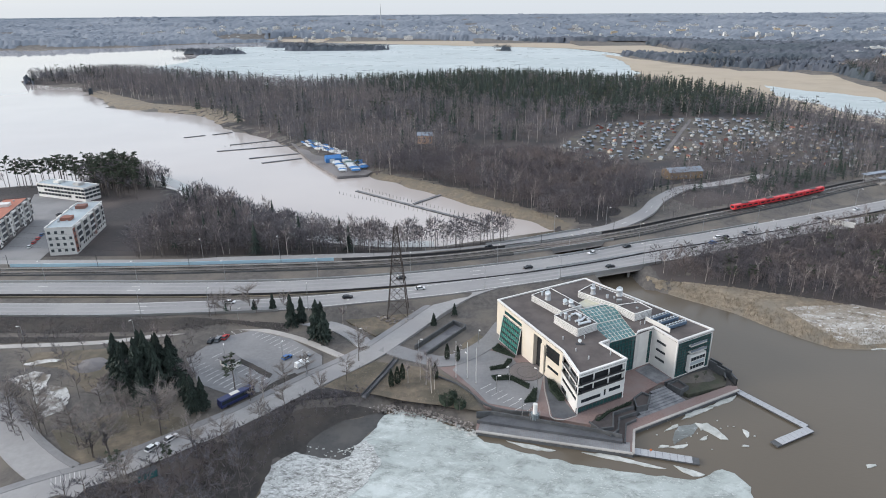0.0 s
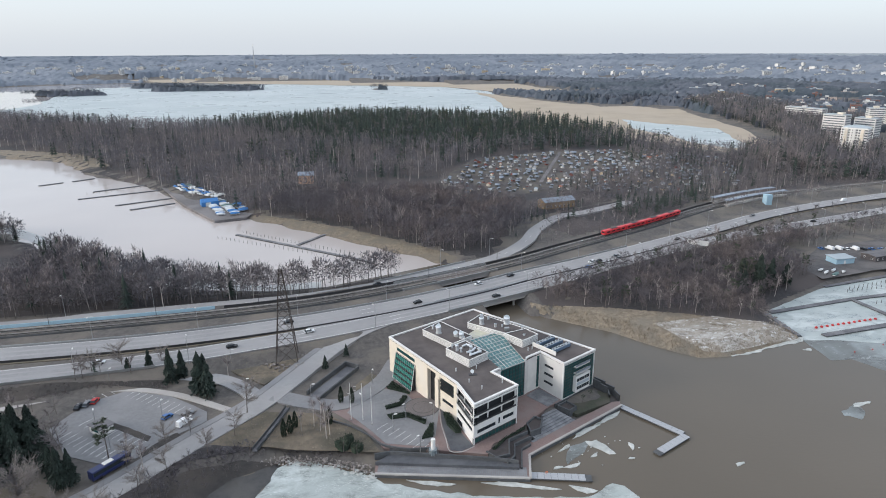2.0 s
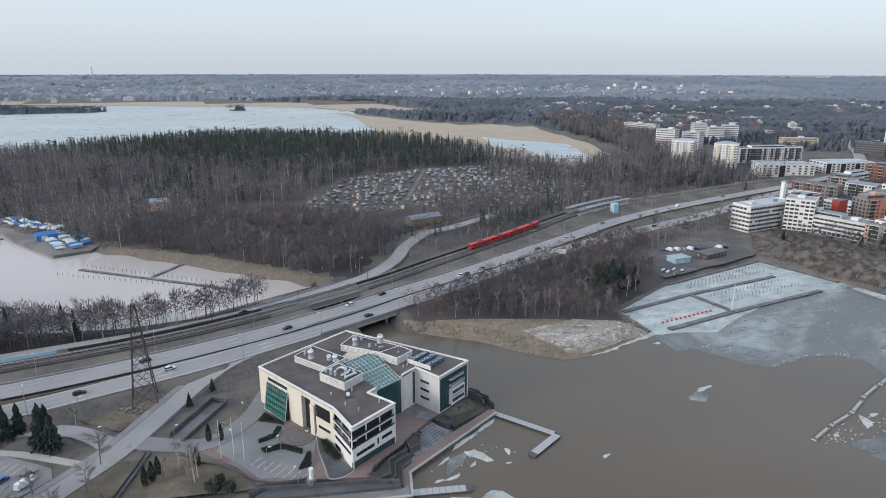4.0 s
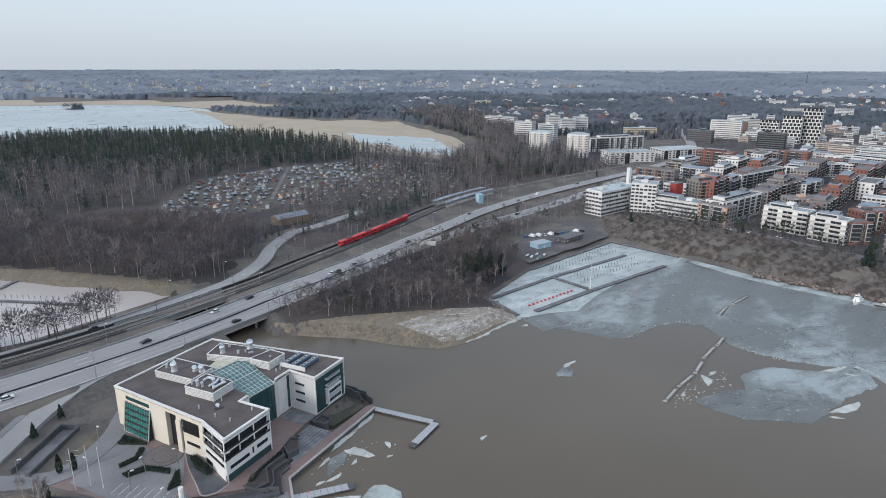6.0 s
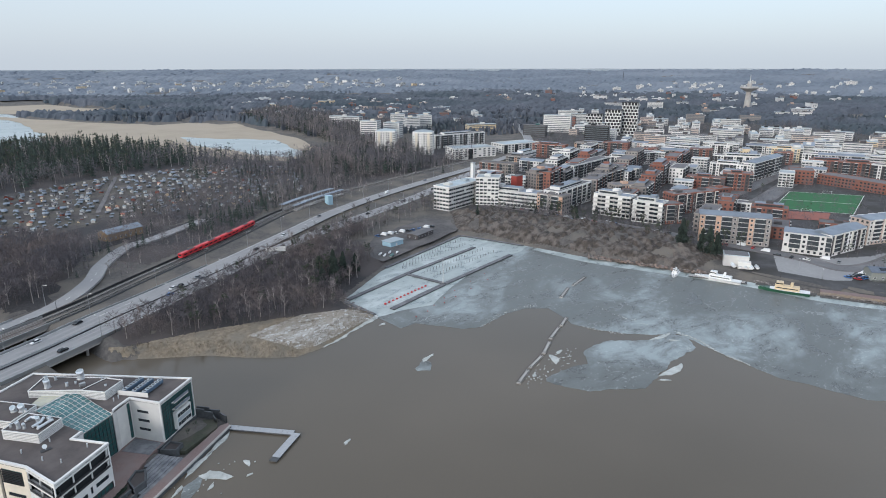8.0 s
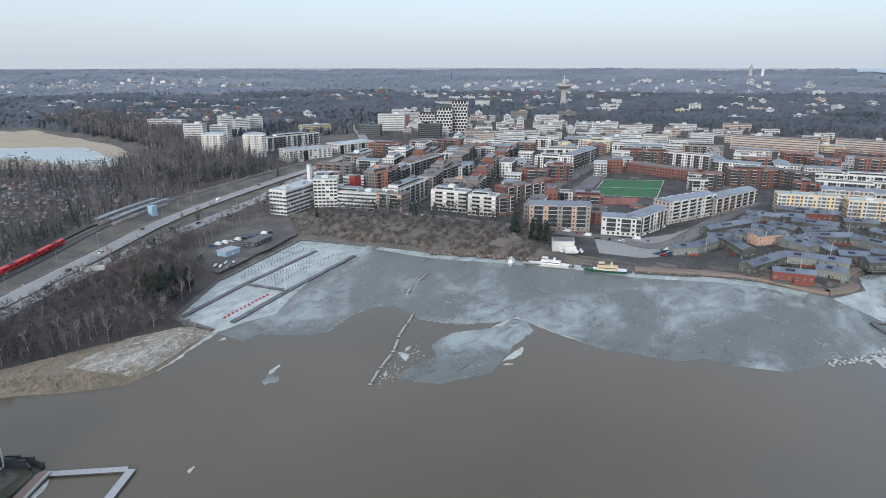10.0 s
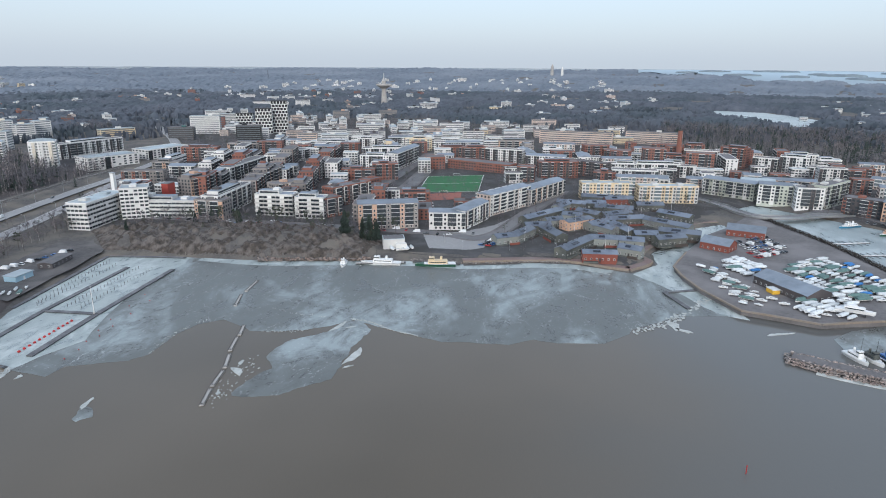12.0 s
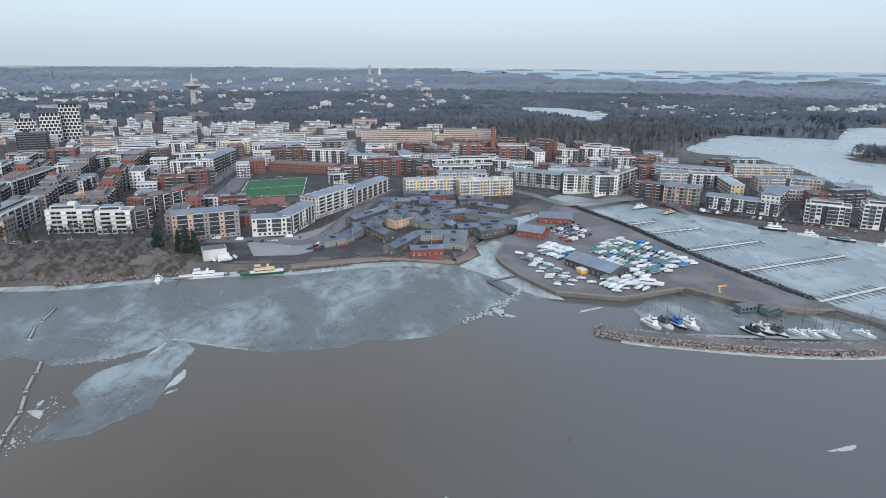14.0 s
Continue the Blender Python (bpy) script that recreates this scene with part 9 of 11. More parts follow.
def mooring_row(a, b, n, label, red=False, size=0.45):
    """Mooring poles between the jetties."""
    bm = bmesh.new()
    for i in range(n):
        t = i / (n - 1)
        x, y = a[0] + (b[0] - a[0]) * t, a[1] + (b[1] - a[1]) * t
        if red:
            bmesh.ops.create_icosphere(bm, subdivisions=1, radius=size, matrix=pose(x + 2.5 * math.sin(7.1 * i) * (size < 0.4), y + 3.5 * math.sin(3.3 * i) * (size < 0.4), 0.3))
        else:
            tube(bm, (x, y, -0.5), (x, y, 2.0), 0.12, 0.12, 5)
    tagged(part("mooring_buoys" if red else "mooring_poles", bm, M_CARRED if red else M_PILE), label, "buoys" if red else "poles", "", "stuff")


for a, b in (((262, 259), (328, 264)), ((264, 243), (326, 247)), ((264, 235), (326, 238)), ((266, 262), (335, 274))):
    mooring_row(a, b, 22, "row of dark mooring poles in the ice")
mooring_row((214, 224), (248, 227), 12, "row of red mooring buoys on the ice", True, 0.75)
mooring_row((212, 200), (285, 212), 11, "scattered red net floats in a line", True, 0.3)


def log_boom(x0, y0, x1, y1):
    top = tagged(new("floating_breakwater"), "weathered concrete floating breakwater element", "breakwater", "floating breakwater")
    a, b = Vector((x0, y0, 0)), Vector((x1, y1, 0))
    m = Matrix.Translation(a) @ pose(0, 0, 0, 0, 0, math.degrees(math.atan2((b - a).y, (b - a).x)))
    L = (b - a).length
    bbox("pontoon", 0, -0.9, -0.4, L, 0.9, 0.45, M_CONC, top, 0.1, m)
    for o in (-0.75, 0.75):
        bbox("fender", 0.2, o - 0.12, 0.45, L - 0.2, o + 0.12, 0.62, M_PILE, top, 0, m)
    for u in (0.8, L - 0.8):
        bbox("bollard", u - 0.2, -0.2, 0.45, u + 0.2, 0.2, 0.85, M_DKMETAL, top, 0.04, m)


for q4 in ((189, 123, 201, 126.5), (203, 127, 216, 129.5), (218, 130, 230, 134.5), (233, 136, 247, 140), (249, 140, 260, 143.5), (282, 160, 298, 165), (303, 165, 321, 167)):
    log_boom(*q4)
for pts in ([(-203, 601), (-135, 640)], [(-206, 572), (-128, 604)], [(-168, 541), (-128, 560)], [(-152, 523), (-122, 540)], [(-61, 433), (24, 357)], [(-19, 400), (4, 428)], [(-262, 640), (-245, 652)], [(-238, 655), (-222, 668)]):
    jetty("jetty", pts, 2.4, 0.6, M_DARKDECK, "dark wooden jetty in the northern bay", "bay jetties")
mooring_row((-57, 437), (28, 361), 34, "dark finger poles along the jetty")
mooring_row((-72, 426), (-10, 380), 22, "row of mooring poles in calm water")
mooring_row((-205, 592), (-140, 625), 16, "row of mooring poles in calm water")


# ---- near trees as single things ----
def single_tree(kind, x, y, h, label, z=3.0, wide=1.0, group=""):
    temps, crown, bark = {"bare": (FINE, M_TWIGTAN, M_BARK), "poplar": (POPLAR, M_TWIG, M_BARK), "birch": (BIRCHES, M_TWIGW, M_BIRCH), "spruce": (DENSE, M_SPRUCE, M_BARK), "pine": (PINES, M_PINE, M_BARK), "yew": (COLUMN, M_YEW, M_BARK)}[kind]
    t = temps[int(RNG.integers(len(temps)))]
    top = tagged(new("tree"), label, "tree", group)
    for nm, (V, F), mm in (("trunk", t[0], bark), ("crown", t[1], crown)):
        ob = tri_mesh(nm, V * np.array([h * wide, h * wide, h]), F, mm)
        ob.parent = top
    top.matrix_world = pose(x, y, z, 0, 0, RNG.uniform(0, 360))
    return top


def dense_spruce():
    """A spruce of many drooping, uneven sprays."""
    n = 1900
    t = RNG.uniform(0, 1, n) ** 0.8
    lump = 1 + 0.18 * np.sin(t * 21 + RNG.uniform(0, 6))
    a = RNG.uniform(0, 2 * np.pi, n)
    R = (0.185 * (1 - t) ** 0.75 + 0.01) * lump * RNG.uniform(0.55, 1.2, n)
    z = 0.07 + 0.9 * t
    base = np.stack([np.cos(a) * R * 0.25, np.sin(a) * R * 0.25, z + 0.015], 1)
    way = np.stack([np.cos(a) * R * 0.8, np.sin(a) * R * 0.8, -0.02 - 0.22 * R], 1)
    tip = slivers(base, way, 0.012 + R * 0.15)
    rev = slivers(base + way, -way * 0.55 + np.array([0, 0, 0.02]), 0.008 + R * 0.2)
    lead = slivers(np.array([[0, 0, 0.93]]), np.array([[0, 0, 0.08]]), np.array([0.02]))
    return quad_tube((0, 0, -0.03), (0, 0, 0.95), 0.016, 0.003), merge_parts([tip, rev, lead])


def column_yew():
    n = 700
    z = RNG.uniform(0.03, 1, n)
    a = RNG.uniform(0, 6.283, n)
    r = 0.16 * np.sin(np.pi * np.clip(z * 0.75 + 0.25, 0, 1)) ** 0.8 * RNG.uniform(0.6, 1.05, n)
    base = np.stack([np.cos(a) * r, np.sin(a) * r, z], 1)
    way = np.stack([np.cos(a) * 0.03, np.sin(a) * 0.03, np.full(n, 0.06)], 1)
    body = spruce(5, 7, 0.13)
    return quad_tube((0, 0, -0.03), (0, 0, 0.9), 0.014, 0.004), merge_parts([slivers(base, way, np.full(n, 0.05)), (body[1][0] * np.array([1, 1, 0.9]), body[1][1])])


DENSE = [dense_spruce() for _ in range(4)]
COLUMN = [column_yew() for _ in range(3)]
for x, y, h in ((-60.1, 223.2, 14.5), (-56.6, 226.1, 12), (-47.9, 213, 17), (-44.9, 210.7, 13.5), (-46.5, 215, 15), (-77.8, 166.4, 14), (-75.4, 167.5, 12.5), (-84.9, 175.7, 10), (-82, 172, 11), (-62, 231, 9), (-70, 234, 10), (-77, 232, 8)):
    single_tree("spruce", x, y, h, "dark green spruce beside the car park", wide=RNG.uniform(0.75, 1.05))
for x, y, h in ((-98.8, 177, 21), (-105, 180, 18), (-93.3, 177, 20), (-101, 184, 18), (-95, 184, 19), (-90, 181, 16), (-107, 186, 15), (-99, 190, 15), (-102, 175, 14), (-96, 172, 13), (-108, 182, 20), (-92, 186, 17), (-103, 188, 18), (-97, 180, 22), (-110, 190, 12)):
    single_tree("spruce", x, y, h, "tall dark spruce in a dense clump", wide=RNG.uniform(0.7, 1.1), group="spruce clump")
for x, y, h in ((-68.2, 176.5, 15), (-87.2, 136.1, 10), (-75.3, 140.4, 8.5), (420, 233, 13), (207, 268, 14), (213, 275, 15), (200, 272, 13), (222, 282, 12)):
    single_tree("pine", x, y, h, "green pine with a bare lower trunk", wide=1.1)
for x, y, h in ((-119.1, 155.6, 14), (-105.4, 150.3, 15), (-98.7, 145.3, 12), (-94.7, 146.5, 17), (-83.8, 155.2, 17), (-133.7, 164.1, 13), (-128, 168, 12), (-62.9, 147.3, 11.5), (-70, 145, 13), (-80.5, 129.7, 14), (-56, 160, 9), (-40, 176, 8), (-33, 184, 9), (-50, 168, 9),
                (-30.3, 196.2, 12.5), (-84, 162, 11), (-92, 160, 9), (-62, 172, 9), (-53, 181, 10), (-47, 188, 9), (-100, 165, 10), (-110, 172, 9), (-80, 236, 13), (-90, 233, 11), (-66, 236, 9), (-96, 238, 8)):
    single_tree("bare", x, y, h, "bare leafless tree by the street", wide=1.1)
for x, y, h in ((-6, 181, 13), (-3, 178, 12), (-4, 176, 14), (-8, 184, 11), (-12, 182, 8), (-40, 224, 11), (-62, 176, 11), (-57, 170, 12), (228, 262, 14), (217, 256, 12), (240, 275, 13), (233, 290, 12), (148, 430, 13), (160, 405, 12)):
    single_tree("birch", x, y, h, "slender bare birch with a white trunk")
for x, y, h in ((-118, 156, 9), (-104, 150, 9), (-98, 145, 9), (-94, 145, 12), (-84, 156, 14), (-101, 147, 8)):
    single_tree("poplar", x, y, h, "narrow bare poplar on waste ground", group="bare poplars")
for x, y, h in ((1.2, 197.1, 6.2), (4.9, 196.0, 6.0), (-2.9, 184.3, 6.6), (-17.4, 179.9, 6.4), (-15.5, 181.4, 6.6), (-14.0, 184.4, 6.0)):
    single_tree("yew", x, y, h, "dark columnar conifer on the forecourt lawn", wide=0.9, group="columnar conifers")
for x, y, h in ((400, 142, 21), (397.5, 124, 19.5), (402, 130, 16), (406, 127, 17), (401, 120, 15), (417, 229, 13), (426, 256, 11.5), (418, 265, 9), (445, 227, 9), (381, 295, 10)):
    single_tree("spruce", x, y, h, "tall dark conifer above the rocky slope", z=5.0, wide=RNG.uniform(0.8, 1.1), group="slope conifers")
for x, y, h in ((212, 262, 17), (216, 268, 18), (208, 270, 15), (221, 266, 14), (228, 274, 13), (232, 268, 12), (203, 262, 12)):
    single_tree("spruce", x, y, h, "dark green conifer at the marina", z=3.5, wide=RNG.uniform(1.0, 1.3), group="marina conifers")
for x, y, h in ((-3.8, 221.6, 6), (4.5, 231, 5.5)):
    single_tree("spruce", x, y, h, "small dark spruce by the ramp", z=3.6)
for x, y, h in ((0.9, 168.3, 5), (4.9, 165.8, 4.2), (84, 181, 3.2), (88, 184, 2.6)):
    single_tree("pine", x, y, h, "low dark pine shrub", wide=1.6)


# ---- rubble, rocks ----
def rock_template(seed):
    bm = bmesh.new()
    bmesh.ops.create_icosphere(bm, subdivisions=1, radius=0.6)
    for v in bm.verts:
        v.co *= 0.75 + 0.5 * noise.noise(v.co * 1.7 + Vector((seed, seed * 2, 0)))
        v.co.z = v.co.z * 0.7 + 0.2
    V = np.array([v.co[:] for v in bm.verts])
    bmesh.ops.triangulate(bm, faces=bm.faces[:])
    F = np.array([[v.index for v in f.verts] for f in bm.faces])
    bm.free()
    return V, F


M_PINKROCK = mat("pinkish_granite", (0.34, 0.27, 0.24), (0.20, 0.165, 0.15), 0.6, 0.9, 0.5, big=0.3, c3=(0.27, 0.24, 0.225), coords="World", island=0.45)
M_CLIFF = mat("rusty_granite", (0.235, 0.175, 0.145), (0.105, 0.08, 0.07), 0.6, 0.9, 0.6, big=0.3, c3=(0.20, 0.175, 0.16), coords="World", island=0.4)
ROCKS = [rock_template(s) for s in range(5)]


def rocks_along(pts, width, n, smin, smax, z, label, name="riprap", fall=0.0, mat_=None):
    line = smooth_line(pts, 2.0)
    nr = offsets(line)
    i = RNG.integers(0, len(line), n)
    o = RNG.uniform(-width / 2, width / 2, n)
    X, Y = line[i, 0] + nr[i, 0] * o + RNG.uniform(-1, 1, n), line[i, 1] + nr[i, 1] * o + RNG.uniform(-1, 1, n)
    wh = np.stack([X, Y, z - fall * np.abs(o) / (width / 2)], 1)
    return planted(name, ROCKS, wh, RNG.uniform(smin, smax, n), RNG.integers(0, 5, n), mat_ or M_ROCK, label, "rocks")


rocks_along([(-40, 171), (-25, 172.5), (-5, 168), (8, 162)], 4, 700, 0.3, 0.85, 0.5, "grey granite riprap at the waterline")
rocks_along([(198, 219), (201, 240), (203, 246)], 5, 160, 0.6, 1.4, 0.4, "grey granite riprap at the marina mole")
rocks_along([(357, 185), (367, 137), (374, 112)], 7, 420, 0.6, 2.4, 0.9, "rough boulders at the foot of the slope", mat_=M_CLIFF)
rocks_along([(376, 90), (378, 55), (389, 15), (392, -8)], 5, 480, 0.5, 1.2, 0.7, "stone riprap below the quay walk")
rocks_along([(353, 275), (360, 225), (364, 190)], 5, 200, 0.6, 1.8, 0.8, "rough boulders at the foot of the slope", mat_=M_CLIFF)
BW = [(274, -102), (266, -118), (259, -140), (253, -160), (248, -185), (246, -215), (252, -245), (262, -262)]
bm = bmesh.new()
bwl = smooth_line([(x, y, 0) for x, y in BW], 3)
ribbon_bm(bm, bwl, 3.4, -3.4, -3, 2.0)
tagged(part("breakwater_core", bm, M_GRAVEL), "gravel crest of the harbour breakwater", "breakwater", "", "structure")
rocks_along(BW, 1.0, 2, 0.5, 0.6, 0.5, "loose stones on the breakwater", "breakwater_stones")
for side in (1, -1):
    nr = offsets(bwl)
    for off, zz, num in ((3.6, 1.7, 900), (4.8, 1.0, 1000), (6.0, 0.3, 900)):
        pts = [(bwl[i, 0] + nr[i, 0] * off * side, bwl[i, 1] + nr[i, 1] * off * side) for i in range(0, len(bwl), 5)]
        rocks_along(pts, 1.2, num if side < 0 else num // 2, 0.5, 1.25, zz, "rough pinkish boulders armouring the breakwater", "breakwater_stones", mat_=M_PINKROCK)
    if side < 0:
        ribbon("ice_sheet", bwl[3:], 9.2 * side, 6.2 * side, 0.0, 0.2, M_FLOE, "white shelf of shore ice along the breakwater", category="ice")
rocks_along([(272, -101), (278, -104), (274, -108)], 5, 160, 0.5, 1.2, 0.6, "boulders round the breakwater head", "breakwater_stones")
rocks_along([(311, -220), (285, -236), (262, -258)], 7, 420, 0.4, 1.1, 0.9, "boulders on the harbour dike", "breakwater_stones")
# a dark clipped hedge along the dike
bm = bmesh.new()
dk = smooth_line([(540, -160), (464, -184.5), (395, -198.5), (348, -211.5), (300, -227)], 3)
V, F = [], []
n = 11000
i = RNG.integers(0, len(dk) - 1, n)
base = np.stack([dk[i, 0] + RNG.uniform(-2.2, 2.2, n), dk[i, 1] + RNG.uniform(-2.2, 2.2, n), 2.2 + RNG.uniform(0, 1.7, n)], 1)
V, F = slivers(base, RNG.normal(0, 0.4, (n, 3)) + np.array([0, 0, 0.4]), np.full(n, 0.4))
tagged(tri_mesh("hedge", V, F, M_BRUSH), "dark scrub along the dike between yard and basin", "hedge", "", "stuff")
ribbon("dike", smooth_line([(545, -157, 0), (464, -183, 0), (395, -197, 0), (348, -210, 0), (300, -226, 0), (266, -243, 0)], 5), 2.5, -2.5, -2, 2.3, M_GRAVEL, "low gravel dike", category="dike")
# reeds and snow on the east shore
rn = 18000
rx, ry = RNG.uniform(88, 202, rn), RNG.uniform(200, 274, rn)
rz = land(rx, ry)
ok = (rz > 0.1) & (rz < 2.6) & (sdist([(90, 272), (129, 260), (164, 246), (199, 226), (199, 214), (184, 211.5), (170, 208), (157, 206), (145, 207), (137, 214.5), (131, 223), (121, 237), (104, 252), (92, 266)], rx, ry) < 0)
base = np.stack([rx, ry, rz + 0.1], 1)[ok]
V, F = slivers(base, RNG.normal(0, 0.45, base.shape) + np.array([0, 0, 1.1]), np.full(len(base), 0.22))
tagged(tri_mesh("reeds", V, F, M_REED), "dry tan reed stems on the shore", "reeds", "", "stuff")
drape("thawing_snow", [(141, 237), (155, 238), (172, 239), (186, 231), (197, 226), (198, 215.5), (184, 213.5), (170, 210.5), (158, 209), (150, 211), (145, 222)], 0.34, M_SNOWREED, "rotten snow over trampled reeds", "snow", 0.9)
sheet("ice_sheet", [(160, 206.6), (172, 207.6), (184, 210.8), (198, 213), (202, 218), (196, 219), (184, 213), (172, 209.4), (160, 207.6)], 0.16, M_FLOE, "broken white shore ice", "ice", step=2, amp=1.0, seed=33)
sheet("thawing_snow", [(-150, 196), (-144, 199), (-136, 200), (-138, 198), (-146, 195)], 3.06, M_SNOWPATCH, "patch of thawing snow on waste ground", "snow", thick=0.4, step=1, amp=0.5, seed=52)


# ---- power mast, lamps, wires ----
def beam(bm, p, q, r):
    tube(bm, p, q, r, r, 4)


def power_mast(x, y, z, h):
    top = tagged(new("power_mast"), "rusty lattice power mast on a rock mound", "power mast")
    top.location = (x, y, z)
    w0, w1 = 4.2, 0.6
    for sx, sy in ((1, 1), (1, -1), (-1, -1), (-1, 1)):
        bm = bmesh.new()
        beam(bm, (sx * w0, sy * w0, 0), (sx * w1, sy * w1, h), 0.2)
        part("leg", bm, M_RUST, top)
    lv = [0, 0.2, 0.37, 0.52, 0.65, 0.76, 0.85, 0.93, 1]
    for a, b in zip(lv[:-1], lv[1:]):
        wa, wb = w0 + (w1 - w0) * a, w0 + (w1 - w0) * b
        for (ax, ay), (bx, by) in (((1, 1), (1, -1)), ((1, -1), (-1, -1)), ((-1, -1), (-1, 1)), ((-1, 1), (1, 1))):
            for p, q in (((ax * wa, ay * wa, a * h), (bx * wb, by * wb, b * h)), ((bx * wa, by * wa, a * h), (ax * wb, ay * wb, b * h)), ((ax * wb, ay * wb, b * h), (bx * wb, by * wb, b * h))):
                bm = bmesh.new()
                beam(bm, p, q, 0.1)
                part("brace", bm, M_RUST, top)
    for zz, L in ((h * 0.82, 5), (h * 0.97, 4)):
        bm = bmesh.new()
        beam(bm, (0, -L, zz), (0, L, zz), 0.14)
        part("crossarm", bm, M_RUST, top)
    return top


power_mast(-18.4, 232.0, 3.6, 38)
rocks_along([(-26, 230), (-20, 225), (-11, 229), (-12, 238), (-22, 239), (-26, 232)], 3.5, 160, 0.4, 1.3, 3.7, "grey rocks round the foot of the mast", "boulders")
for k, (o, zz) in enumerate(((-5, 34.8), (5, 34.8), (-4, 40.5), (4, 40.5))):
    cu = bpy.data.curves.new("wire", "CURVE")
    cu.dimensions, cu.bevel_depth = "3D", 0.035
    sp = cu.splines.new("POLY")
    sp.points.add(16)
    for i in range(17):
        t = i / 16
        sp.points[i].co = (-18.4 - 262 * t, 232 + o + 20 * t, zz + 4 * t - 22 * t * (1 - t), 1)
    cu.materials.append(M_DKMETAL)
    tagged(new("power_wire", cu), "thin sagging overhead power line", "wire", "overhead wires")


def lamp(h, arm):
    top = tagged(new("street_lamp"), "tall galvanised street lamp beside the road", "street lamp", "street lamps")
    bm = bmesh.new()
    tube(bm, (0, 0, 0), (0, 0, h), 0.12, 0.07, 6)
    part("pole", bm, M_METAL, top)
    bm = bmesh.new()
    tube(bm, (0, 0, h), (arm, 0, h + 0.3), 0.06, 0.05, 5)
    part("arm", bm, M_METAL, top)
    bbox("lamp_head", arm - 0.1, -0.2, h + 0.2, arm + 0.9, 0.2, h + 0.45, M_WHITE, top, 0.04)
    return top


lamp0 = lamp(11, 1.8)
lamp0.matrix_world = pose(-121, 227, 5.4, 0, 0, 90)
for line, o, x0, x1, step in ((hwB, -7.4, -100, 60, 34), (hwB, -7.2, 90, 420, 38), (hwA, 7.6, -260, 560, 38), (col, 5.2, -120, 120, 36)):
    nr = offsets(line)
    s = np.r_[0, np.cumsum(np.linalg.norm(np.diff(line[:, :2], axis=0), axis=1))]
    last = -99
    for i in range(len(line)):
        if x0 < line[i, 0] < x1 and s[i] - last > step:
            last = s[i]
            p = line[i, :2] + nr[i] * o
            copy_thing(lamp0, pose(p[0], p[1], line[i, 2] - 0.6, 0, 0, math.degrees(math.atan2(nr[i][1], nr[i][0])) + (180 if o > 0 else 0)))
lamp1 = lamp(6, 0.6)
lamp1.matrix_world = pose(-9.0, 200.4, 3.1)
for x, y in ((-30, 209), (-47, 187), (-70, 184), (-78, 197), (-58, 199), (8, 190), (17, 176), (13, 208), (22, 182), (31, 180), (24, 163.5), (-82, 226), (-40, 234), (-120, 218), (-160, 213), (396, 60), (402, 30), (404, 0), (410, 75), (440, 120)):
    copy_thing(lamp1, pose(x, y, 3.0, 0, 0, RNG.uniform(0, 360)))


def catenary():
    top = tagged(new("catenary_mast"), "steel railway lineside mast with a bracket", "mast", "railway masts")
    bm = bmesh.new()
    tube(bm, (0, 0, 0), (0, 0, 7.0), 0.14, 0.1, 5)
    part("post", bm, M_DKMETAL, top)
    bm = bmesh.new()
    tube(bm, (0, 0, 6.4), (0, -2.8, 6.7), 0.06, 0.05, 4)
    part("bracket", bm, M_DKMETAL, top)
    return top


cat0 = catenary()
nrt = offsets(trk)
first = True
for i in range(30, len(trk) - 40, 11):
    p = trk[i, :2] + nrt[i] * 4.8
    m = pose(p[0], p[1], 5.0, 0, 0, math.degrees(math.atan2(nrt[i][1], nrt[i][0])) - 90)
    if first:
        cat0.matrix_world = m
        first = False
    else:
        copy_thing(cat0, m)


# ---- vehicles ----
def car_thing(paint, label, L=4.4, W=1.8, H=1.45, van=False):
    top = tagged(new("van" if van else "car"), label, "van" if van else "car", "vehicles")
    bm = bmesh.new()
    box(bm, -L / 2, -W / 2, 0.28, L / 2, W / 2, 0.82)
    bmesh.ops.bevel(bm, geom=bm.edges[:], offset=0.14, segments=2, affect="EDGES")
    part("body", bm, paint, top)
    bm = bmesh.new()
    lo, hi = ((-L * 0.46, L * 0.26), (-L * 0.32, L * 0.08)) if not van else ((-L * 0.48, L * 0.36), (-L * 0.46, L * 0.2))
    v = [bm.verts.new(p) for p in ((lo[0], -W * .46, .8), (lo[1], -W * .46, .8), (lo[1], W * .46, .8), (lo[0], W * .46, .8), (hi[0], -W * .38, H - .08), (hi[1], -W * .38, H - .08), (hi[1], W * .38, H - .08), (hi[0], W * .38, H - .08))]
    for f in ((4, 5, 6, 7), (0, 1, 5, 4), (1, 2, 6, 5), (2, 3, 7, 6), (3, 0, 4, 7)):
        bm.faces.new([v[i] for i in f])
    part("glasshouse", bm, M_GLASS if not van else paint, top)
    bbox("roof", hi[0] + 0.02, -W * .39, H - .09, hi[1] - 0.02, W * .39, H, paint, top, 0.03)
    for sx in (-L * 0.31, L * 0.31):
        for sy in (-W / 2 + 0.08, W / 2 - 0.08):
            bm = bmesh.new()
            tube(bm, (sx, sy - 0.1, 0.32), (sx, sy + 0.1, 0.32), 0.32, 0.32, 10)
            part("wheel", bm, M_TYRE, top)
    for sy in (-0.6, 0.6):
        bbox("headlight", L / 2 - 0.06, sy - 0.18, 0.55, L / 2 + 0.01, sy + 0.18, 0.7, M_WHITE, top)
    return top


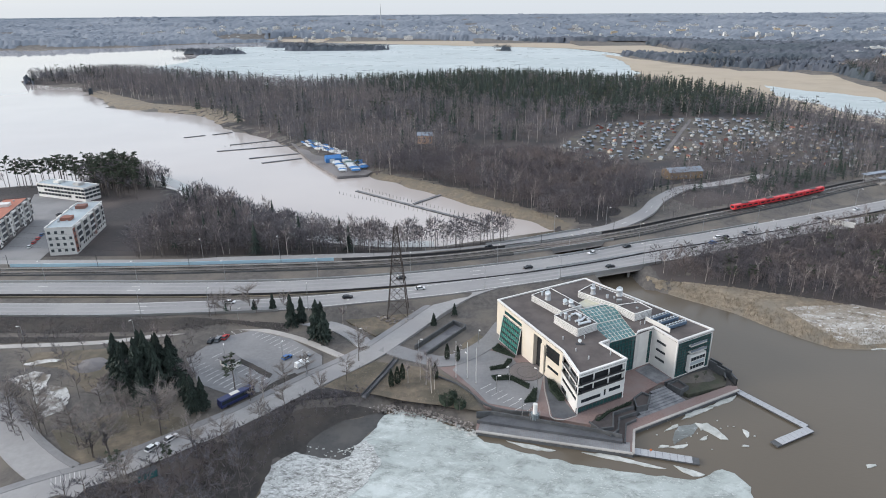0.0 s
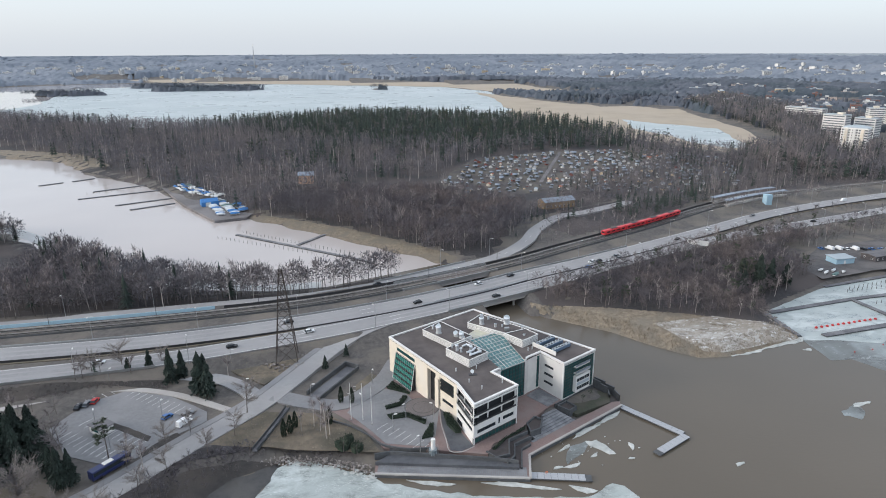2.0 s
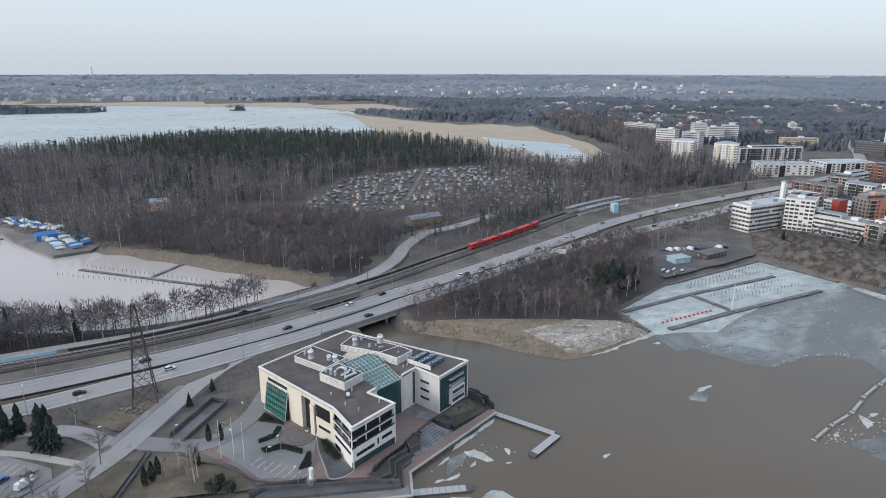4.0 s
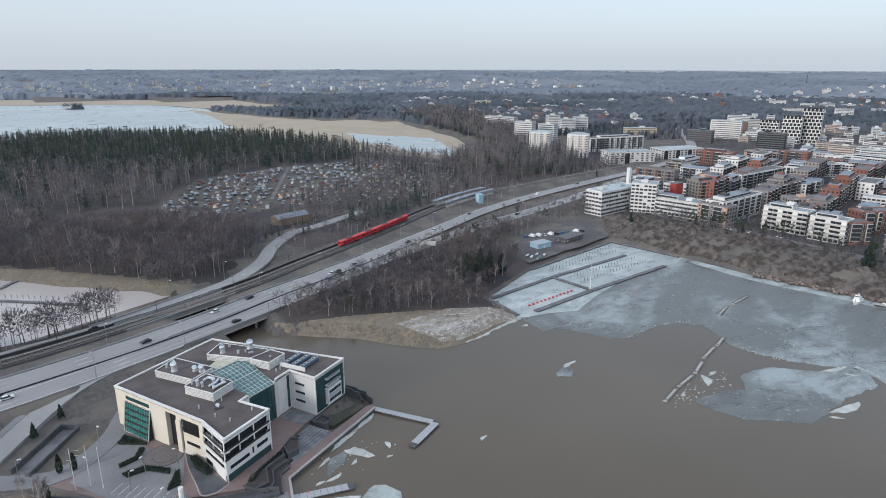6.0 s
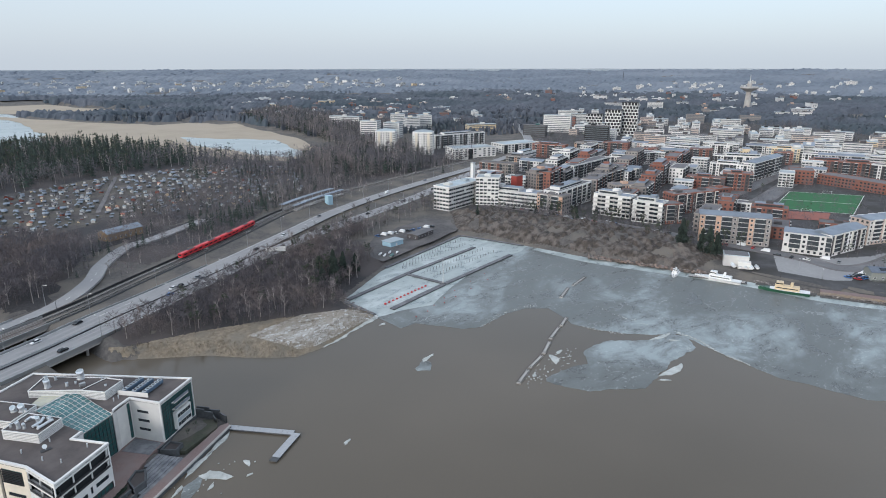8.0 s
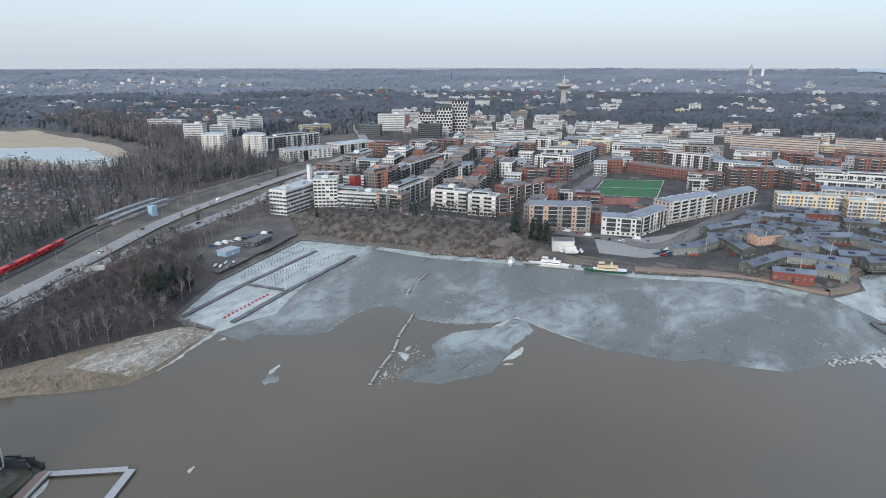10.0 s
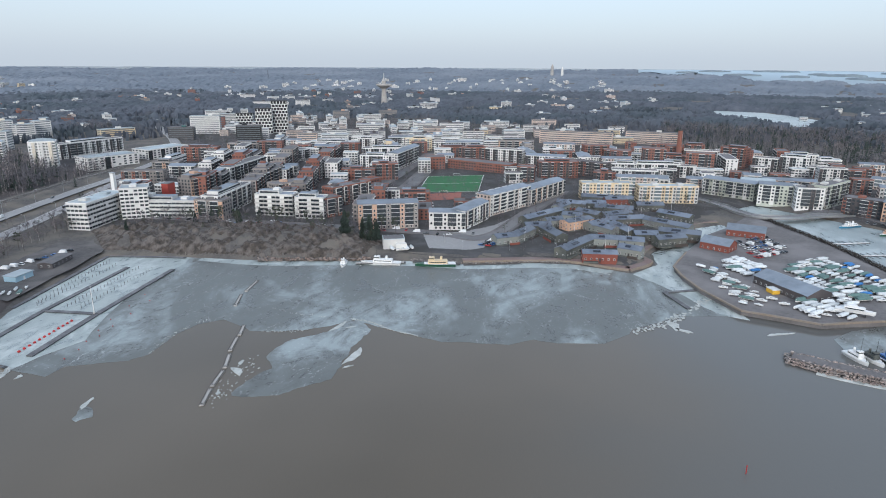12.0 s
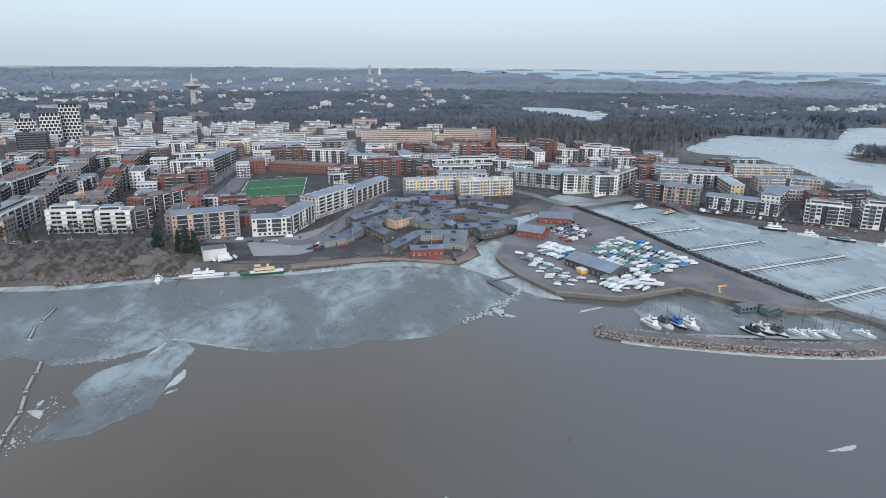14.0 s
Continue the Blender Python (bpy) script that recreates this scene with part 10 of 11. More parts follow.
CARS = [car_thing(M_CARWHITE, "white hatchback on the asphalt"), car_thing(M_CARBLACK, "black saloon car on the asphalt", 4.6), car_thing(M_CARGREY, "grey estate car on the asphalt", 4.7), car_thing(M_CARBLUE, "blue small car on the asphalt", 4.0),
        car_thing(M_CARRED, "red small car on the asphalt", 4.0), car_thing(M_CARWHITE, "white delivery van on the asphalt", 5.6, 2.0, 2.2, True)]
used_car = [False] * len(CARS)


FARCARS = []
for c in CARS:
    fc = tagged(new(c.name.split(".")[0]), c["label"], c["category"], "vehicles")
    for ch in c.children:
        if ch.name.startswith(("body", "glasshouse", "roof")):
            o = ch.copy()
            scene.collection.objects.link(o)
            o.parent = fc
    FARCARS.append(fc)
used_far = [False] * len(CARS)


def put_car(k, x, y, z, ang):
    if math.hypot(x, y) > 290:
        if not used_far[k]:
            FARCARS[k].matrix_world = pose(x, y, z, 0, 0, ang)
            used_far[k] = True
        else:
            copy_thing(FARCARS[k], pose(x, y, z, 0, 0, ang))
        return
    if not used_car[k]:
        CARS[k].matrix_world = pose(x, y, z, 0, 0, ang)
        used_car[k] = True
    else:
        copy_thing(CARS[k], pose(x, y, z, 0, 0, ang))


def on_road(k, line, x, o, back=False):
    i = near_i(line, x)
    nr = offsets(line)
    p = line[i, :2] + nr[i] * o
    put_car(k, p[0], p[1], line[i, 2] + 0.03, math.degrees(math.atan2(nr[i][1], nr[i][0])) - 90 + (180 if back else 0))


for k, line, x, o, bk in ((1, hwB, -41, 0, 0), (0, hwB, -88, 2.5, 0), (1, hwA, -18, 1.0, 1), (1, hwA, 39, -2, 1), (1, hwB, 79, -2.5, 0), (0, hwA, 144, -3, 1), (2, hwA, 163, -3, 1), (0, hwB, -8, 2, 0), (0, hwA, 73, 3.6, 1), (1, hwA, 93, 3.6, 1),
                          (3, hwB, 139, 3, 0), (1, hwA, 150, -4, 1), (2, hwB, 166, 3.8, 0), (1, hwA, 214, -2, 1), (0, hwA, 246, 0, 1), (1, col, 24, 0, 1), (2, hwA, 300, 3, 1), (1, hwB, 330, 0, 0), (0, hwB, 380, 2, 0), (5, hwA, 400, 0, 1), (1, hwB, 440, 0, 0), (2, hwA, 470, 3, 1)):
    on_road(k, line, x, o, bk)
put_car(0, -83.4, 148.7, 3.17, 60)
put_car(0, -79.8, 152.9, 3.17, 58)
put_car(2, -50, 198.8, 3.1, 40)
put_car(1, -87.7, 211, 3.1, 80)
put_car(2, -85.4, 212.5, 3.1, 80)
put_car(4, -83.4, 213.8, 3.1, 80)
for i in range(7):
    put_car(int(RNG.integers(0, 6)), -236 + 2.9 * i, 372 + 4 * (i % 3) + i, 3.1, 60 + RNG.uniform(-5, 5))
for i in range(9):
    put_car(int(RNG.integers(0, 6)), -220 - 1.6 * i, 315 + 6.4 * i, 3.1, 106)
for i in range(16):     # street parking by the quay houses
    put_car(int(RNG.integers(0, 6)), 410 + 2.4 * (i % 8), 50 - 5 * (i // 8) - 1.2 * (i % 8), 3.12, 70)
for i in range(34):
    put_car(int(RNG.integers(0, 6)), 436 + RNG.uniform(-3, 3) + 5 * math.sin(i), 330 - 8.2 * i, 3.12, 92 if i % 3 else 180)
for i in range(58):     # loose rows on the boat yard's car park
    u, v = i % 12, i // 12
    x, y = 452 + u * 1.9 - v * 8.2, -119 - u * 2.35 - v * 1.6
    if RNG.uniform() > 0.15:
        put_car(int(RNG.integers(0, 6)), x + RNG.uniform(-.4, .4), y + RNG.uniform(-.4, .4), 3.05, 39 + RNG.uniform(-6, 6))
for i in range(22):
    put_car(int(RNG.integers(0, 6)), 505 - 3.6 * i, -268 - 4.1 * i, 3.12, -40 + RNG.uniform(-4, 4))
for i in range(10):
    put_car(int(RNG.integers(0, 6)), 296 + 5 * i + RNG.uniform(-1, 1), 318 - 1.2 * i, 3.1, 90 + RNG.uniform(-10, 10))


def bus(x, y, z, ang):
    top = tagged(new("bus"), "dark blue coach parked by the street", "bus")
    bbox("body", -6, -1.25, 0.4, 6, 1.25, 3.2, plain("blue_bus_paint", (0.02, 0.03, 0.11), 0.35), top, 0.15)
    for s in (-1.27, 1.27):
        bbox("window_band", -5.6, s - 0.02, 1.6, 5.4, s + 0.02, 2.7, M_GLASS, top)
    bbox("windscreen", 5.98, -1.1, 1.4, 6.03, 1.1, 2.9, M_GLASS, top)
    for sx in (-3.6, 3.8):
        for sy in (-1.1, 1.1):
            bm = bmesh.new()
            tube(bm, (sx, sy - 0.16, 0.5), (sx, sy + 0.16, 0.5), 0.5, 0.5, 12)
            part("wheel", bm, M_TYRE, top)
    bbox("roof_unit", -2, -0.8, 3.2, 1, 0.8, 3.45, M_OFFWHITE, top, 0.05)
    top.matrix_world = pose(x, y, z, 0, 0, ang)


bus(-66.5, 172.2, 3.17, 48)


def train_car(red, door, end):
    top = tagged(new("train_car"), "bright red metro train car on the rails", "train", "metro train")
    bm = bmesh.new()
    box(bm, -10.6, -1.55, 0.9, 10.6, 1.55, 3.7)
    bmesh.ops.bevel(bm, geom=[e for e in bm.edges if abs(e.verts[0].co.x - e.verts[1].co.x) > 1], offset=0.35, segments=2, affect="EDGES")
    part("body", bm, M_TRAINRED, top)
    for s in (-1.57, 1.57):
        for i in range(4):
            bbox("window", -9.4 + i * 5, s - 0.02, 2.0, -6.4 + i * 5, s + 0.02, 2.9, M_GLASS, top)
        for i in range(3):
            bbox("door", -6.1 + i * 5, s - 0.025, 1.0, -4.7 + i * 5, s + 0.025, 3.0, M_CARRED, top)
    bbox("windscreen", 10.58, -1.1, 2.0, 10.64, 1.1, 3.1, M_GLASS, top)
    for sx in (-7, 7):
        bbox("bogie", sx - 1.5, -1.2, 0.15, sx + 1.5, 1.2, 0.9, M_DKMETAL, top, 0.05)
    bbox("roof_unit", -3, -0.9, 3.7, 3, 0.9, 3.95, M_DKMETAL, top, 0.05)
    return top


tc = train_car(1, 1, 1)
s_tr = np.r_[0, np.cumsum(np.linalg.norm(np.diff(trk[:, :2], axis=0), axis=1))]
s0 = s_tr[near_i(trk, 176)]
for k in range(4):
    sk = s0 + 11 + 21.9 * k
    i = int(np.searchsorted(s_tr, sk))
    t = (sk - s_tr[i - 1]) / (s_tr[i] - s_tr[i - 1])
    p = trk[i - 1] + (trk[i] - trk[i - 1]) * t + np.array([*(nrt[i] * 2.15), 0])
    m = pose(p[0], p[1], 5.7, 0, 0, math.degrees(math.atan2(nrt[i][1], nrt[i][0])) - 90 + (180 if k == 0 else 0))
    if k == 0:
        tc.matrix_world = m
    else:
        copy_thing(tc, m)
station = tagged(new("metro_station"), "long station platform under a pale blue canopy", "station")
i0, i1 = near_i(trk, 296), near_i(trk, 372)
for nm, a, b, z0, z1, mm in (("platform", 7.5, 4.2, -0.5, 0.9, M_CONC), ("canopy", 8.0, 3.8, 4.2, 4.6, M_ROOFBLUE), ("platform", -4.2, -7.5, -0.5, 0.9, M_CONC), ("canopy", -3.8, -8.0, 4.2, 4.6, M_ROOFBLUE)):
    bm = bmesh.new()
    ribbon_bm(bm, trk[i0:i1], a, b, z0, z1)
    bmesh.ops.recalc_face_normals(bm, faces=bm.faces[:])
    part(nm, bm, mm, station)
for i in range(i0, i1, 3):
    for o in (6, -6):
        p = trk[i, :2] + nrt[i] * o
        bbox("column", p[0] - 0.15, p[1] - 0.15, 6.4, p[0] + 0.15, p[1] + 0.15, 9.95, M_METAL, station)
bbox("lift_tower", 338, 424, 3, 343, 429, 11.5, M_BLUEFENCE, station, 0.1)


# ---- small buildings ----
def gable_house(name, x, y, ang, L, D, h, wall, roof, label, category, group="", z=2.9, rise=1.9, wins=True, trim=None):
    """A house with pitched roof, windows and door. x, y: the left foot of its front."""
    top = tagged(new(name), label, category, group)
    bm = bmesh.new()
    box(bm, 0, 0, -1.0, L, D, h)
    for px in (0, L):
        v = [bm.verts.new((px, 0, h)), bm.verts.new((px, D, h)), bm.verts.new((px, D / 2, h + rise - 0.05))]
        bm.faces.new(v if px else v[::-1])
    part("wall", bm, wall, top)
    bm = bmesh.new()
    for sgn in (0, 1):
        e = 0.45
        y0, y1 = (-e, D / 2) if not sgn else (D + e, D / 2)
        zl, zh = h - rise * e / (D / 2), h + rise
        v = [bm.verts.new(p) for p in ((-e, y0, zl), (L + e, y0, zl), (L + e, y1, zh), (-e, y1, zh), (-e, y0, zl + 0.2), (L + e, y0, zl + 0.2), (L + e, y1, zh + 0.2), (-e, y1, zh + 0.2))]
        for f in ((0, 1, 2, 3), (7, 6, 5, 4), (0, 4, 5, 1), (1, 5, 6, 2), (2, 6, 7, 3), (3, 7, 4, 0)):
            bm.faces.new([v[i] for i in f])
    bmesh.ops.recalc_face_normals(bm, faces=bm.faces[:])
    part("roof", bm, roof, top)
    if wins:
        wm = win(1.1, 1.3, trim or M_WHITE)
        fl = max(1, int(h / 2.9))
        for s in range(fl):
            n = max(1, int(L / 3.4))
            for i in range(n):
                share("window", wm, top, pose(L * (i + 0.5) / n, -0.01, 0.9 + s * 2.8))
            for i in range(max(1, int(D / 4))):
                k = max(1, int(D / 4))
                share("window", wm, top, pose(L + 0.01, D * (i + 0.5) / k, 0.9 + s * 2.8, 0, 0, 90))
                share("window", wm, top, pose(-0.01, D * (i + 0.5) / k, 0.9 + s * 2.8, 0, 0, -90))
        bbox("door", L * 0.5 - 0.5, -0.06, 0, L * 0.5 + 0.5, 0.02, 2.1, M_DKMETAL, top)
    top.matrix_world = pose(x, y, z, 0, 0, ang)
    return top


M_PALETIMBER = mat("pale_grey_green_boards", (0.235, 0.25, 0.235), (0.19, 0.205, 0.195), 1.2, 0.8, 0.1, big=0.15, c3=(0.21, 0.215, 0.195), vary=0.2)
M_PANEL = plain("solar_panel", (0.015, 0.02, 0.035), 0.2)


def row_wing(x0, y0, x1, y1, D=9.0, eave=4.9, rise=2.0, wall=None):
    """One wing of the quay houses, its ridge from one point to the other, the front towards the water."""
    if (y0 - y1) * x0 + (x1 - x0) * y0 < 0:
        x0, y0, x1, y1 = x1, y1, x0, y0
    L = math.hypot(x1 - x0, y1 - y0)
    ux, uy = (x1 - x0) / L, (y1 - y0) / L
    L += 2.0
    wall = wall or (M_PALETIMBER if RNG.uniform() < 0.45 else M_TIMBER)
    words = {M_PALETIMBER.name: "pale grey-green timber house with a slate-blue metal roof", M_REDTIMBER.name: "red timber house with a slate-blue metal roof",
             M_PEACH.name: "orange rendered house with a pale metal roof"}.get(wall.name, "dark timber row house with a slate-blue metal roof")
    v = gable_house("row_house", x0 - ux + uy * D / 2, y0 - uy - ux * D / 2, math.degrees(math.atan2(uy, ux)), L, D, eave, wall, M_VILLAROOF, words, "house", "quay houses", 3.1, rise, trim=M_WHITE)
    for i in range(int(L / 7)):
        a = 2.5 + 7 * i + RNG.uniform(-1, 1)
        bbox("roof_vent", a, D * 0.5 + 0.3, eave + rise - 0.3, a + 0.6, D * 0.5 + 0.9, eave + rise + 0.9, M_DKMETAL, v, 0.03)
    if L > 11:
        t = rise / (D / 2)
        m = Matrix.Translation((L * 0.3, D * 0.12, eave + t * D * 0.12 + 0.24)) @ pose(0, 0, 0, math.degrees(math.atan(t)), 0, 0)
        bbox("roof_panel" if RNG.uniform() < 0.5 else "skylight", 0, 0, 0, L * 0.22, D * 0.26, 0.08, M_PANEL, v, 0, m, "dark glazed panel on the roof")
    bbox("terrace", 0.5, -2.4, -0.6, L * 0.45, -0.1, 0.25, M_TIMBER, v)
    bbox("garden_fence", L * 0.5, -3.2, -0.6, L * 0.95, -3.05, 1.5, M_REDTIMBER if RNG.uniform() < 0.5 else M_RUST, v)
    return v


for w in ((417, 41, 425, 29), (424, 30, 446, 20), (455, 23, 461, 7), (453, 9, 430, -3), (476, 26, 513, 0), (473, 9, 480, -1), (544, 1, 540, -21), (545, -23, 547, -37), (497, -4, 495, -17), (513, -16, 502, -31),
          (501, -34, 515, -54), (467, -22, 480, -34), (487, -36, 498, -63), (494, -66, 474, -94), (474, -41, 452, -52), (447, -53, 450, -67), (396, -3, 427, -20), (430, -23, 431, -39),
          (430, -42, 429, -56), (411, -41, 406, -53), (546, -64, 550, -84), (468, -28, 457, -40), (461, -72, 455, -97), (437, -66, 446, -84), (522, -80, 507, -100), (530, -30, 528, -58), (521, 2, 545, -8), (573, -20, 570, -62)):
    row_wing(*w)
row_wing(393, -17, 395, -36, 8.5, 5.0, 1.6, M_REDTIMBER)
row_wing(465, -5, 481, -22, 10, 6.5, 1.2, M_PEACH)
row_wing(561, -39, 566, -56, 9, 5.5, 1.8, M_REDTIMBER)
wood(scatter(VILLAS, 13), ("weed", "mid", "sprucemid"), (0.5, 0.4, 0.1), (2, 6), "bare garden trees between the quay houses")
for x, y, h in ((428, 22, 11), (462, -12, 12), (396, -30, 13), (442, -48, 12), (498, -62, 13), (548, -92, 13)):
    m0 = tagged(new("signal_mast"), "slim white yard mast between the houses", "mast", "yard masts")
    bm = bmesh.new()
    tube(bm, (0, 0, 0), (0, 0, h), 0.14, 0.07, 6)
    part("pole", bm, M_WHITE, m0)
    bbox("base", -0.3, -0.3, 0, 0.3, 0.3, 0.4, M_CONC, m0, 0.03)
    m0.location = (x, y, 3.0)
gable_house("villa", -22, 560, 0, 13, 9, 6.5, M_PEACH, M_ROOFBLUE, "peach-red villa with white trim among trees", "house", z=9.0, rise=2.4)
gable_house("old_house", 165, 447, 12, 27, 11, 5.0, mat("ochre_boards", (0.30, 0.21, 0.12), (0.25, 0.175, 0.105), 1, 0.8), M_ROOFBLUE, "ochre timber house with a blue-grey metal roof", "house", z=3.4, rise=2.2)
gable_house("boat_club", 436, -94, -124, 19, 14, 4.6, M_REDTIMBER, M_ROOFBLUE, "red timber boat hall with a grey roof", "hall", z=3.0, rise=3.2)
gable_house("boat_club", 474, -119, -108, 25, 14, 4.6, M_REDTIMBER, M_ROOFBLUE, "red timber boat hall with a grey roof", "hall", z=3.0, rise=3.2)
gable_house("winter_hall", 367, -110, -150, 35, 17, 4.6, M_DKBRICK, M_ROOFBLUE, "grey boat storage hall with a shallow blue-grey roof", "hall", z=3.0, rise=3.0)
gable_house("shed", 308, 290, 10, 20, 9, 3.2, M_DKBRICK, M_ROOFDARK, "low dark clubhouse at the marina", "shed", z=3.0, rise=0.6)
bbs = tagged(new("kiosk"), "small pale blue hut at the marina", "hut")
bbox("body", 283, 291, 2.9, 295, 299, 6.2, M_BLUEFENCE, bbs, 0.1)
bbox("roof", 282.5, 290.5, 6.2, 295.5, 299.5, 6.5, M_ROOFPALE, bbs, 0.05)
bbox("door", 288, 290.9, 2.9, 289.2, 291.02, 5.1, M_WHITE, bbs)
pk = tagged(new("service_hut"), "low white hut with a dark roof in the car park", "hut")
m = Matrix.Translation((-79.1, 194.6, 3.08)) @ pose(0, 0, 0, 0, 0, -42)
bbox("wall", 0, 0, 0, 6, 4.6, 2.6, M_WHITE, pk, 0.03, m)
bbox("roof", -0.4, -0.4, 2.6, 6.4, 5, 2.85, M_ROOFDARK, pk, 0.03, m)
bbox("window", 1, -0.04, 1.1, 5, 0.02, 2.0, M_GREEN, pk, 0, m)
pl2 = tagged(new("pump_house"), "pale concrete pump house at the shore", "building")
m = Matrix.Translation((388, 111.5, 3.0)) @ pose(0, 0, 0, 0, 0, -70)
bbox("wall", 0, 0, -1, 14, 10, 6.5, M_OFFWHITE, pl2, 0.05, m)
bbox("annex", 8, -4, -1, 15, 0, 4.2, M_OFFWHITE, pl2, 0.05, m)
bbox("parapet", -0.2, -0.2, 6.5, 14.2, 10.2, 6.9, M_ROOFPALE, pl2, 0, m)
bbox("roof", 0.3, 0.3, 6.85, 13.7, 9.7, 6.95, M_ROOFDARK, pl2, 0, m)
bst = tagged(new("bus_shelter"), "glass bus shelter on the footway", "shelter")
m = Matrix.Translation((-79.5, 136.4, 3.25)) @ pose(0, 0, 0, 0, 0, 38)
bbox("roof", -2.6, -1, 2.4, 2.6, 1, 2.55, M_DKMETAL, bst, 0.03, m)
bbox("back_pane", -2.5, -0.95, 0.2, 2.5, -0.9, 2.3, M_GREENROOF, bst, 0, m)
for sx in (-2.5, 2.5):
    for sy in (-0.9, 0.9):
        bbox("post", sx - 0.05, sy - 0.05, 0, sx + 0.05, sy + 0.05, 2.4, M_DKMETAL, bst, 0, m)
bbox("bench", -1.5, -0.8, 0.4, 1.5, -0.4, 0.48, M_TIMBER, bst, 0, m)
# the chimney, plant and red box on the white block
cst = tagged(new("chimney"), "white square chimney beside the white block", "chimney")
bbox("shaft", 439, 346, 2, 442, 349, 36, M_WHITE, cst, 0.1)
bbox("cap", 438.7, 345.7, 36, 442.3, 349.3, 36.5, M_METAL, cst)
block(424, 331, -60, 20, 16, 24, "white_band", detail=False)
rb = tagged(new("roof_tower"), "bright red stair tower above dark roofs", "building")
bbox("wall", 472, 322, 3, 482, 328, 22.5, plain("red_cladding", (0.36, 0.06, 0.045), 0.6), rb, 0.1)
bbox("roof", 471.8, 321.8, 22.5, 482.2, 328.2, 22.9, M_ROOFDARK, rb)
bc = tagged(new("brick_chimney"), "tall red brick chimney among the blocks", "chimney")
bm = bmesh.new()
tube(bm, (818, -138, 3), (818, -138, 44), 3.2, 2.6, 10)
part("shaft", bm, M_BRICK, bc)
bm = bmesh.new()
tube(bm, (818, -138, 44), (818, -138, 45.2), 2.9, 2.9, 10)
part("rim", bm, M_DKBRICK, bc)

# sports pitch
sheet("sports_pitch", [(577, 133), (664, 141), (686, 84), (594, 77)], 3.5, M_TURF, "green artificial football pitch", "pitch")
sheet("running_court", [(540, 120), (572, 122), (586, 92), (556, 88)], 3.45, mat("court_red", (0.32, 0.12, 0.09), (0.25, 0.10, 0.08), 0.3, 0.9, coords="World"), "red sports court beside the pitch", "pitch")
bm = bmesh.new()
for a, b in (((577, 133), (664, 141)), ((664, 141), (686, 84)), ((686, 84), (594, 77)), ((594, 77), (577, 133)), ((620, 137), (640, 80.5))):
    ribbon_bm(bm, np.array([[*a, 0], [*b, 0]], float), 0.35, -0.35, 3.48, 3.53)
tagged(part("pitch_lines", bm, M_PAINT), "white pitch lines", "marking", "", "structure")
for x, y in ((578, 108), (676, 112)):
    g = tagged(new("goal"), "white football goal on the pitch", "goal", "goals")
    for px, py, qx, qy, za, zb in ((-3.6, 0, -3.6, 0, 0, 2.4), (3.6, 0, 3.6, 0, 0, 2.4), (-3.6, 0, 3.6, 0, 2.4, 2.4)):
        bm = bmesh.new()
        tube(bm, (px, py, za), (qx, qy, zb), 0.12, 0.12, 6)
        part("bar", bm, M_WHITE, g)
    g.matrix_world = pose(x, y, 3.5, 0, 0, -68)


# ---- allotment huts ----
def hut(wall, roof, words):
    h = gable_house("allotment_hut", 0, 0, 0, 4.6, 3.8, 2.3, wall, roof, words, "hut", "allotment huts", 0, 1.1, False)
    bbox("window", 2.3, -0.05, 0.9, 3.9, 0.02, 1.9, M_GLASS, h)
    return h


HUTS = [hut(M_OFFWHITE, M_ROOFDARK, "small white allotment hut"), hut(M_OFFWHITE, M_ROOFPALE, "small white hut with a pale roof"), hut(M_REDTIMBER, M_ROOFDARK, "small red allotment hut"), hut(M_TIMBER, M_ROOFBLUE, "small grey hut with a blue-grey roof"),
        hut(M_YELLOW, M_ROOFDARK, "small yellow allotment hut"), hut(M_CREAM, M_ROOFRED, "small cream hut with a red roof")]
ALLOT = [(98, 552), (161, 660), (258, 694), (380, 681), (450, 632), (415, 560), (350, 476), (250, 488), (189, 508), (144, 494), (110, 500)]
k = 0
paths = [[(269, 687), (195, 543)], [(399, 586), (327, 463)], [(330, 660), (345, 600)]]
for p in paths:
    ln = smooth_line([(*q2, 0) for q2 in p], 6)
    ln[:, 2] = land(ln[:, 0], ln[:, 1])
    ribbon("garden_path", ln, 1.8, -1.8, 0.1, 0.55, M_GRAVEL, "pale gravel lane between allotments", category="path")
rest = {}
for x in np.arange(95, 460, 9.2):
    for y in np.arange(465, 700, 9.0):
        a, b = x + RNG.uniform(-3, 3) + (y % 29) * 0.2, y + RNG.uniform(-3, 3)
        if sdist(ALLOT, np.array([a]), np.array([b]))[0] > -3 or RNG.uniform() < 0.08 or min(ldist(p, np.array([a]), np.array([b]))[0] for p in paths) < 5:
            continue
        j = int(RNG.choice(6, p=(0.22, 0.12, 0.06, 0.5, 0.06, 0.04)))
        zz, an, sc = float(land(np.array([a]), np.array([b]))[0]) + 0.25, RNG.choice((-25, 65)) + RNG.uniform(-12, 12), RNG.uniform(0.5, 0.9)
        if k < 6:
            HUTS[k].matrix_world = pose(a, b, zz, 0, 0, an) @ Matrix.Scale(sc, 4)
        elif b < 532:
            copy_thing(HUTS[j], pose(a, b, zz, 0, 0, an) @ Matrix.Scale(sc, 4))
        else:
            rest.setdefault(j, []).append((a, b, zz, an, sc))
        k += 1
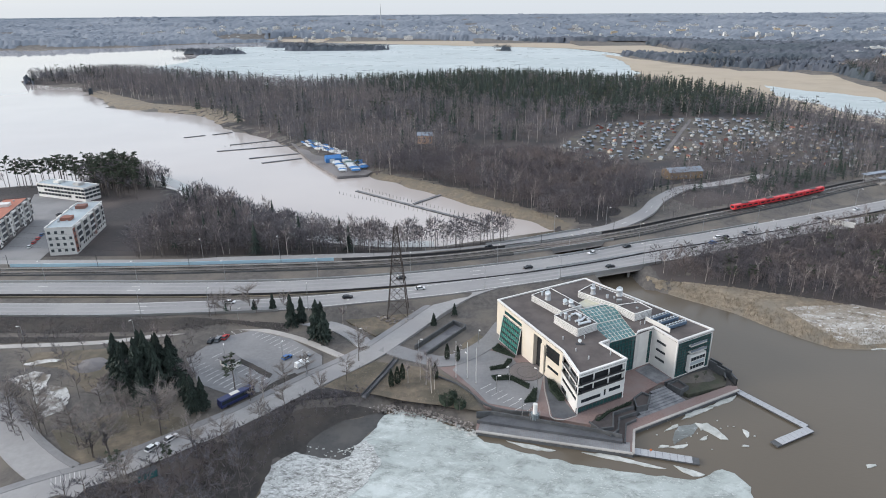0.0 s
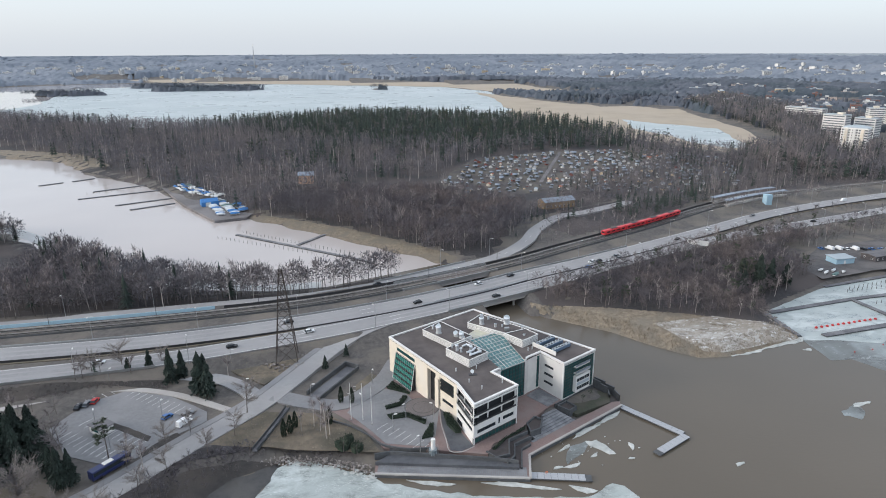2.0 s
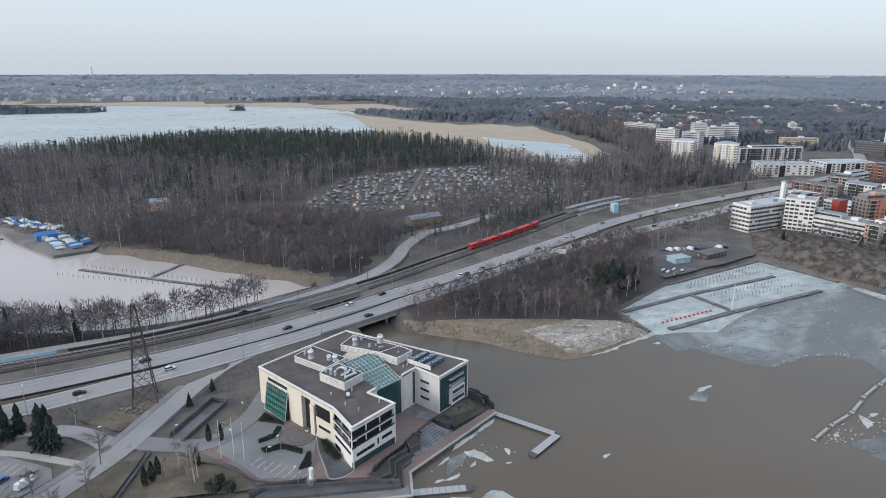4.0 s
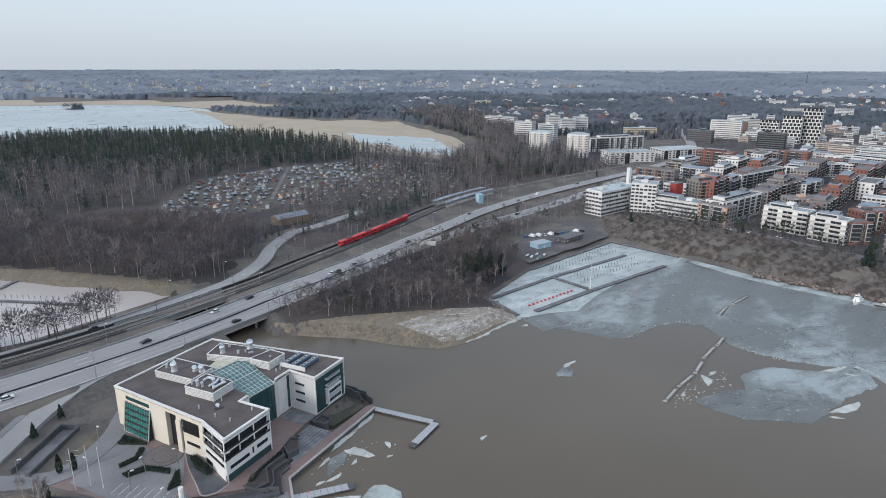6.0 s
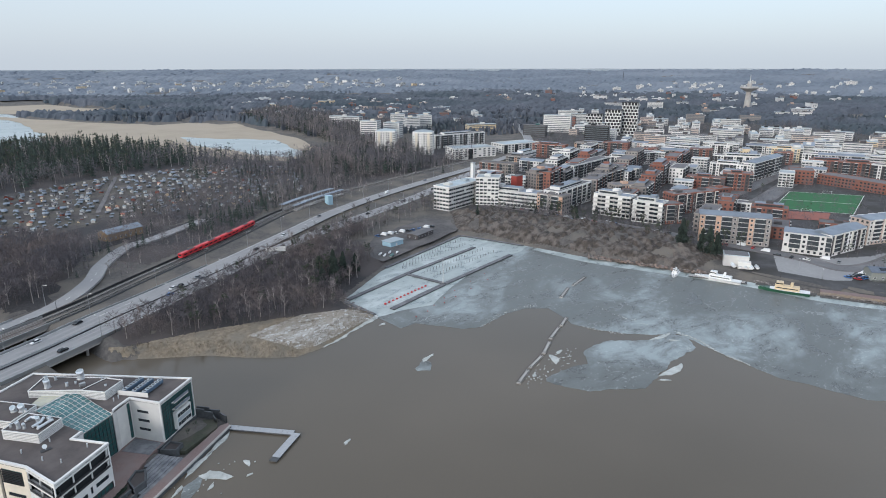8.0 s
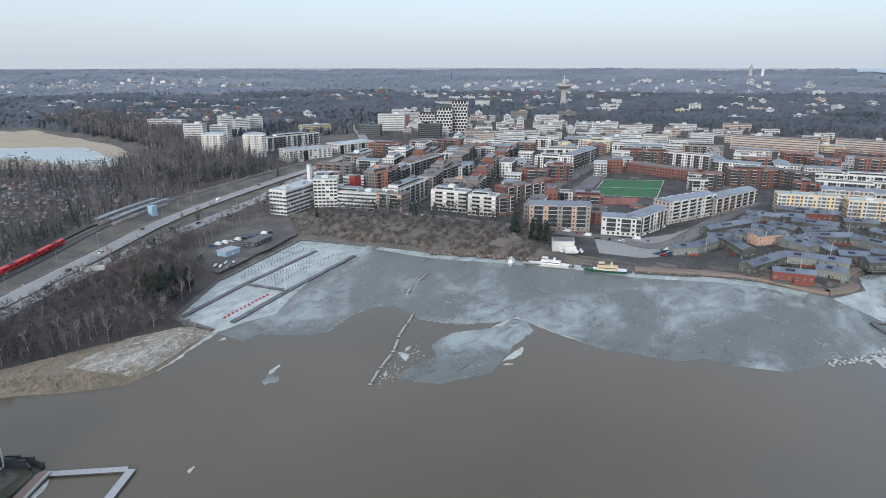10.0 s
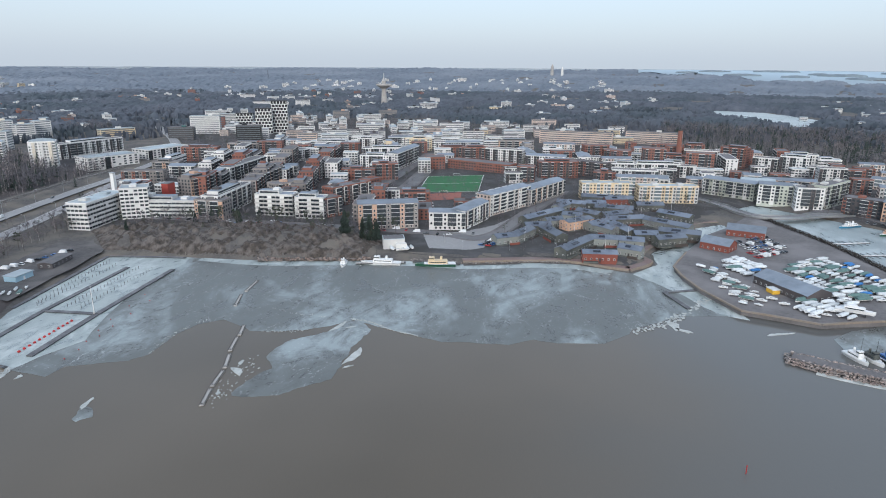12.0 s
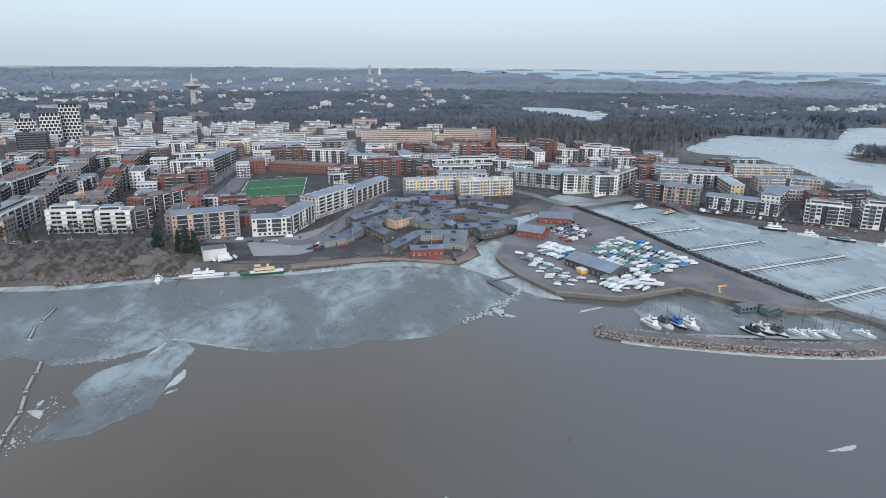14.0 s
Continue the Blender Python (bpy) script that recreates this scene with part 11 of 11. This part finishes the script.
for j, spots in rest.items():
    for child in HUTS[j].children:
        me = child.data
        me.calc_loop_triangles()
        V0 = np.array([v.co[:] for v in me.vertices]) - np.array([2.3, 1.9, 0])
        F0 = np.array([t.vertices[:] for t in me.loop_triangles])
        parts = []
        for a, b, zz, an, sc in spots:
            c, s = math.cos(radians(an)), math.sin(radians(an))
            parts.append((np.stack([a + sc * (V0[:, 0] * c - V0[:, 1] * s), b + sc * (V0[:, 0] * s + V0[:, 1] * c), zz + sc * V0[:, 2]], 1), F0))
        V, F = merge_parts(parts)
        tagged(tri_mesh("allotment_huts", V, F, me.materials[0]), "far rows of small allotment huts", "huts", "", "stuff")
wood(scatter(ALLOT, 5.2), ("weed", "mid", "sprucemid"), (0.75, 0.2, 0.05), (1.2, 3.6), "bare fruit trees and hedges of the allotments")


# ---- boats ----
def hull(bm, L, W, H, z0, mi=0, flare=0.75, n=9):
    """A boat hull from stern (-x) to bow (+x)."""
    rings = []
    for i in range(n):
        t = i / (n - 1)
        w = W / 2 * (1 - max(0, (t - 0.45) / 0.55) ** 2.2) * (0.85 + 0.15 * min(1, t / 0.3))
        w = max(w, 0.04)
        sheer = H * (0.9 + 0.25 * t * t)
        x = -L / 2 + L * t
        rings.append([bm.verts.new((x, -w, z0 + sheer)), bm.verts.new((x - 0.1 * t, -w * flare, z0 + H * 0.3)), bm.verts.new((x - 0.12 * L * t * t * 0.4, 0, z0)), bm.verts.new((x - 0.1 * t, w * flare, z0 + H * 0.3)), bm.verts.new((x, w, z0 + sheer))])
    for a, b in zip(rings[:-1], rings[1:]):
        for k in range(4):
            bm.faces.new((a[k], b[k], b[k + 1], a[k + 1])).material_index = mi
        bm.faces.new((a[4], b[4], b[0], a[0])).material_index = mi
    bm.faces.new(rings[0]).material_index = mi
    bmesh.ops.recalc_face_normals(bm, faces=bm.faces[:])


def tarp_boat(L, W, tarp, words):
    top = tagged(new("covered_boat"), words, "boat", "boats in winter storage")
    bm = bmesh.new()
    hull(bm, L, W, 1.3, 0.7)
    for sx in (-L * 0.28, L * 0.2):
        box(bm, sx - 0.1, -W * 0.32, 0, sx + 0.1, W * 0.32, 0.12, None, 1)
        for sy in (-W * 0.3, W * 0.3):
            box(bm, sx - 0.08, sy - 0.08, 0.12, sx + 0.08, sy + 0.08, 1.3, None, 1)
    part("hull", bm, M_GELCOAT, top, "white hull on a steel cradle", [M_GELCOAT, M_DKMETAL])
    bm = bmesh.new()
    n = 7
    rr = []
    for i in range(n):
        t = i / (n - 1)
        w = W / 2 * 1.08 * (1 - max(0, (t - 0.5) / 0.5) ** 2.2) + 0.05
        hgt = 1.1 * math.sin(math.pi * (0.18 + 0.7 * t)) + 0.08 * math.sin(i * 2.1)
        x = -L / 2 * 1.03 + L * 1.03 * t
        rr.append([bm.verts.new((x, -w, 1.55)), bm.verts.new((x, -w, 1.95)), bm.verts.new((x, -w * 0.4, 2.0 + hgt * 0.8)), bm.verts.new((x, 0, 2.05 + hgt)), bm.verts.new((x, w * 0.4, 2.0 + hgt * 0.8)), bm.verts.new((x, w, 1.95)), bm.verts.new((x, w, 1.55))])
    for a, b in zip(rr[:-1], rr[1:]):
        for k in range(6):
            bm.faces.new((a[k], b[k], b[k + 1], a[k + 1]))
    bm.faces.new(rr[0])
    bm.faces.new(rr[-1][::-1])
    part("tarpaulin", bm, tarp, top)
    return top


def motor_boat(L, W, words, mast=0.0, hullm=None):
    top = tagged(new("motor_boat" if not mast else "sailing_boat"), words, "boat", "boats in winter storage")
    bm = bmesh.new()
    hull(bm, L, W, 1.3, 0.6)
    part("hull", bm, hullm or M_GELCOAT, top)
    bm = bmesh.new()
    box(bm, -L * 0.2, -W * 0.33, 1.75, L * 0.22, W * 0.33, 2.4)
    bmesh.ops.bevel(bm, geom=bm.edges[:], offset=0.15, segments=1, affect="EDGES")
    part("cabin", bm, M_GELCOAT, top)
    bbox("cabin_window", -L * 0.12, -W * 0.335, 2.0, L * 0.17, W * 0.335, 2.25, M_GLASS, top)
    bm = bmesh.new()
    for sx in (-L * 0.25, L * 0.2):
        box(bm, sx - 0.1, -W * 0.3, 0, sx + 0.1, W * 0.3, 0.95)
    part("cradle", bm, M_DKMETAL, top)
    if mast:
        bm = bmesh.new()
        tube(bm, (0.3, 0, 2.2), (0.3, 0, 2.2 + mast), 0.08, 0.05, 6)
        part("mast", bm, M_METAL, top)
        bm = bmesh.new()
        tube(bm, (0.3, 0, 3.0), (-L * 0.35, 0, 3.0), 0.07, 0.06, 6)
        part("boom", bm, M_METAL, top)
    return top


BOATS = [tarp_boat(9, 3, M_TARPW, "boat under a white winter tarpaulin"), tarp_boat(7.5, 2.6, M_TARPW, "small boat under a white tarpaulin"), tarp_boat(8, 2.8, M_TARPB, "boat under a blue winter tarpaulin"), tarp_boat(9, 3, M_TARPG, "boat under a grey-green tarpaulin"),
         motor_boat(7, 2.5, "white motor boat on a cradle"), motor_boat(9, 2.9, "white sailing boat on a cradle", 11)]
seen_boat = [False] * 6


def put_boat(k, x, y, z, ang, s=1.0):
    m = pose(x, y, z, 0, 0, ang) @ Matrix.Scale(s, 4)
    if not seen_boat[k]:
        BOATS[k].matrix_world = m
        seen_boat[k] = True
    else:
        copy_thing(BOATS[k], m)


def boat_zone(poly, step, ang, probs, z=3.0, smin=0.85, smax=1.15):
    p = np.array(poly, float)
    c, s = math.cos(radians(ang)), math.sin(radians(ang))
    uv = np.stack([p[:, 0] * c + p[:, 1] * s, -p[:, 0] * s + p[:, 1] * c], 1)
    for u in np.arange(uv[:, 0].min(), uv[:, 0].max(), step[0]):
        for v in np.arange(uv[:, 1].min(), uv[:, 1].max(), step[1]):
            a, b = u * c - v * s, u * s + v * c
            if sdist(poly, np.array([a]), np.array([b]))[0] < -1 and RNG.uniform() > 0.06:
                turn = ang + 14 * math.sin(a * 0.09 + b * 0.05) + RNG.uniform(-7, 7)
                put_boat(int(RNG.choice(6, p=probs)), a + RNG.uniform(-.7, .7), b + RNG.uniform(-.4, .4), z, turn + (180 if RNG.uniform() < .3 else 0), RNG.uniform(smin, smax) * 0.92)


boat_zone([(417, -106), (404, -126), (376, -115), (387, -97)], (8.3, 2.8), -60, (0.6, 0.2, 0.02, 0.13, 0.05, 0))
boat_zone([(394, -84), (391, -97), (336, -107), (322, -97), (330, -93)], (7.5, 2.9), 60, (0.08, 0.2, 0.03, 0.12, 0.32, 0.25), smin=0.62, smax=0.9)
boat_zone([(402, -138), (424, -158), (416, -178), (362, -192), (346, -170), (346, -140), (372, -133)], (8.8, 3.3), -65, (0.36, 0.22, 0.13, 0.17, 0.1, 0.02), smin=0.75, smax=1.2)
boat_zone([(348, -127), (343, -156), (316, -142), (321, -116)], (9.5, 3.3), -50, (0.6, 0.2, 0.05, 0.1, 0.05, 0), smin=1.0, smax=1.3)
sheet("boat_yard_ground", [(-140, 618), (-95, 575), (-48, 505), (-58, 474), (-80, 468), (-112, 525), (-145, 600)], 2.0, M_GRAVEL, "dark gravel boat yard on the shore", "pavement", thick=2.5)
boat_zone([(-130, 612), (-95, 568), (-80, 550), (-90, 540), (-112, 560), (-140, 600)], (9, 4), -40, (0.3, 0.2, 0.3, 0.1, 0.1, 0), z=2.0)
boat_zone([(-92, 545), (-55, 500), (-62, 480), (-78, 478), (-100, 520)], (9, 3.6), 20, (0.32, 0.2, 0.3, 0.13, 0.05, 0), z=2.0)
boat_zone([(380, 106), (392, 90), (400, 96), (392, 108)], (8, 3.2), 20, (0.4, 0.4, 0, 0, 0.2, 0))
boat_zone([(262, 288), (280, 284), (282, 276), (262, 273)], (7, 4), 20, (0.2, 0.2, 0.2, 0.1, 0.3, 0), smin=0.6, smax=0.8)
bh = tagged(new("tarpaulin_hall"), "bright blue tarpaulin boat shelter", "shelter")
bm = bmesh.new()
m = Matrix.Translation((-96, 513, 2.3)) @ pose(0, 0, 0, 0, 0, 18)
v = [bm.verts.new(m @ Vector(p)) for p in ((0, 0, 0), (13, 0, 0), (13, 9, 0), (0, 9, 0), (0, 0, 3.5), (13, 0, 3.5), (13, 9, 3.5), (0, 9, 3.5), (0, 4.5, 5.5), (13, 4.5, 5.5))]
for f in ((0, 1, 5, 4), (1, 2, 6, 9, 5), (2, 3, 7, 6), (3, 0, 4, 8, 7), (4, 5, 9, 8), (6, 7, 8, 9)):
    bm.faces.new([v[i] for i in f])
part("cover", bm, M_TARPB, bh)
bbox("door", 3, -0.08, 0, 7, 0.02, 3, M_TARPW, bh, 0, m)


def ship(x, y, ang, L, W, hullm, house, words, mast=8.0, tall=1.0):
    """A moored ship: hull, deck house tiers, wheelhouse, funnel, mast."""
    top = tagged(new("ship"), words, "ship", "moored ships")
    bm = bmesh.new()
    hull(bm, L, W, 2.4 * tall, -0.6)
    part("hull", bm, hullm, top)
    bm = bmesh.new()
    hull(bm, L * 1.005, W * 1.01, 0.45, 1.45 * tall, n=9)
    part("bulwark", bm, M_GELCOAT, top)
    bbox("deck_house", -L * 0.3, -W * 0.33, 1.8 * tall, L * 0.18, W * 0.33, 4.0 * tall, house, top, 0.15)
    bbox("window_band", -L * 0.27, -W * 0.335, 2.7 * tall, L * 0.15, W * 0.335, 3.2 * tall, M_GLASS, top)
    bbox("wheelhouse", L * 0.02, -W * 0.28, 4.0 * tall, L * 0.16, W * 0.28, 6.0 * tall, house, top, 0.12)
    bbox("wheelhouse_window", L * 0.03, -W * 0.285, 4.9 * tall, L * 0.163, W * 0.285, 5.5 * tall, M_GLASS, top)
    bm = bmesh.new()
    tube(bm, (-L * 0.14, 0, 4.0 * tall), (-L * 0.15, 0, 6.2 * tall), W * 0.13, W * 0.11, 10)
    part("funnel", bm, house, top)
    bm = bmesh.new()
    tube(bm, (L * 0.1, 0, 6 * tall), (L * 0.1, 0, 6 * tall + mast), 0.12, 0.05, 6)
    part("mast", bm, M_DKMETAL, top)
    bm = bmesh.new()
    tube(bm, (L * 0.38, 0, 2 * tall), (L * 0.38, 0, 2 * tall + mast * 0.6), 0.1, 0.05, 6)
    part("foremast", bm, M_DKMETAL, top)
    top.matrix_world = pose(x, y, 0, 0, 0, ang)


M_HGREEN, M_HBLACK, M_HBLUE = plain("green_hull", (0.03, 0.10, 0.06), 0.4), plain("black_hull", (0.025, 0.027, 0.03), 0.4), plain("blue_hull", (0.05, 0.20, 0.33), 0.4)
M_BEIGE = plain("beige_paint", (0.62, 0.50, 0.33), 0.5)
ship(359, 129, -170, 11, 4.2, M_GELCOAT, M_GELCOAT, "small white fishing boat at the quay", 6, 0.75)
ship(366, 107, 96, 25, 6, M_GELCOAT, M_GELCOAT, "white passenger boat moored at the quay", 4, 0.9)
ship(369.5, 73, 103, 25, 6.4, M_HGREEN, M_BEIGE, "green-hulled ship with a beige deckhouse at the quay", 6)
jetty("quay_pontoon", [(373, 88), (374.5, 58)], 3.4, 1.1, M_PILE, "rust-brown mooring pontoon along the quay")
jetty("quay_pontoon", [(374, 56), (384, 22)], 1.6, 0.7, M_PILE, "narrow sunken pontoon along the quay")
jetty("quay_pontoon", [(362, 122), (370, 92)], 3.0, 1.2, M_CONC, "stone quay below the slope")
fp = tagged(new("jetty"), "row of dark finger piers along the canal quay", "jetty", "marina jetties")
fm3 = bpy.data.meshes.new("finger")
q = bmesh.new()
box(q, 0, -0.15, 0.25, 6.0, 0.15, 0.5)
q.to_mesh(fm3)
q.free()
fm3.materials.append(M_DKMETAL)
for i in range(19):
    share("finger", fm3, fp, pose(426 + 4.0 * i, -63.5 - 2.1 * i, 0, 0, 0, -118))
bm = bmesh.new()
tube(bm, (425, -62.5, 0.35), (500, -101.5, 0.35), 0.15, 0.15, 4)
part("boom", bm, M_DKMETAL, fp)
jetty("dock", [(348, -60), (325, -69)], 2.4, 0.7, M_DARKDECK, "dark floating dock arm in the ice")
jetty("dock", [(348, -60), (357, -82)], 2.0, 0.7, M_DARKDECK, "dark floating dock arm in the ice")
ship(531, -222, 118, 20, 5, M_HBLUE, M_GELCOAT, "blue-hulled boat moored in the basin", 5, 0.8)
ship(511, -240, 125, 17, 4.6, M_HGREEN, M_PEACH, "green sailing ship moored in the basin", 14, 0.7)
ship(453, -297, 62, 20, 5.6, M_HBLACK, M_GELCOAT, "black and white ship moored in the basin", 5, 1.0)
ship(435, -314, 58, 14, 4.4, M_GELCOAT, M_GELCOAT, "white motor yacht moored in the basin", 3, 0.8)
ship(421, -330, 55, 18, 5, M_HBLACK, M_CARGREY, "dark work boat moored in the basin", 6, 0.8)
ship(404, -352, 58, 12, 4.5, M_GELCOAT, M_GELCOAT, "white house boat moored in the basin", 2, 0.8)
for x, y, h, w in ((279, -129, M_GELCOAT, M_GELCOAT), (279, -135, M_GELCOAT, M_TIMBER), (278, -141, M_HBLACK, M_CARBLUE), (277, -147, M_GELCOAT, M_GELCOAT), (266, -173, M_HGREEN, M_HBLACK), (268, -179, M_HBLACK, M_OFFWHITE), (265, -184, M_HBLACK, M_TIMBER)):
    ship(x, y, -160, 13, 4.4, h, w, "small tug moored at the breakwater", 6, 0.8)
for x, y in ((264, -194), (263, -200), (262, -208), (261, -225)):
    ship(x, y, -150, 10, 3.2, M_GELCOAT, M_GELCOAT, "white sailing boat moored at the breakwater", 13, 0.5)
for a, b in (((466, -166), (484, -217)), ((441, -174), (460, -243)), ((398, -197), (422, -269)), ((356, -217), (383, -305)), ((303, -231), (323, -286))):
    jt = jetty("jetty", [a, b], 2.2, 0.6, M_OFFWHITE, "pale marina jetty with dark finger piers", "basin jetties")
    d = Vector((b[0] - a[0], b[1] - a[1]))
    n = Vector((-d.y, d.x)).normalized()
    me = bpy.data.meshes.new("finger")
    q = bmesh.new()
    box(q, 0, -0.14, 0.25, 5.5, 0.14, 0.45)
    q.to_mesh(me)
    q.free()
    me.materials.append(M_DKMETAL)
    ang = math.degrees(math.atan2(n.y, n.x))
    for i in range(int(d.length / 5)):
        p = Vector(a) + d.normalized() * (3 + i * 5)
        for sgn in (0, 180):
            share("finger", me, jt, pose(p.x + n.x * (1.3 if not sgn else -1.3), p.y + n.y * (1.3 if not sgn else -1.3), 0, 0, 0, ang + sgn))
jetty("quay_pontoon", [(268, -120), (258, -205)], 2.6, 0.6, M_CONC, "pale mooring deck behind the breakwater")
ys = tagged(new("motor_yacht"), "large white motor yacht on trestles", "yacht")
bm = bmesh.new()
hull(bm, 17, 4.6, 2.0, 1.0)
part("hull", bm, M_GELCOAT, ys)
bbox("saloon", -5, -1.8, 3.0, 4, 1.8, 4.4, M_GELCOAT, ys, 0.3)
bbox("window_band", -4.4, -1.83, 3.4, 3.2, 1.83, 3.95, M_GLASS, ys, 0.02)
bbox("flybridge", -4, -1.5, 4.4, 0.5, 1.5, 5.2, M_GELCOAT, ys, 0.2)
for sx in (-5, 0, 4.5):
    bbox("trestle", sx - 0.15, -1.6, 0, sx + 0.15, 1.6, 1.5, M_DKMETAL, ys)
ys.matrix_world = pose(326, -146, 3.0, 0, 0, -110)
cr = tagged(new("slewing_crane"), "yellow quay crane in the yard", "crane")
bbox("base", -0.8, -0.8, 0, 0.8, 0.8, 0.8, M_CONC, cr, 0.05)
bbox("column", -0.35, -0.35, 0.8, 0.35, 0.35, 3.4, M_YELLOWPAINT, cr, 0.05)
bbox("jib", -0.3, -4.5, 3.4, 0.3, 1.2, 4.0, M_YELLOWPAINT, cr, 0.05)
cr.matrix_world = pose(314, -181, 3.0, 0, 0, 10)
for x, y, a in ((302, -186, 20), (299, -197, 35)):
    hb = tagged(new("house_boat"), "dark green house boat moored at the dike", "house boat", "house boats")
    bbox("pontoon", -7, -3, -0.3, 7, 3, 0.8, M_DARKCONC, hb, 0.05)
    bbox("cabin", -6, -2.4, 0.8, 4, 2.4, 3.6, M_TARPG, hb, 0.05)
    bbox("roof", -6.4, -2.8, 3.6, 4.4, 2.8, 3.9, M_ROOFDARK, hb, 0.03)
    for i in range(4):
        bbox("window", -5.2 + 2.3 * i, -2.46, 1.6, -3.8 + 2.3 * i, -2.39, 2.8, M_GLASS, hb)
    hb.matrix_world = pose(x - 8, y, 0, 0, 0, a - 100)
yt = tagged(new("tent"), "yellow and white tent cover in the yard", "tent")
bbox("cover", -3, -2.2, 0, 3, 2.2, 2.2, M_YELLOWPAINT, yt, 0.3)
bbox("roof", -3.1, -2.3, 2.2, 3.1, 2.3, 2.8, M_TARPW, yt, 0.3)
yt.matrix_world = pose(352, -116, 3.0, 0, 0, 20)
kb = tagged(new("channel_marker"), "thin red channel marker in open water", "marker")
bm = bmesh.new()
tube(bm, (0, 0, -1), (0, 0, 2.6), 0.16, 0.12, 6)
part("spar", bm, M_CARRED, kb)
bm = bmesh.new()
tube(bm, (0, 0, 2.6), (0, 0, 3.1), 0.28, 0.1, 6)
part("top", bm, M_CARRED, kb)
kb.location = (186, -62, 0)
sg = tagged(new("road_sign"), "white roadside gantry sign by the highway", "sign")
bbox("panel", -6, -0.15, 4.5, 6, 0.15, 7.5, M_WHITE, sg, 0.03)
for sx in (-4, 4):
    bbox("post", sx - 0.15, -0.15, 0, sx + 0.15, 0.15, 4.5, M_METAL, sg)
sg.matrix_world = pose(215, 322, 5.0, 0, 0, -40)
# far masts and landmarks
for x, y, h, w, m1 in ((-320, 3556, 150, 3, M_METAL), (3100, 1500, 95, 2.2, M_DKMETAL), (4000, 100, 112, 14, M_CONC), (4020, 40, 98, 12, M_OFFWHITE)):
    fm2 = tagged(new("far_mast"), "tall mast standing far off above the woods", "mast", "far landmarks")
    bm = bmesh.new()
    tube(bm, (0, 0, -20), (0, 0, h), w, w * 0.6, 6)
    part("shaft", bm, m1, fm2)
    bm = bmesh.new()
    tube(bm, (0, 0, h), (0, 0, h * 1.1), w * 0.4, w * 0.2, 5)
    part("tip", bm, m1, fm2)
    fm2.location = (x, y, float(land(np.array([x]), np.array([y]))[0]) - 60 + 10)
canal = smooth_line([(600, -120, 4.2), (575, -136, 4.3), (548, -146, 4.4), (536, -158, 4.4), (538, -180, 4.3), (552, -206, 4.0), (562, -235, 3.4)], 4)
ribbon("street", canal, 4.5, -4.5, -1.2, 0.0, M_ASPHALT, "street bridge across the canal", category="bridge")
for o in (4.4, -4.4):
    ribbon("parapet", canal, o + 0.12, o - 0.12, -0.4, 1.0, M_METAL, "steel parapet of the canal bridge", category="parapet")
for i in range(26):
    put_car(int(RNG.integers(0, 6)), 535 - 3.4 * i, -236 - 3.9 * i, 3.12, -40 + RNG.uniform(-4, 4))
wood(scatter([(545, -165), (560, -215), (500, -280), (440, -345), (450, -350), (510, -285), (575, -215), (570, -160)], 8, 4), ("bare",), (1.0,), (5, 8), "bare street trees along the basin quay")
for k in range(6):
    if not used_car[k]:
        put_car(k, -66 + 3.2 * k, 206 - 2.5 * k, 3.1, 52)
    if not used_far[k]:
        put_car(k, 300 + 4 * k, 316, 3.1, 90)
    if not seen_boat[k]:
        put_boat(k, 330 + 4 * k, -120, 3.0, -60, 0.8)
yq = np.array([(287, -228), (287, -217), (294, -200), (305, -182), (324, -166), (318, -147), (311, -126), (317, -109), (322, -93), (351, -79), (373, -73), (390, -71), (424, -84)], float)
for a, b in zip(yq[:-1], yq[1:]):
    ribbon("quay_edge", np.array([[*a, 3.0], [*b, 3.0]]), 0.9, -0.35, -0.6, 0.22, M_QUAYWOOD, "weathered timber quay edge of the boat yard", category="quay")
for k, (x, y) in enumerate(((330, -103), (336, -106), (343, -104), (350, -106), (357, -103), (318, -125), (322, -132), (327, -138), (365, -100), (372, -97), (340, -112), (333, -116))):
    put_boat(5 if k % 3 == 0 else 4, x, y, 3.0, 60 + 9 * (k % 4), 0.75)
mm0 = tagged(new("light_mast"), "tall white light mast at the marina jetty corner", "mast")
bm = bmesh.new()
tube(bm, (0, 0, 0), (0, 0, 15), 0.2, 0.1, 8)
part("pole", bm, M_WHITE, mm0)
bbox("lamp_head", -0.6, -0.15, 14.8, 0.6, 0.15, 15.05, M_METAL, mm0, 0.03)
bbox("base", -0.5, -0.5, -0.05, 0.5, 0.5, 0.5, M_CONC, mm0, 0.05)
mm0.location = (257.5, 222.2, 0.72)
